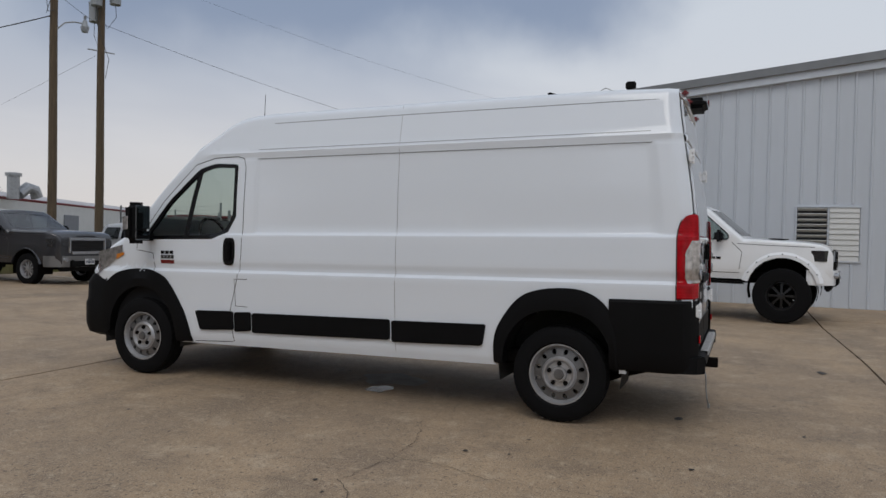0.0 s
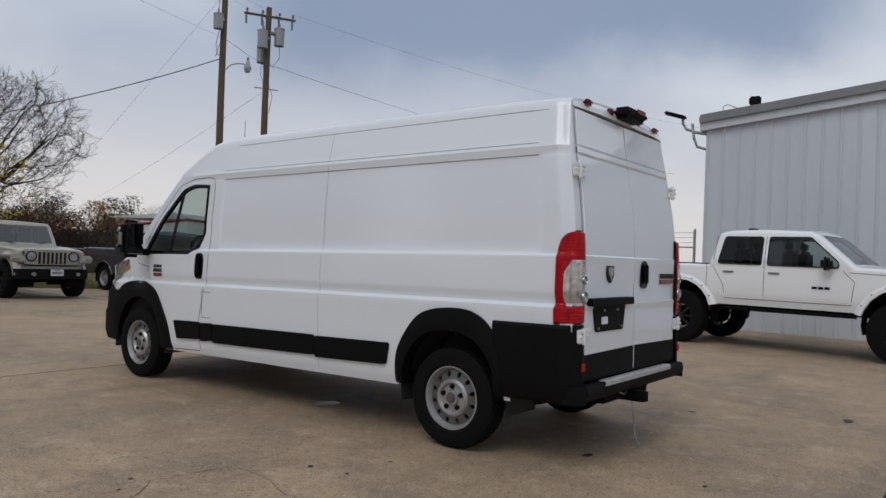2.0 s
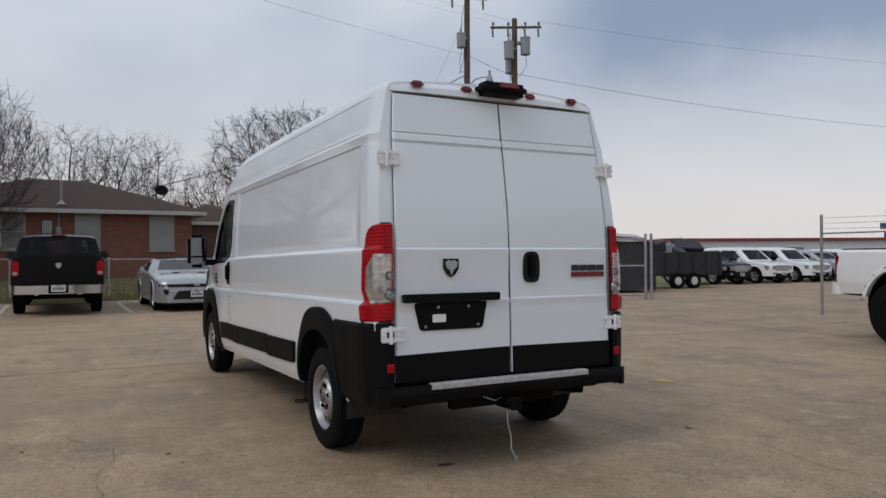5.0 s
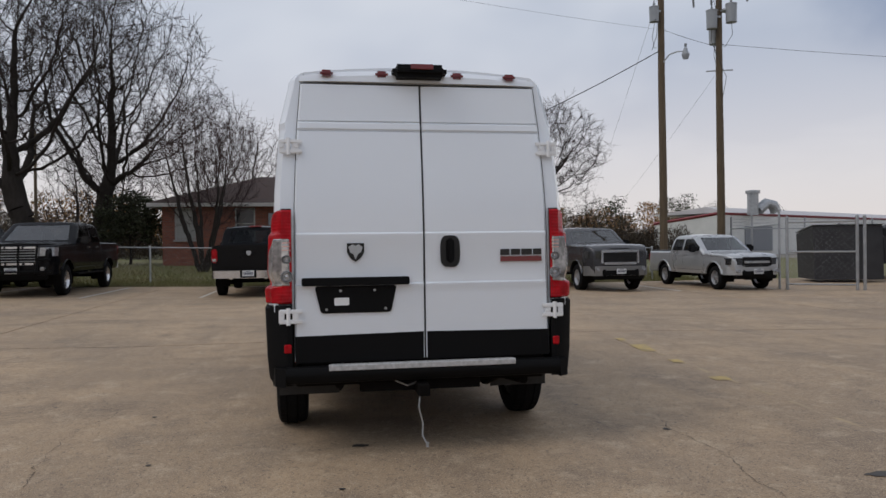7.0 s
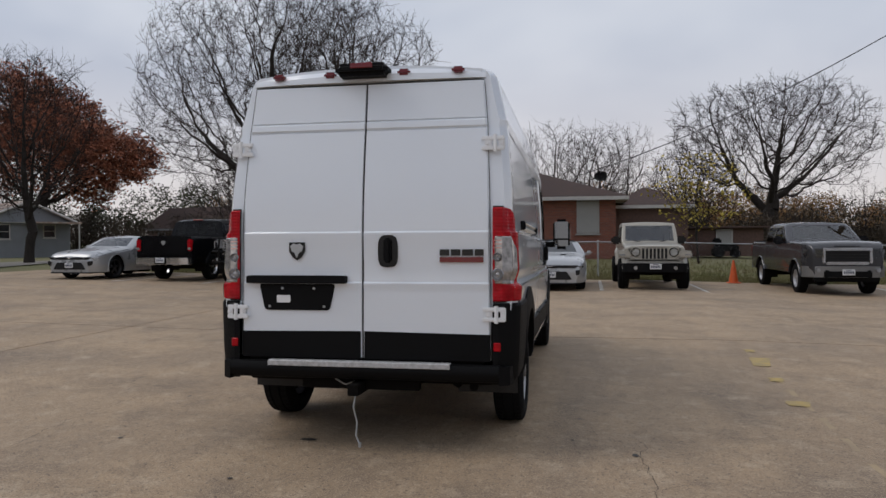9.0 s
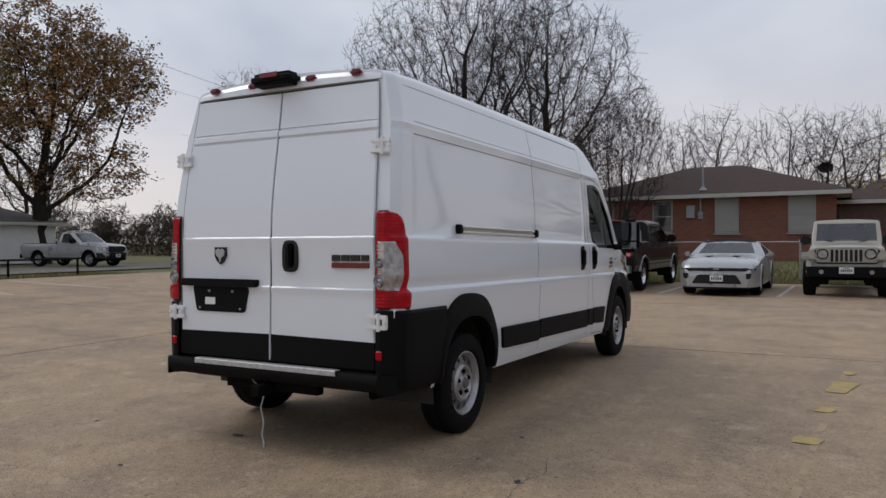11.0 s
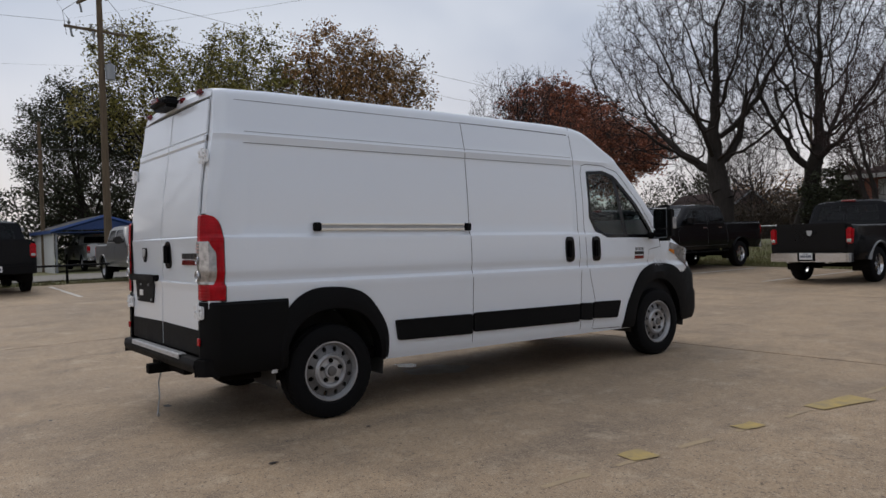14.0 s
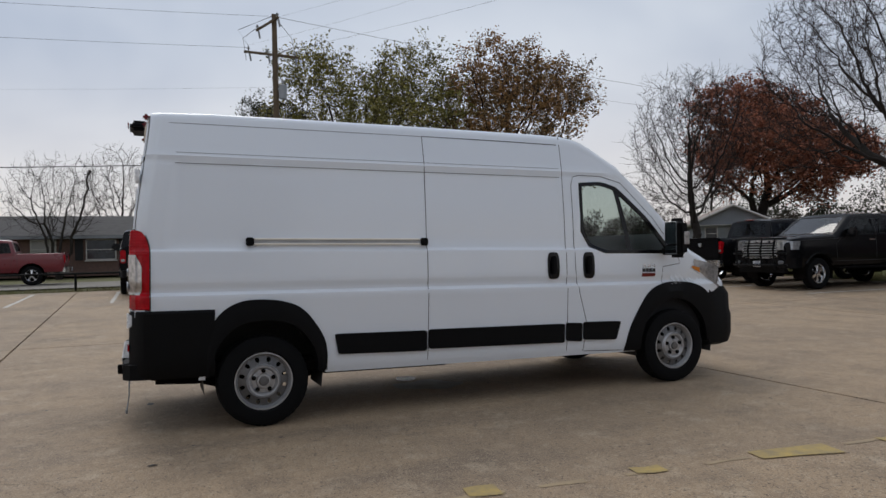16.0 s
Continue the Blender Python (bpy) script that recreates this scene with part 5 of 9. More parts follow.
def nose(grille_z, grille_h, grille_w, frame_mat, bumper, lamps, bars=5, bar_mat=None, lamp_h=0.17, guard=False, fog=True, bump_h=0.26, scoop=False, bump_top=None, rim=0.055):
    """A pickup's face: grille with bars, lamps, bumper, plate, and a brush guard where there is one."""
    def build(car, s, half, front):
        W, z0 = s["W"], s["sill"]
        y = front - 0.02
        bm = bmesh.new()
        box(bm, (0, y, grille_z), (grille_w, 0.08, grille_h), 0.03, 2)
        part("grille_back", bm, M_GRILLE, car)
        bm = bmesh.new()
        t = rim
        box(bm, (0, y + 0.03, grille_z + grille_h / 2), (grille_w + t, 0.07, t), 0.02, 2)
        box(bm, (0, y + 0.03, grille_z - grille_h / 2), (grille_w - 0.1, 0.07, t), 0.02, 2)
        for sx in (1, -1):
            box(bm, (sx * grille_w / 2, y + 0.03, grille_z), (t, 0.07, grille_h), 0.02, 2)
        g = part("grille_frame", bm, frame_mat, car, smooth=True)
        for k in range(bars):
            bm = bmesh.new()
            box(bm, (0, y + 0.038, grille_z - grille_h / 2 + grille_h * (k + 1) / (bars + 1)), (grille_w - 0.05, 0.03, 0.022 if bars > 2 else 0.07), 0.006)
            part("grille_bar", bm, bar_mat or frame_mat, g)
        for sx in (1, -1):
            bm = bmesh.new()
            x0, x1 = grille_w / 2 + 0.03, W - 0.06
            prism(bm, [(sx * x0, y + 0.05), (sx * ((x0 + x1) / 2), y + 0.02), (sx * x1, y - 0.12), (sx * (x1 + 0.035), y - 0.34), (sx * x0, y - 0.3)], "z", grille_z + grille_h / 2 - lamp_h - 0.02, grille_z + grille_h / 2 - 0.0)
            part("headlamp", bm, lamps, car, smooth=True)
            if fog:
                bm = bmesh.new()
                cyl(bm, (sx * W * 0.72, y - 0.05, z0 + 0.12), (sx * W * 0.72, y + 0.115, z0 + 0.12), 0.055, seg=12)
                part("fog_lamp", bm, M_LAMP, car)
        bt = bump_top or (grille_z - grille_h / 2 - 0.05)
        bm = bmesh.new()
        prism(bm, rounded([(-W - 0.005, y - 0.42), (-W + 0.02, y - 0.2), (-W + 0.22, y + 0.04), (-0.3, y + 0.10), (0.3, y + 0.10), (W - 0.22, y + 0.04), (W - 0.02, y - 0.2), (W + 0.005, y - 0.42)], 0.06, 2), "z", bt - bump_h, bt)
        part("front_bumper", bm, bumper, car, smooth=True)
        bm = bmesh.new()
        box(bm, (0, y + 0.01, bt - bump_h / 2 - 0.06), (W * 1.15, 0.2, bump_h * 0.75), 0.03, 2)
        box(bm, (0, y - 0.06, bt - bump_h - 0.05), (W * 1.6, 0.12, 0.14), 0.03, 2)
        part("lower_intake", bm, M_PLASTIC, car)
        plate(car, 0, y + 0.125, bt - bump_h / 2 - 0.01, 1)
        if scoop:
            bm = bmesh.new()
            box(bm, (0, y - 0.05, grille_z + grille_h / 2 + 0.075), (grille_w * 0.55, 0.1, 0.03), 0.01)
            part("hood_vent", bm, M_GRILLE, car)
        if guard:
            bm = bmesh.new()
            for sx in (-0.42, -0.14, 0.14, 0.42):
                tube(bm, [(sx * W * 1.5, y + 0.20, z0 - 0.02), (sx * W * 1.5, y + 0.24, grille_z), (sx * W * 1.5, y + 0.16, grille_z + grille_h / 2 + 0.1)], 0.028, 8)
            for z in (z0 + 0.05, grille_z - 0.1, grille_z + grille_h / 2 + 0.08):
                tube(bm, [(-W * 0.9, y + 0.05, z), (-W * 0.63, y + 0.23, z), (W * 0.63, y + 0.23, z), (W * 0.9, y + 0.05, z)], 0.028, 8)
            part("brush_guard", bm, M_PLASTIC, car, "black tubular brush guard", smooth=True)
    return build


def crew_spec(wb=3.67, ro=1.22, fo=1.03, W=1.0, sill=0.55, belt=1.30, bed=1.34, roof=1.94, hood=1.20, cowl=1.32, R=0.41, paint=None, cabr=0.55, screen_y=3.05, **k):
    """Sizes of a crew-cab pickup."""
    front = wb + fo
    ra, rb = cabr + 0.10, screen_y - 0.78
    s = dict(wb=wb, ro=ro, fo=fo, W=W, sill=sill, belt=belt, bed=bed, roof=roof, R=R, paint=paint, cab=(cabr - 0.01, screen_y + 0.02))
    s["top"] = [(-ro, bed), (cabr - 0.02, bed), (cabr, bed + 0.01), (cabr + 0.02, belt + 0.10), (ra + 0.06, roof - 0.06), (ra + 0.25, roof - 0.015), ((ra + rb) / 2, roof), (rb, roof - 0.03), (rb + 0.12, roof - 0.085),
                (screen_y, cowl), (screen_y + 0.35, cowl - 0.02), (front - 0.45, hood + 0.035), (front - 0.22, hood), (front - 0.09, hood - 0.05), (front - 0.02, hood - 0.12), (front, hood - 0.20)]
    mid = cabr + (screen_y - cabr) * 0.40
    wt, wbm = roof - 0.135, belt + 0.045
    s["windows"] = [rounded([(cabr + 0.16, wbm), (cabr + 0.26, wt), (mid - 0.03, wt), (mid - 0.03, wbm - 0.01)], 0.06, 2),
                    rounded([(mid + 0.06, wbm - 0.01), (mid + 0.06, wt), (rb + 0.02, wt), (screen_y - 0.26, wbm + 0.09), (screen_y - 0.26, wbm - 0.02)], 0.05, 2)]
    s["screen"] = (rb + 0.02, screen_y + 0.05, cowl + 0.05, roof - 0.10, W * 0.80, W * 0.68)
    s["back"] = (cabr - 0.1, ra + 0.09, belt + 0.13, roof - 0.13, W * 0.74, W * 0.66)
    s["seats"] = (cabr + 0.42, mid + 0.28)
    d = mid + 0.015
    s["gaps"] = [[(cabr - 0.04, bed - 0.01), (cabr - 0.04, sill + 0.02)], [(cabr + 0.12, wt), (cabr + 0.08, belt), (R + 0.32, belt - 0.35), (R + 0.36, sill + 0.12), (wb - R - 0.25, sill + 0.12), (wb - R - 0.2, belt - 0.2), (screen_y - 0.2, belt - 0.02)],
                 [(d, wt), (d, sill + 0.12)], [(front - 0.3, hood - 0.05), (wb - 0.3, cowl - 0.12), (screen_y - 0.1, cowl - 0.10)]]
    s["handles"] = [(cabr + 0.38, belt - 0.10), (d + 0.18, belt - 0.10)]
    s["mirror"] = (screen_y - 0.42, belt + 0.10, M_GLOSSBLK)
    s.update(k)
    return s


def gz(x, y):
    return lies(x, y) + 0.0


# lifted white pickup by the metal building
def hood_scoop(car, s, half, front):
    for sx in (1, -1):
        bm = bmesh.new()
        box(bm, (0.42 * sx, s["wb"] - 0.15, curve_at(s["top"], s["wb"] - 0.15) + 0.02), (0.34, 0.30, 0.05), 0.02, 2)
        part("hood_scoop", bm, M_GLOSSBLK, car, smooth=True)
    for side in (1, -1):
        for k in range(3):
            bm = bmesh.new()
            box(bm, ((half(2.55, 1.2) + 0.006) * side, 2.68 - 0.105 * k * (1), 1.195), (0.01, 0.085, 0.045), 0.003)
            part("badge_bar", bm, M_GLOSSBLK, car)
    bm = bmesh.new()
    box(bm, (0, 1.0, s["roof"] + 0.035), (0.09, 0.2, 0.05), 0.02, 2)
    part("roof_antenna", bm, M_GLOSSBLK, car)


def flare_bolts(car, s, half, front):
    rr, cz = s["R"] + s["gap"] + 0.06, s["R"] + 0.02 + s["lift"]
    for wy in (0.0, s["wb"]):
        for side in (1, -1):
            for k in range(9):
                a = math.pi * (0.04 + 0.92 * k / 8)
                bm = bmesh.new()
                p = Vector(((s["W"] + 0.035) * side, wy + rr * math.cos(a), cz + rr * math.sin(a)))
                cyl(bm, p, p + Vector((0.014 * side, 0, 0)), 0.013, seg=6)
                part("flare_bolt", bm, M_UNDER, car)


ram = crew_spec(paint=M_WHITE2, W=1.00, wb=3.82, fo=0.84, sill=0.80, belt=1.52, bed=1.55, roof=2.23, hood=1.49, cowl=1.58, screen_y=3.12, rcab=0.09, tint=M_DARKTINT, R=0.515, lift=0.09, gap=0.095, tw=0.33, track=0.94, rim=M_DARKRIM, rim_style="eight", rim_r=0.26, flare=0.075,
                step=True, front_tint=M_GLASS, handle_paint=M_BRIGHT, win_trim=M_GLOSSBLK)
ram["extras"] = [tail_end(M_DKRED, M_WHITE2, None), nose(1.20, 0.36, 1.20, M_GLOSSBLK, M_WHITE2, M_SMOKE, 3, M_GLOSSBLK, 0.18, bump_h=0.28, bump_top=1.02), hood_scoop, flare_bolts]
vehicle("pickup_truck", pose(10.30, 1.74, -0.115, 0, 0, 172.8), "lifted white crew-cab pickup with black wheels beside the metal building", "pickup truck", ram)

# dark grey full-size pickup
tun = crew_spec(paint=M_GREYCAR, W=0.99, wb=3.70, roof=1.94, sill=0.55, belt=1.33, bed=1.37, hood=1.35, cowl=1.42, R=0.405, rim=M_STEEL, rim_style="ten", handle_paint=M_GREYCAR, flare=0.03)
tun["extras"] = [tail_end(M_RED, M_BRIGHT, None), nose(1.02, 0.36, 1.12, M_BRIGHT, M_PEWTER, M_SMOKE, 4, M_GRILLE, 0.20, bump_h=0.28, scoop=True, bump_top=0.76, rim=0.075)]
vehicle("pickup_truck", pose(8.1, 19.55, gz(8.1, 15.9), 0, 0, 180.5), "dark grey crew-cab pickup with a chrome framed grille, front out", "pickup truck", tun)

# silver mid-size pickup
col = crew_spec(paint=M_SILVER, W=0.86, wb=3.2, ro=1.12, fo=0.90, roof=1.68, sill=0.46, belt=1.14, bed=1.14, hood=1.04, cowl=1.13, R=0.36, screen_y=2.62, cabr=0.45, rim=M_STEEL, rim_style="five", flare=0.03, tw=0.235)
col["extras"] = [tail_end(M_RED, M_SILVER, None), nose(0.84, 0.24, 0.88, M_GRILLE, M_SILVER, M_SMOKE, 1, M_SILVER, 0.18, bump_h=0.24, bump_top=0.70)]
vehicle("pickup_truck", pose(12.05, 18.2, gz(12, 15), 0, 0, 180.5), "silver mid-size crew-cab pickup with alloy wheels, front out", "pickup truck", col)

# black pickups
blk = crew_spec(paint=M_BLACKCAR, W=1.0, roof=1.95, R=0.41, rim=M_BRIGHT, rim_style="five", flare=0.035, flare_paint=M_PEWTER, belt=1.33, bed=1.36, hood=1.24)
blk["extras"] = [tail_end(M_RED, M_BRIGHT), nose(1.0, 0.34, 1.1, M_BRIGHT, M_BRIGHT, M_LAMP, 2)]


def two_tone(car, s, half, front):
    for side in (1, -1):
        bm, rows = bmesh.new(), []
        for y in spans((s["R"] + 0.14, s["wb"] - s["R"] - 0.14, 10)):
            rows.append([((half(y, z) + 0.004) * side, y, z) for z in (s["sill"] + 0.01, s["sill"] + 0.12, s["sill"] + 0.24)])
        part("rocker_panel", ribbon(bm, rows), M_PEWTER, car, "grey two-tone rocker panel", smooth=True)


blk1 = dict(blk)
blk1["extras"] = blk["extras"] + [two_tone]
vehicle("pickup_truck", pose(-2.42, 15.72, gz(-2.4, 15), 0, 0, -1), "black crew-cab pickup with chrome rear bumper, tail out", "pickup truck", blk1)
blk2 = dict(blk, flare_paint=M_BLACKCAR, flare=0.02)
vehicle("pickup_truck", pose(-11.1, 16.5, gz(-11.1, 15), 0, 0, -3), "black pickup with red tail lamps, tail out", "pickup truck", blk2)
blk3 = dict(blk, flare_paint=M_BLACKCAR, flare=0.02)
blk3["extras"] = [tail_end(M_RED, M_PLASTIC), nose(1.0, 0.34, 1.1, M_GLOSSBLK, M_PLASTIC, M_LAMP, 2)]
vehicle("pickup_truck", pose(-17.0, -0.35, gz(-17, 0), 0, 0, 90), "black pickup with black rear bumper, tail out", "pickup truck", blk3)
gmc = crew_spec(paint=M_BLACKCAR, wb=4.05, ro=1.28, fo=1.02, W=1.03, roof=2.03, sill=0.62, belt=1.40, bed=1.44, hood=1.36, cowl=1.45, R=0.42, screen_y=3.40, cabr=0.85, rim=M_BRIGHT, rim_style="six", flare=0.03, handle_paint=M_BRIGHT, step=True)
gmc["extras"] = [tail_end(M_RED, M_BRIGHT, None), nose(1.08, 0.42, 1.16, M_BRIGHT, M_BLACKCAR, M_LAMP, 5, M_ZINC, 0.20, guard=True, bump_top=0.84)]
vehicle("pickup_truck", pose(-8.35, 19.85, gz(-8.3, 16), 0, 0, 180), "black heavy-duty pickup with a black brush guard, front out", "pickup truck", gmc)
chv = crew_spec(paint=M_PEWTER, W=0.98, wb=3.64, ro=1.15, fo=0.94, roof=1.80, sill=0.47, belt=1.22, bed=1.22, hood=1.10, cowl=1.21, R=0.38, rim=M_STEEL, rim_style="five", flare=0.02)
chv["extras"] = [tail_end(M_RED, M_BRIGHT, None), nose(0.90, 0.26, 1.0, M_PEWTER, M_PEWTER, M_LAMP, 1, M_BRIGHT, 0.15, bump_h=0.24, bump_top=0.70)]
vehicle("pickup_truck", pose(-21.3, 4.45, gz(-19, 4), 0, 0, -90), "older pewter grey pickup with a bar grille, front out", "pickup truck", chv)
reg = crew_spec(paint=M_SILVER, W=0.88, wb=3.05, ro=1.05, fo=0.85, roof=1.72, sill=0.45, belt=1.12, bed=1.10, hood=1.02, cowl=1.12, R=0.36, screen_y=2.62, cabr=1.22, rim=M_STEEL, rim_style="five", flare=0.02)
reg["windows"] = [rounded([(1.45, 1.16), (1.50, 1.58), (1.88, 1.58), (2.34, 1.24), (2.34, 1.15)], 0.05, 2)]
reg["seats"] = (1.6,)
reg["extras"] = [tail_end(M_RED, M_PLASTIC, None), nose(0.82, 0.24, 1.0, M_GRILLE, M_GRILLE, M_LAMP, 1, M_GRILLE, 0.16, bump_top=0.66)]
vehicle("pickup_truck", pose(-31.2, 18.3, gz(-31, 18.3) - 0.02, 0, 0, -79), "small silver regular-cab pickup in a house driveway", "pickup truck", reg)
redt = crew_spec(paint=M_REDCAR, W=1.0, roof=1.92, R=0.41, rim=M_BRIGHT, rim_style="five", flare=0.02, belt=1.31, bed=1.33)
redt["extras"] = [tail_end(M_RED, M_BRIGHT, None), nose(1.0, 0.34, 1.1, M_BRIGHT, M_BRIGHT, M_LAMP, 2)]
vehicle("pickup_truck", pose(-29.0, -4.9, gz(-29, -5) - 0.02, 0, 0, 180), "dark red pickup parked along the street", "pickup truck", redt)

# sand coloured off-road pickup
def jeep_face(car, s, half, front):
    y = front - 0.02
    bm = bmesh.new()
    box(bm, (0, y + 0.01, 0.98), (1.36, 0.10, 0.40), 0.04, 2)
    face = part("grille_panel", bm, s["paint"], car, smooth=True)
    for k in range(7):
        bm = bmesh.new()
        box(bm, (-0.30 + 0.10 * k, y + 0.062, 0.98), (0.062, 0.012, 0.28), 0.005)
        part("grille_slot", bm, M_GRILLE, face)
    for sx in (1, -1):
        bm = bmesh.new()
        cyl(bm, (0.50 * sx, y + 0.03, 1.02), (0.50 * sx, y + 0.085, 1.02), 0.105, 0.095, 20)
        h = part("headlamp", bm, M_LAMP, car, "round headlamp", smooth=True)
        bm = bmesh.new()
        lathe(bm, [(0.08, 0.105), (0.10, 0.12), (0.06, 0.125)], "X", 20)
        bm.transform(Matrix.Translation((0.50 * sx, y, 1.02)) @ Matrix.Rotation(radians(90), 4, "Z"))
        part("lamp_ring", bm, M_PLASTIC, h, smooth=True)
        bm = bmesh.new()
        box(bm, (0.80 * sx, s["wb"] + 0.10, 1.02), (0.36, 0.92, 0.07), 0.03, 2)
        box(bm, (0.80 * sx, s["wb"] + 0.58, 0.95), (0.34, 0.08, 0.16), 0.03, 2)
        part("fender", bm, s["paint"], car, "flat sand coloured fender", smooth=True)
        bm = bmesh.new()
        box(bm, (0.86 * sx, s["wb"] + 0.628, 0.95), (0.16, 0.012, 0.05), 0.004)
        part("turn_lamp", bm, M_LAMP, car)
        bm = bmesh.new()
        cyl(bm, (0.52 * sx, y + 0.2, 0.60), (0.52 * sx, y + 0.31, 0.60), 0.05, seg=12)
        part("fog_lamp", bm, M_LAMP, car)
        bm = bmesh.new()
        tube(bm, [(0.16 * sx, s["cab"][1] + 0.05, 1.27), (0.45 * sx, s["cab"][1] - 0.0, 1.34)], 0.012, 6)
        part("wiper", bm, M_PLASTIC, car)
    bm = bmesh.new()
    prism(bm, rounded([(-0.88, y + 0.0), (-0.80, y + 0.22), (-0.35, y + 0.30), (0.35, y + 0.30), (0.80, y + 0.22), (0.88, y), (0.7, y + 0.02), (-0.7, y + 0.02)], 0.04, 2), "z", 0.48, 0.72)
    part("front_bumper", bm, M_PLASTIC, car, "black off-road bumper", smooth=True)
    plate(car, 0, y + 0.325, 0.64, 1)


jp = crew_spec(paint=M_TAN, W=0.80, wb=3.49, ro=1.15, fo=0.52, roof=1.86, sill=0.62, belt=1.25, bed=1.26, hood=1.22, cowl=1.27, R=0.42, screen_y=2.62, cabr=0.42, rim=M_DARKRIM, rim_style="five", tw=0.28, track=0.80, flare=0.11, tumble=0.06,
               rcab=0.05, rxcab=0.05, square=True, top_paint=M_TAN)
jp["top"] = [(-1.15, 1.26), (0.40, 1.26), (0.42, 1.27), (0.44, 1.35), (0.52, 1.80), (0.62, 1.85), (1.4, 1.87), (2.20, 1.84), (2.26, 1.80), (2.62, 1.28), (3.1, 1.25), (3.9, 1.19), (3.99, 1.16), (4.01, 1.12)]
jp["screen"] = (2.2, 2.7, 1.33, 1.77, 0.68, 0.66)
jp["windows"] = [rounded([(0.62, 1.32), (0.66, 1.74), (1.22, 1.74), (1.22, 1.32)], 0.05, 2), rounded([(1.32, 1.32), (1.32, 1.74), (2.14, 1.74), (2.36, 1.40), (2.36, 1.32)], 0.05, 2)]
jp["extras"] = [tail_end(M_RED, M_PLASTIC, None), jeep_face]
vehicle("pickup_truck", pose(3.42, 19.2, gz(3.4, 16), 0, 0, 180), "sand coloured off-road pickup with a seven-slot grille, front out", "pickup truck", jp)


# sports coupes
def coupe_face(stripes, low):
    def build(car, s, half, front):
        y = front + 0.02
        bm = bmesh.new()
        prism(bm, rounded([(-0.44, 0.525), (0.44, 0.525), (0.58, 0.31), (-0.58, 0.31)], 0.04, 2), "y", y - 0.12, y + 0.012)
        part("lower_grille", bm, M_GRILLE, car)
        bm = bmesh.new()
        prism(bm, rounded([(-0.74, 0.69), (0.74, 0.69), (0.66, 0.615), (-0.66, 0.615)], 0.02, 2), "y", y - 0.25, y + 0.004)
        part("upper_grille", bm, M_GRILLE, car)
        bm = bmesh.new()
        box(bm, (0, y + 0.012, 0.66), (0.14, 0.014, 0.03), 0.005)
        part("emblem", bm, M_BRIGHT, car)
        for sx in (1, -1):
            bm = bmesh.new()
            prism(bm, [(0.50 * sx, y + 0.012), (0.64 * sx, y - 0.01), (0.78 * sx, y - 0.09), (0.88 * sx, y - 0.26), (0.6 * sx, y - 0.25)], "z", 0.632, 0.672)
            part("headlamp", bm, M_SMOKE if low else M_LAMP, car)
            bm = bmesh.new()
            prism(bm, rounded([(0.66 * sx, 0.56), (0.79 * sx, 0.57), (0.77 * sx, 0.44), (0.68 * sx, 0.42)], 0.03, 2), "y", y - 0.3, y + 0.004)
            part("air_intake", bm, M_GRILLE, car)
            bm = bmesh.new()
            box(bm, (0.32 * sx, 2.62, curve_at(s["top"], 2.62) + 0.03), (0.16, 0.30, 0.015), 0.004)
            if stripes:
                part("hood_vent", bm, M_GLOSSBLK, car)
            else:
                bm.free()
        bm = bmesh.new()
        prism(bm, rounded([(-0.86, y - 0.32), (-0.7, y + 0.0), (-0.3, y + 0.04), (0.3, y + 0.04), (0.7, y), (0.86, y - 0.32)], 0.04, 2), "z", 0.19, 0.225)
        part("front_splitter", bm, M_PLASTIC, car)
        plate(car, 0, y + 0.02, 0.44, 1)
        bm = bmesh.new()
        box(bm, (0, -s["ro"] - 0.01, 0.72), (1.5, 0.04, 0.14), 0.02)
        part("tail_lamp", bm, M_RED, car)
        bm = bmesh.new()
        tube(bm, [(-0.82, -s["ro"] + 0.1, 0.98), (-0.78, -s["ro"] + 0.02, 1.06), (0.78, -s["ro"] + 0.02, 1.06), (0.82, -s["ro"] + 0.1, 0.98)], 0.025, 8)
        part("spoiler", bm, s["paint"], car)
    return build


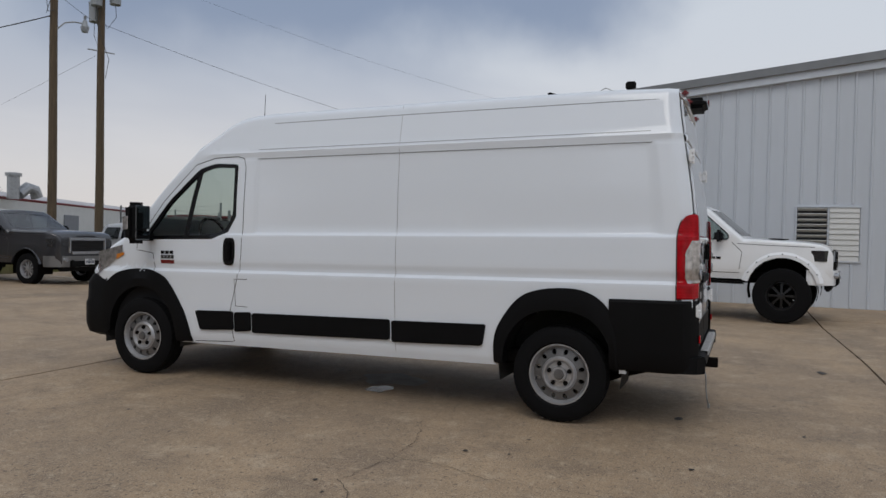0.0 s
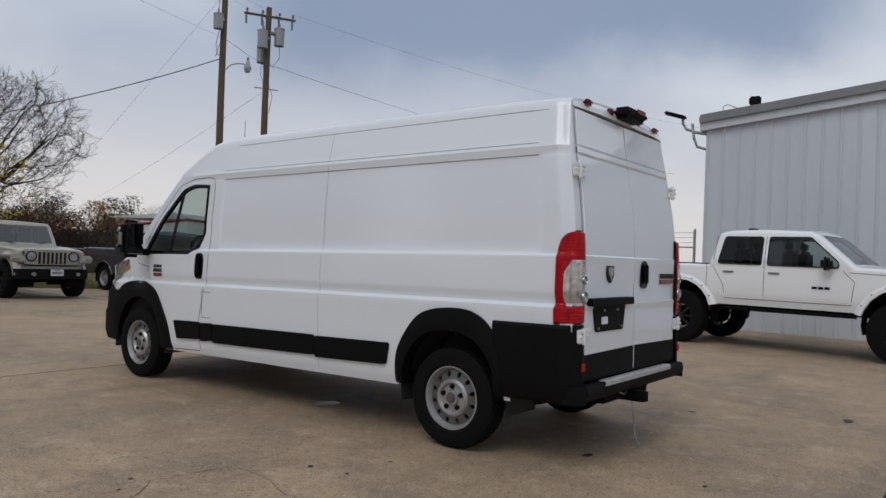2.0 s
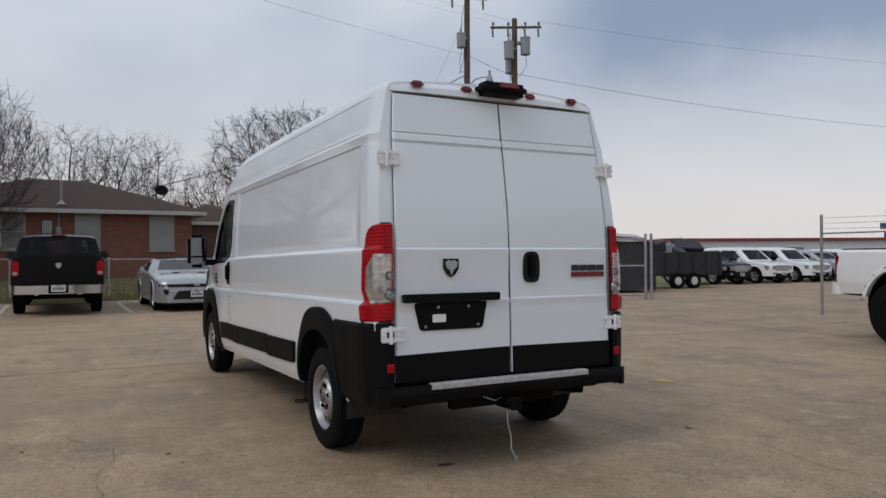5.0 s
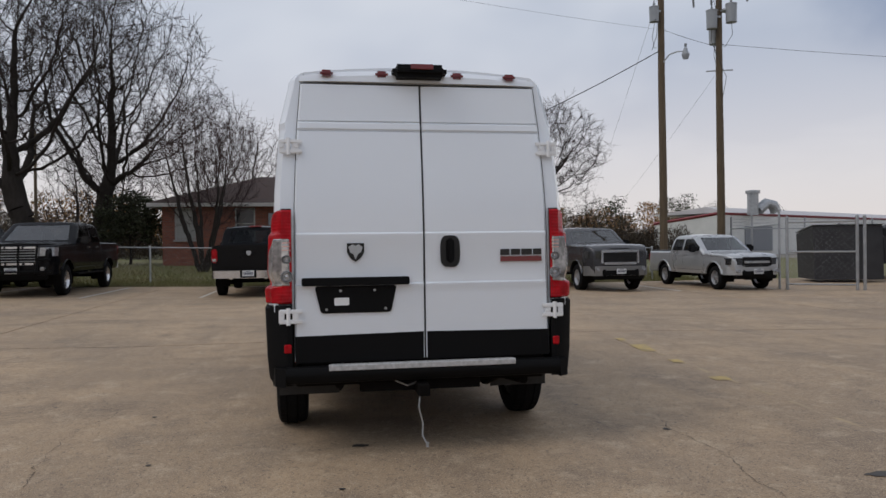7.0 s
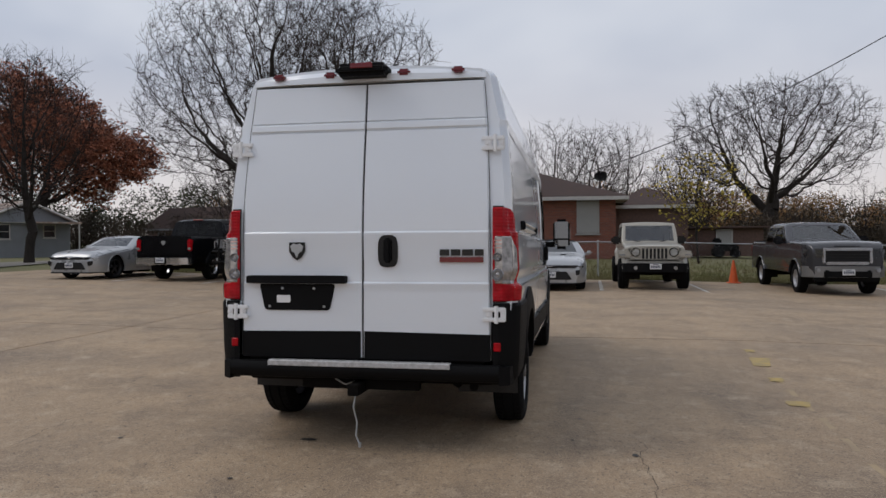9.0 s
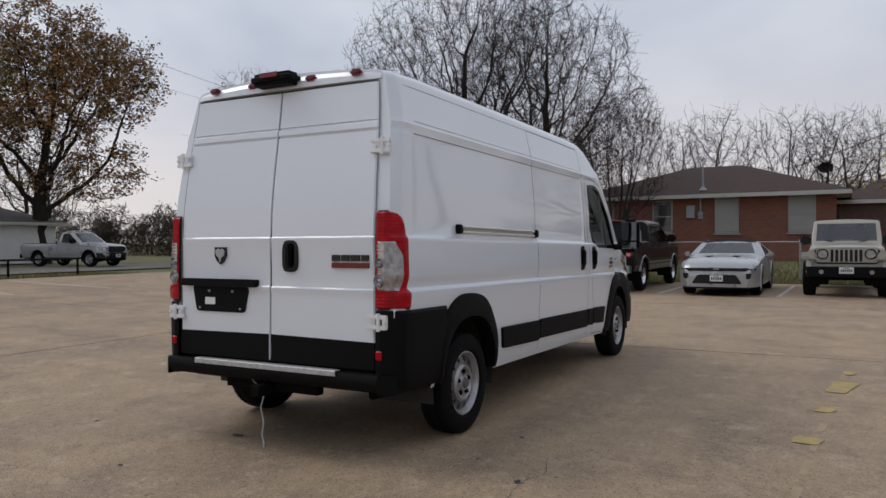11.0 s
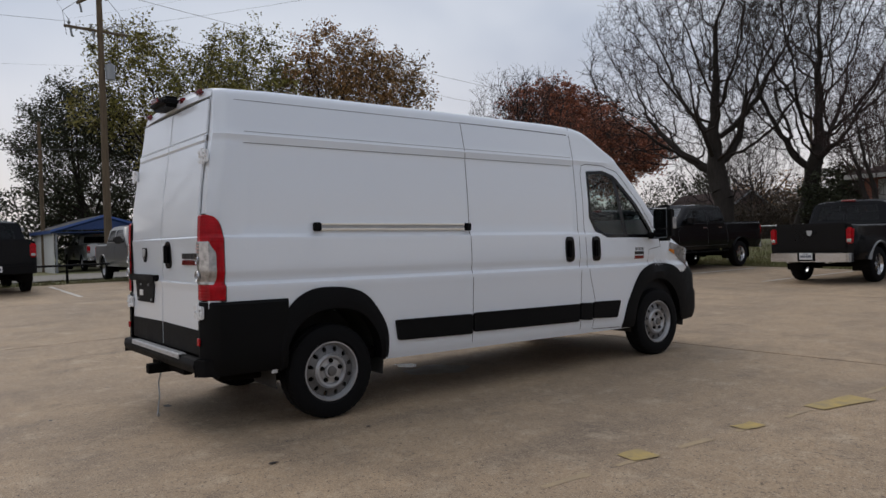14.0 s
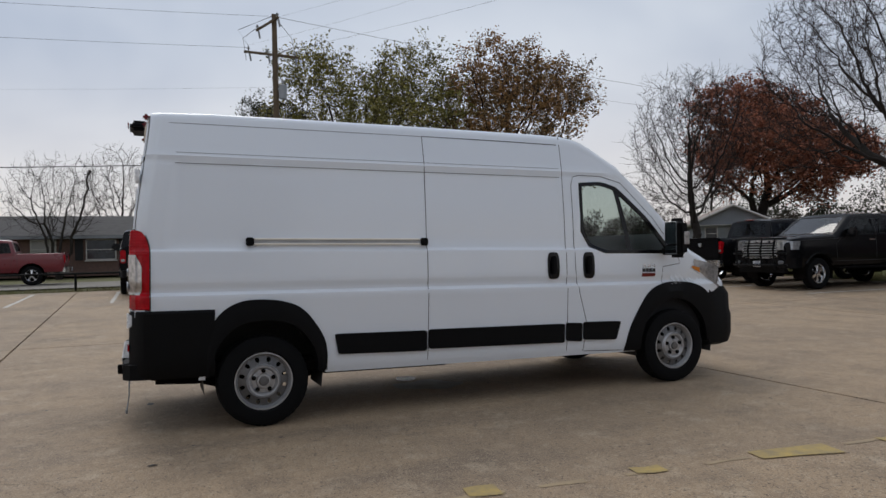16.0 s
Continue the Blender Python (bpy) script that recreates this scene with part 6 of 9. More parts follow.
def coupe_spec(paint, soft):
    s = dict(wb=2.81, ro=0.98, fo=0.98, W=0.945, sill=0.22, belt=0.93, roof=1.35, R=0.345, paint=paint, cab=(0.02, 2.08), rcab=0.10, rxcab=0.2, rbody=0.12, rxbody=0.24, tumble=0.27, nose=0.22, tail=0.12, gap=0.045, flare=0.015, tw=0.26,
             rim=M_DARKRIM if not soft else M_STEEL, rim_style="five", rim_r=0.255)
    s["top"] = [(-0.98, 0.90), (-0.9, 0.95), (-0.3, 0.99), (0.0, 1.0), (0.35, 1.18), (0.75, 1.31), (1.15, 1.345), (1.45, 1.31), (2.08, 0.985), (2.4, 0.945), (3.0, 0.905), (3.4, 0.855), (3.6, 0.81), (3.71, 0.76), (3.77, 0.69), (3.79, 0.61)]
    s["windows"] = [rounded([(0.42, 0.985), (0.62, 1.17), (1.0, 1.235), (1.38, 1.21), (1.88, 0.98)], 0.03, 2)]
    s["screen"] = (1.42, 2.12, 1.02, 1.29, 0.70, 0.56)
    s["seats"] = ()
    s["gaps"] = [[(0.62, 0.95), (0.55, 0.6), (0.62, 0.32), (1.9, 0.32), (1.95, 0.9)], [(2.1, 0.93), (3.2, 0.80), (3.6, 0.70)]]
    s["handles"] = [(0.80, 0.80)]
    s["mirror"], s["mirror_size"] = (1.72, 1.0, paint), (0.20, 0.12)
    s["extras"] = [coupe_face(soft, soft)]
    if soft:
        def hood_top(car, s2, half, front):
            bm, rows = bmesh.new(), []
            for y in spans((0.02, 1.46, 10)):
                t = curve_at(s2["top"], y)
                xe = half(y, t - 0.1) - 0.19
                rows.append([(-xe - 0.17, y, t - 0.055), (-xe - 0.06, y, t + 0.002), (-xe, y, t + 0.014), (0, y, t + 0.046), (xe, y, t + 0.014), (xe + 0.06, y, t + 0.002), (xe + 0.17, y, t - 0.055)])
            part("soft_top", ribbon(bm, rows), M_SOFTTOP, car, "raised black fabric soft top", smooth=True)
        s["extras"] = s["extras"] + [hood_top]
    return s


vehicle("sports_car", pose(0.64, 18.03, gz(0.6, 15), 0, 0, 180), "silver convertible sports car with a black soft top, front out", "car", coupe_spec(M_SILVER, True))
vehicle("sports_car", pose(-13.9, 18.7, gz(-14, 15), 0, 0, 176), "silver sports coupe with dark wheels, front out", "car", coupe_spec(M_SILVER, False))


# far row of vehicles across the fence
def wagon_spec(paint, h=1.85):
    s = dict(wb=2.9, ro=1.0, fo=0.9, W=0.98, sill=0.42, belt=1.12, roof=h, R=0.39, paint=paint, cab=(-0.98, 2.5), rim_style="five", flare=0.02, tumble=0.16)
    s["top"] = [(-1.0, h - 0.35), (-0.85, h - 0.06), (-0.3, h), (1.2, h), (1.75, h - 0.05), (2.5, 1.16), (3.4, 1.06), (3.7, 0.98), (3.8, 0.85)]
    s["windows"] = [rounded([(-0.75, 1.17), (-0.6, h - 0.16), (0.62, h - 0.15), (0.62, 1.17)], 0.05, 2), rounded([(0.72, 1.17), (0.72, h - 0.15), (1.62, h - 0.17), (2.2, 1.17)], 0.05, 2)]
    s["screen"] = (1.72, 2.55, 1.22, h - 0.13, 0.76, 0.66)
    s["screen_tint"] = M_TINT
    s["mirror"] = (2.1, 1.2, paint)
    s["extras"] = [nose(0.80, 0.24, 0.95, M_BRIGHT, paint, M_LAMP, 2, bump_top=0.66)]
    return s

# ---- metal building ----
M_METAL = mat("pale_metal_siding", (0.55, 0.585, 0.63), 0.45, vary=0.06, scale=0.8, stretch=(1, 1, 0.2), metal=0.1)
M_TRIM = mat("grey_metal_trim", (0.20, 0.21, 0.22), 0.5, vary=0.12, scale=3)
M_WHSIDE = mat("white_siding", (0.62, 0.62, 0.60), 0.6, vary=0.08, scale=1.0)
M_REDTRIM = mat("red_metal_trim", (0.22, 0.03, 0.035), 0.5, vary=0.15)
M_ROOFW = mat("pale_metal_roof", (0.50, 0.48, 0.48), 0.5, vary=0.12, scale=0.7)
M_SHINGLE = mat("brown_shingles", (0.060, 0.034, 0.027), 0.9, vary=0.3, scale=2.5, bump=0.5, bscale=18)
M_SHINGLEG = mat("grey_shingles", (0.085, 0.08, 0.078), 0.9, vary=0.3, scale=2.5, bump=0.5, bscale=18)
M_RUSTY = mat("weathered_tin_roof", (0.36, 0.33, 0.30), 0.6, vary=0.3, scale=2.2, second=(0.24, 0.13, 0.08))
M_FASCIA = mat("white_fascia", (0.47, 0.45, 0.42), 0.6, vary=0.1)
M_GREYWALL = mat("grey_board_siding", (0.21, 0.22, 0.24), 0.7, vary=0.1, scale=1.5)
M_BROWNWALL = mat("brown_brick_far", (0.12, 0.07, 0.055), 0.8, vary=0.3, scale=7, bump=0.4)
M_BLIND = mat("window_blind", (0.33, 0.32, 0.30), 0.6, vary=0.08, scale=1)
M_DARKPANE = mat("dark_window_pane", (0.03, 0.032, 0.035), 0.1, vary=0.4, scale=2, coat=0.6)
M_POLE = mat("weathered_pole_wood", (0.125, 0.09, 0.055), 0.85, vary=0.35, scale=3, stretch=(6, 6, 0.6), bump=0.5, bscale=20)
M_XFMR = mat("grey_transformer_paint", (0.30, 0.32, 0.34), 0.5, vary=0.1)
M_WIRE = mat("weathered_cable", (0.05, 0.05, 0.053), 0.7)
M_TARP = mat("dark_tarp", (0.025, 0.024, 0.026), 0.6, vary=0.4, scale=3, bump=0.4, bscale=8)
M_ORANGE = mat("orange_cone_plastic", (0.62, 0.10, 0.02), 0.5, vary=0.12)
M_BLUE = mat("blue_bin_plastic", (0.02, 0.06, 0.20), 0.5, vary=0.12)
M_DIRT = mat("oily_stain", (0.045, 0.036, 0.03), 0.6, vary=0.3, scale=15)
M_CRACK = mat("crack_shadow", (0.085, 0.065, 0.048), 0.9)


def brick():
    m = mat("red_brick", (0.20, 0.072, 0.047), 0.85, vary=0.25, scale=2, bump=0.0)
    nt = m.node_tree
    N, L = nt.nodes.new, nt.links.new
    b = nt.nodes["Principled BSDF"]
    geo, mp, br = N("ShaderNodeNewGeometry"), N("ShaderNodeMapping"), N("ShaderNodeTexBrick")
    mp.inputs["Rotation"].default_value = (radians(-90), 0, 0)
    L(geo.outputs["Position"], mp.inputs[0]), L(mp.outputs[0], br.inputs["Vector"])
    br.inputs["Scale"].default_value, br.inputs["Mortar Size"].default_value = 1.0, 0.008
    br.inputs["Brick Width"].default_value, br.inputs["Row Height"].default_value = 0.215, 0.075
    br.inputs["Color1"].default_value, br.inputs["Color2"].default_value, br.inputs["Mortar"].default_value = (0.27, 0.085, 0.05, 1), (0.19, 0.065, 0.045, 1), (0.16, 0.12, 0.10, 1)
    L(br.outputs["Color"], b.inputs["Base Color"])
    bp = N("ShaderNodeBump")
    bp.inputs["Strength"].default_value, bp.inputs["Distance"].default_value, bp.invert = 0.6, 0.01, True
    L(br.outputs["Fac"], bp.inputs["Height"]), L(bp.outputs[0], b.inputs["Normal"])
    return m


M_BRICK = brick()


def metal_building():
    X, Y0, Y1, zb = 13.4, 2.75, -27.0, -0.13

    def eave(y):
        return 4.78 + 0.105 * (2.75 - y) if y > -12 else 4.78 + 0.105 * 14.75 - 0.105 * (-12 - y)

    b = thing("metal_building", pose(0, 0, 0), "pale grey ribbed metal workshop with a dark eave trim", "building")
    bm = bmesh.new()
    prism(bm, [(Y0, zb), (Y0, eave(Y0)), (-12, eave(-12)), (Y1, eave(Y1)), (Y1, zb)], "x", X, 38.0)
    part("wall", bm, M_METAL, b)
    rib = bmesh.new()
    prism(rib, [(-0.035, 0.0), (-0.018, -0.03), (0.018, -0.03), (0.035, 0.0)], "z", 0.0, 1.0)
    me = None
    for k in range(78):
        y = Y0 - 0.06 - 0.37 * k
        if -3.85 < y < -2.35:
            segs = ((zb + 0.02, 0.93), (2.36, eave(y)))
        else:
            segs = ((zb + 0.02, eave(y)),)
        for za, zt in segs:
            if me is None:
                tmp = part("rib", rib, M_METAL, b)
                tmp.rotation_euler = (0, 0, radians(-90))
                me = tmp.data
                o = tmp
            else:
                o = new("rib", me)
                o.parent = b
                o.rotation_euler = (0, 0, radians(-90))
            o.location, o.scale = (X, y, za), (1, 1, zt - za)
    for k in range(60):
        o = new("rib", me)
        o.parent, o.location, o.scale, o.rotation_euler = b, (X + 0.25 + 0.4 * k, Y0, zb + 0.02), (1, 1, eave(Y0) - zb), (0, 0, radians(180))
    for z0_, z1_, out, nm in ((0.0, 0.20, 0.14, "eave_trim"), (0.19, 0.34, 0.22, "gutter"), (0.33, 0.40, 0.16, "roof_edge")):
        bm = bmesh.new()
        for ya, yb in ((Y0 + 0.12, -12.0), (-12.0, Y1)):
            q = [bm.verts.new(p) for p in ((X - out, ya, eave(ya) + z0_), (X - out, yb, eave(yb) + z0_), (X - out, yb, eave(yb) + z1_), (X - out, ya, eave(ya) + z1_),
                                           (X + 0.3, ya, eave(ya) + z0_), (X + 0.3, yb, eave(yb) + z0_), (X + 0.3, yb, eave(yb) + z1_), (X + 0.3, ya, eave(ya) + z1_))]
            for f in ((0, 1, 2, 3), (7, 6, 5, 4), (0, 3, 7, 4), (1, 5, 6, 2), (3, 2, 6, 7), (0, 4, 5, 1)):
                bm.faces.new([q[i] for i in f])
        part(nm, bm, M_TRIM if nm != "eave_trim" else M_METAL, b)
    bm = bmesh.new()
    q = [bm.verts.new(p) for p in ((X, Y0 + 0.1, eave(Y0) + 0.38), (38, Y0 + 0.1, eave(Y0) + 0.38), (38, -12, eave(-12) + 0.38), (X, -12, eave(-12) + 0.38), (38, Y1, eave(Y1) + 0.38), (X, Y1, eave(Y1) + 0.38))]
    bm.faces.new(q[:4]), bm.faces.new((q[3], q[2], q[4], q[5]))
    part("roof", bm, M_ROOFW, b)
    # louvred vent: one half open, one half shut
    bm = bmesh.new()
    for c, sz in (((X - 0.02, -3.09, 2.285), (0.07, 1.40, 0.04)), ((X - 0.02, -3.09, 0.985), (0.07, 1.40, 0.04)), ((X - 0.02, -2.40, 1.635), (0.07, 0.035, 1.3)), ((X - 0.02, -3.09, 1.635), (0.07, 0.035, 1.3)), ((X - 0.02, -3.78, 1.635), (0.07, 0.035, 1.3))):
        box(bm, c, sz, 0.005)
    lv = part("louvre_vent", bm, M_METAL, b, "square wall louvre, half of it open")
    bm = bmesh.new()
    box(bm, (X - 0.005, -2.74, 1.635), (0.012, 0.66, 1.28))
    part("vent_backing", bm, M_GRILLE, lv)
    for k in range(10):
        for yc, tilt in ((-2.745, 62), (-3.435, 12)):
            bm = bmesh.new()
            box(bm, (0, 0, 0), (0.012, 0.63, 0.125))
            bm.transform(Matrix.Translation((X - 0.035, yc, 1.06 + 0.128 * k)) @ Matrix.Rotation(radians(tilt if tilt < 45 else -55), 4, "Y"))
            part("slat", bm, M_WHSIDE, lv)
    # parapet flood lamp and corner gooseneck lamp
    f = thing("flood_lamp", pose(0, 0, 0), "dark flood lamp on the metal building's roof edge", "lamp")
    bm = bmesh.new()
    box(bm, (X - 0.05, 1.6, 5.42), (0.16, 0.26, 0.20), 0.03, 2)
    cyl(bm, (X, 1.6, 5.2), (X, 1.6, 5.36), 0.03, seg=8)
    part("housing", bm, M_PLASTIC, f)
    bm = bmesh.new()
    tube(bm, [(X + 0.1, 2.35, 5.15), (X + 0.05, 2.38, 5.36), (X, 2.25, 5.40), (X, 2.0, 5.28)], 0.012, 6)
    part("cable", bm, M_ZINC, f)
    g = thing("wall_lamp", pose(0, 0, 0), "area lamp on a bent pipe at the building's corner", "lamp")
    bm = bmesh.new()
    tube(bm, [(X + 0.15, 2.76, 4.33), (X + 0.02, 2.98, 4.40), (X - 0.02, 3.05, 4.62), (X - 0.03, 3.08, 4.85), (X - 0.03, 3.10, 4.98)], 0.035, 8)
    tube(bm, [(X + 0.15, 2.76, 4.72), (X - 0.02, 3.02, 4.76), (X - 0.03, 3.25, 4.86), (X - 0.05, 3.33, 5.0), (X - 0.05, 3.34, 5.12)], 0.04, 8)
    part("pipe_arm", bm, M_ZINC, g, smooth=True)
    bm = bmesh.new()
    box(bm, (0, 0, 0), (0.26, 0.55, 0.09), 0.03, 2)
    bm.transform(Matrix.Translation((X - 0.08, 3.52, 5.22)) @ Matrix.Rotation(radians(18), 4, "X"))
    part("lamp_head", bm, M_PLASTIC, g)


metal_building()


# ---- gates and fences ----
def pipe_post(parent, x, y, h, r=0.035, mat_=None, z=None):
    z = lies(x, y) if z is None else z
    bm = bmesh.new()
    cyl(bm, (x, y, z - 0.05), (x, y, z + h), r, seg=10)
    cyl(bm, (x, y, z + h), (x, y, z + h + 0.03), r * 1.15, r * 0.6, 10)
    part("post", bm, mat_ or M_ZINC, parent, smooth=True)


def mesh_panel(parent, a, b, z0, z1, step=0.16):
    """Chain link: wires crossed on the slant."""
    a, b = Vector(a), Vector(b)
    n = int((b - a).length / step)
    h, verts, faces = z1 - z0, [], []
    d = (b - a).normalized()
    k = int(h / step)
    for i in range(-k, n):
        for s in (1, -1):
            p = a + d * (i * step if s > 0 else (i + k) * step)
            q = p + d * (k * step * s)
            t0, t1 = 0.0, 1.0
            L = (b - a).length
            u0, u1 = (p - a).dot(d), (q - a).dot(d)
            if max(u0, u1) < 0 or min(u0, u1) > L:
                continue
            if u0 != u1:
                ts = sorted(((0 - u0) / (u1 - u0), (L - u0) / (u1 - u0)))
                t0, t1 = max(0, ts[0]), min(1, ts[1])
            if t1 <= t0:
                continue
            p0, p1 = p + (q - p) * t0, p + (q - p) * t1
            j = len(verts)
            w = 0.0012
            for pp, zz in ((p0, z0 + h * t0), (p1, z0 + h * t1)):
                verts += [(pp.x, pp.y, zz - w), (pp.x, pp.y, zz + w)]
            faces.append((j, j + 1, j + 3, j + 2))
    me = bpy.data.meshes.new("chain_link")
    me.from_pydata(verts, [], faces)
    me.materials.append(M_ZINC)
    o = new("chain_link", me)
    o.parent = parent
    return tagged(o, kind="stuff")


def chain_fence(name, pts, h, label, barbs=0, posts=2.9):
    f = thing(name, pose(0, 0, 0), label, "fence")
    for (x0, y0), (x1, y1) in zip(pts, pts[1:]):
        n = max(1, round(math.hypot(x1 - x0, y1 - y0) / posts))
        for i in range(n):
            x, y = x0 + (x1 - x0) * i / n, y0 + (y1 - y0) * i / n
            xn, yn = x0 + (x1 - x0) * (i + 1) / n, y0 + (y1 - y0) * (i + 1) / n
            z, zn = lies(x, y), lies(xn, yn)
            pipe_post(f, x, y, h + 0.04 + (0.4 if barbs else 0))
            bm = bmesh.new()
            tube(bm, [(x, y, z + h), (xn, yn, zn + h)], 0.022, 6)
            part("top_rail", bm, M_ZINC, f)
            mesh_panel(f, (x, y, 0), (xn, yn, 0), (z + zn) / 2 + 0.05, (z + zn) / 2 + h)
            for b in range(barbs):
                bm = bmesh.new()
                zz = h + 0.12 + 0.13 * b
                tube(bm, [(x, y, z + zz), ((x + xn) / 2, (y + yn) / 2, (z + zn) / 2 + zz - 0.03), (xn, yn, zn + zz)], 0.005, 4)
                part("barbed_wire", bm, M_ZINC, f)
        pipe_post(f, x1, y1, h + 0.04 + (0.4 if barbs else 0))
    return f


chain_fence("chain_link_fence", [(-9.5, 22.6), (7.9, 22.2), (12.4, 21.6)], 1.22, "low galvanized chain link fence along the lawn")
chain_fence("chain_link_fence", [(13.1, 14.5), (15.7, 21.4), (27.0, 23.5)], 1.95, "tall chain link yard fence with barbed wire", 3, 3.6)
chain_fence("chain_link_fence", [(14.0, 6.45), (13.55, 3.0)], 1.98, "short chain link gate by the metal building", 3, 4.0)
gate = thing("sliding_gate", pose(0, 0, 0), "galvanized sliding yard gate standing open", "gate")
for (x, y) in ((13.15, 14.2), (14.65, 13.15), (14.85, 13.1)):
    pipe_post(gate, x, y, 2.15, 0.045)
for z in (0.14, 1.10, 1.98):
    bm = bmesh.new()
    tube(bm, [(13.15, 14.2, z - 0.1), (14.65, 13.15, z - 0.1)], 0.026, 6)
    part("gate_rail", bm, M_ZINC, gate)
mesh_panel(gate, (13.15, 14.2, 0), (14.65, 13.15, 0), 0.0, 1.85)

# black pipe rail on the west edge
rail = thing("pipe_rail", pose(0, 0, 0), "low black steel pipe rail along the street edge", "rail")
for k in range(10):
    y = -10.2 + 2.48 * k
    pipe_post(rail, -20.5, y, 0.56, 0.04, M_PLASTIC)
    if k < 9:
        bm = bmesh.new()
        tube(bm, [(-20.5, y, lies(-20.5, y) + 0.56), (-20.5, y + 2.48, lies(-20.5, y + 2.48) + 0.56)], 0.035, 8)
        part("rail_bar", bm, M_PLASTIC, rail)
bol = thing("bollard", pose(-20.2, 7.6, lies(-20, 7.6)), "black steel bollard at the lot's edge", "bollard")
bm = bmesh.new()
lathe(bm, [(-0.05, 0.07), (0.85, 0.07), (0.9, 0.055), (0.92, 0.001)], "Z", 14)
part("post", bm, M_PLASTIC, bol, smooth=True)


# ---- utility poles and wires ----
def pole(name, x, y, h, r, label):
    p = thing(name, pose(x, y, 0), label, "utility pole")
    z = lies(x, y) - 0.1
    bm = bmesh.new()
    tube(bm, [(0, 0, z), (0.01, 0, h * 0.3), (-0.015, 0.01, h * 0.65), (0, 0, h)], [r, r * 0.92, r * 0.82, r * 0.7], 14)
    part("pole_shaft", bm, M_POLE, p, smooth=True)
    return p


def can(p, x, y, z, r=0.2, h=0.62):
    bm = bmesh.new()
    lathe(bm, [(z - h / 2, 0.001), (z - h / 2, r * 0.95), (z + h / 2 - 0.04, r), (z + h / 2 - 0.04, r * 1.06), (z + h / 2, r * 1.06), (z + h / 2 + 0.03, r * 0.7), (z + h / 2 + 0.05, 0.001)], "Z", 18, (x, y, 0))
    t = part("transformer", bm, M_XFMR, p, "grey pole transformer can", smooth=True)
    bm = bmesh.new()
    lathe(bm, [(z + h / 2, 0.05), (z + h / 2 + 0.06, 0.055), (z + h / 2 + 0.08, 0.03), (z + h / 2 + 0.12, 0.05), (z + h / 2 + 0.15, 0.03), (z + h / 2 + 0.2, 0.03), (z + h / 2 + 0.25, 0.001)], "Z", 10, (x, y, 0))
    part("bushing", bm, M_TRIM, t)
    bm = bmesh.new()
    box(bm, (x * 0.5, y * 0.5, z + 0.15), (max(abs(x), 0.08), max(abs(y), 0.08), 0.08))
    part("bracket", bm, M_ZINC, p)


def arm(p, a, b, w=0.1, ins=()):
    a, b = Vector(a), Vector(b)
    bm = bmesh.new()
    m = Matrix.Translation((a + b) / 2) @ (b - a).to_track_quat("X", "Z").to_matrix().to_4x4()
    box(bm, (0, 0, 0), ((b - a).length, w * 0.8, w), 0.012, m=m)
    part("crossarm", bm, M_POLE if w > 0.06 else M_ZINC, p)
    for f in ins:
        c = a + (b - a) * f
        bm = bmesh.new()
        lathe(bm, [(0.03, 0.025), (0.12, 0.03), (0.14, 0.07), (0.17, 0.07), (0.19, 0.04), (0.22, 0.055), (0.25, 0.02)], "Z", 10, c)
        part("insulator", bm, M_TRIM, p)
        bm = bmesh.new()
        cyl(bm, c + Vector((0, 0.05, -0.06)), c + Vector((0.05, 0.1, -0.42)), 0.045, seg=8)
        part("cutout_fuse", bm, M_TRIM, p)


def strand(p, pts, r=0.012, nm="jumper_wire"):
    bm = bmesh.new()
    tube(bm, pts, r, 5)
    part(nm, bm, M_WIRE, p)


pa = pole("utility_pole", 13.15, 22.1, 12.6, 0.165, "weathered wooden utility pole with a street lamp")
can(pa, -0.36, -0.1, 10.45, 0.19, 0.6)
arm(pa, (-0.9, 0, 12.25), (0.7, -0.5, 12.25), 0.1, (0.1, 0.9))
strand(pa, [(-0.36, -0.1, 10.8), (-0.25, 0, 11.6), (-0.1, 0, 12.2)]), strand(pa, [(-0.4, -0.3, 10.2), (-0.5, -0.2, 9.5), (-0.35, -0.1, 9.1), (-0.1, -0.1, 9.2)]), strand(pa, [(-0.3, -0.25, 10.2), (-0.3, -0.2, 9.6), (-0.5, -0.2, 9.0)])
bm = bmesh.new()
tube(bm, [(0, -0.15, 8.55), (0.15, -0.35, 8.8), (0.35, -0.6, 8.86), (0.52, -0.78, 8.84)], 0.025, 8)
part("lamp_arm", bm, M_ZINC, pa)
bm = bmesh.new()
lathe(bm, [(8.50, 0.001), (8.52, 0.10), (8.66, 0.15), (8.72, 0.15), (8.80, 0.10), (8.95, 0.07), (8.98, 0.001)], "Z", 14, (0.58, -0.85, 0))
part("lamp_head", bm, M_XFMR, pa, "grey barn style street lamp head", smooth=True)
bm = bmesh.new()
cyl(bm, (0.58, -0.85, 9.0), (0.58, -0.85, 9.12), 0.05, seg=10)
part("photocell", bm, M_TRIM, pa)
pb = pole("utility_pole", 16.35, 23.25, 12.25, 0.175, "wooden utility pole with three transformer cans")
for x, y, z in ((-0.42, -0.15, 10.7), (0.36, -0.34, 10.95), (-0.02, 0.36, 10.2)):
    can(pb, x, y, z, 0.23, 0.78)
    strand(pb, [(x, y, z + 0.6), (x * 0.6, y * 0.6, z + 1.0), (x * 1.4, y, 11.75)])
    strand(pb, [(x, y, z - 0.3), (x * 1.1, y * 1.1, z - 0.9), (x * 0.4, y * 0.5, z - 1.4), (0, 0, z - 1.0)])
arm(pb, (-1.15, 0.25, 11.75), (1.25, -0.35, 11.95), 0.1, (0.05, 0.35, 0.68, 0.95))
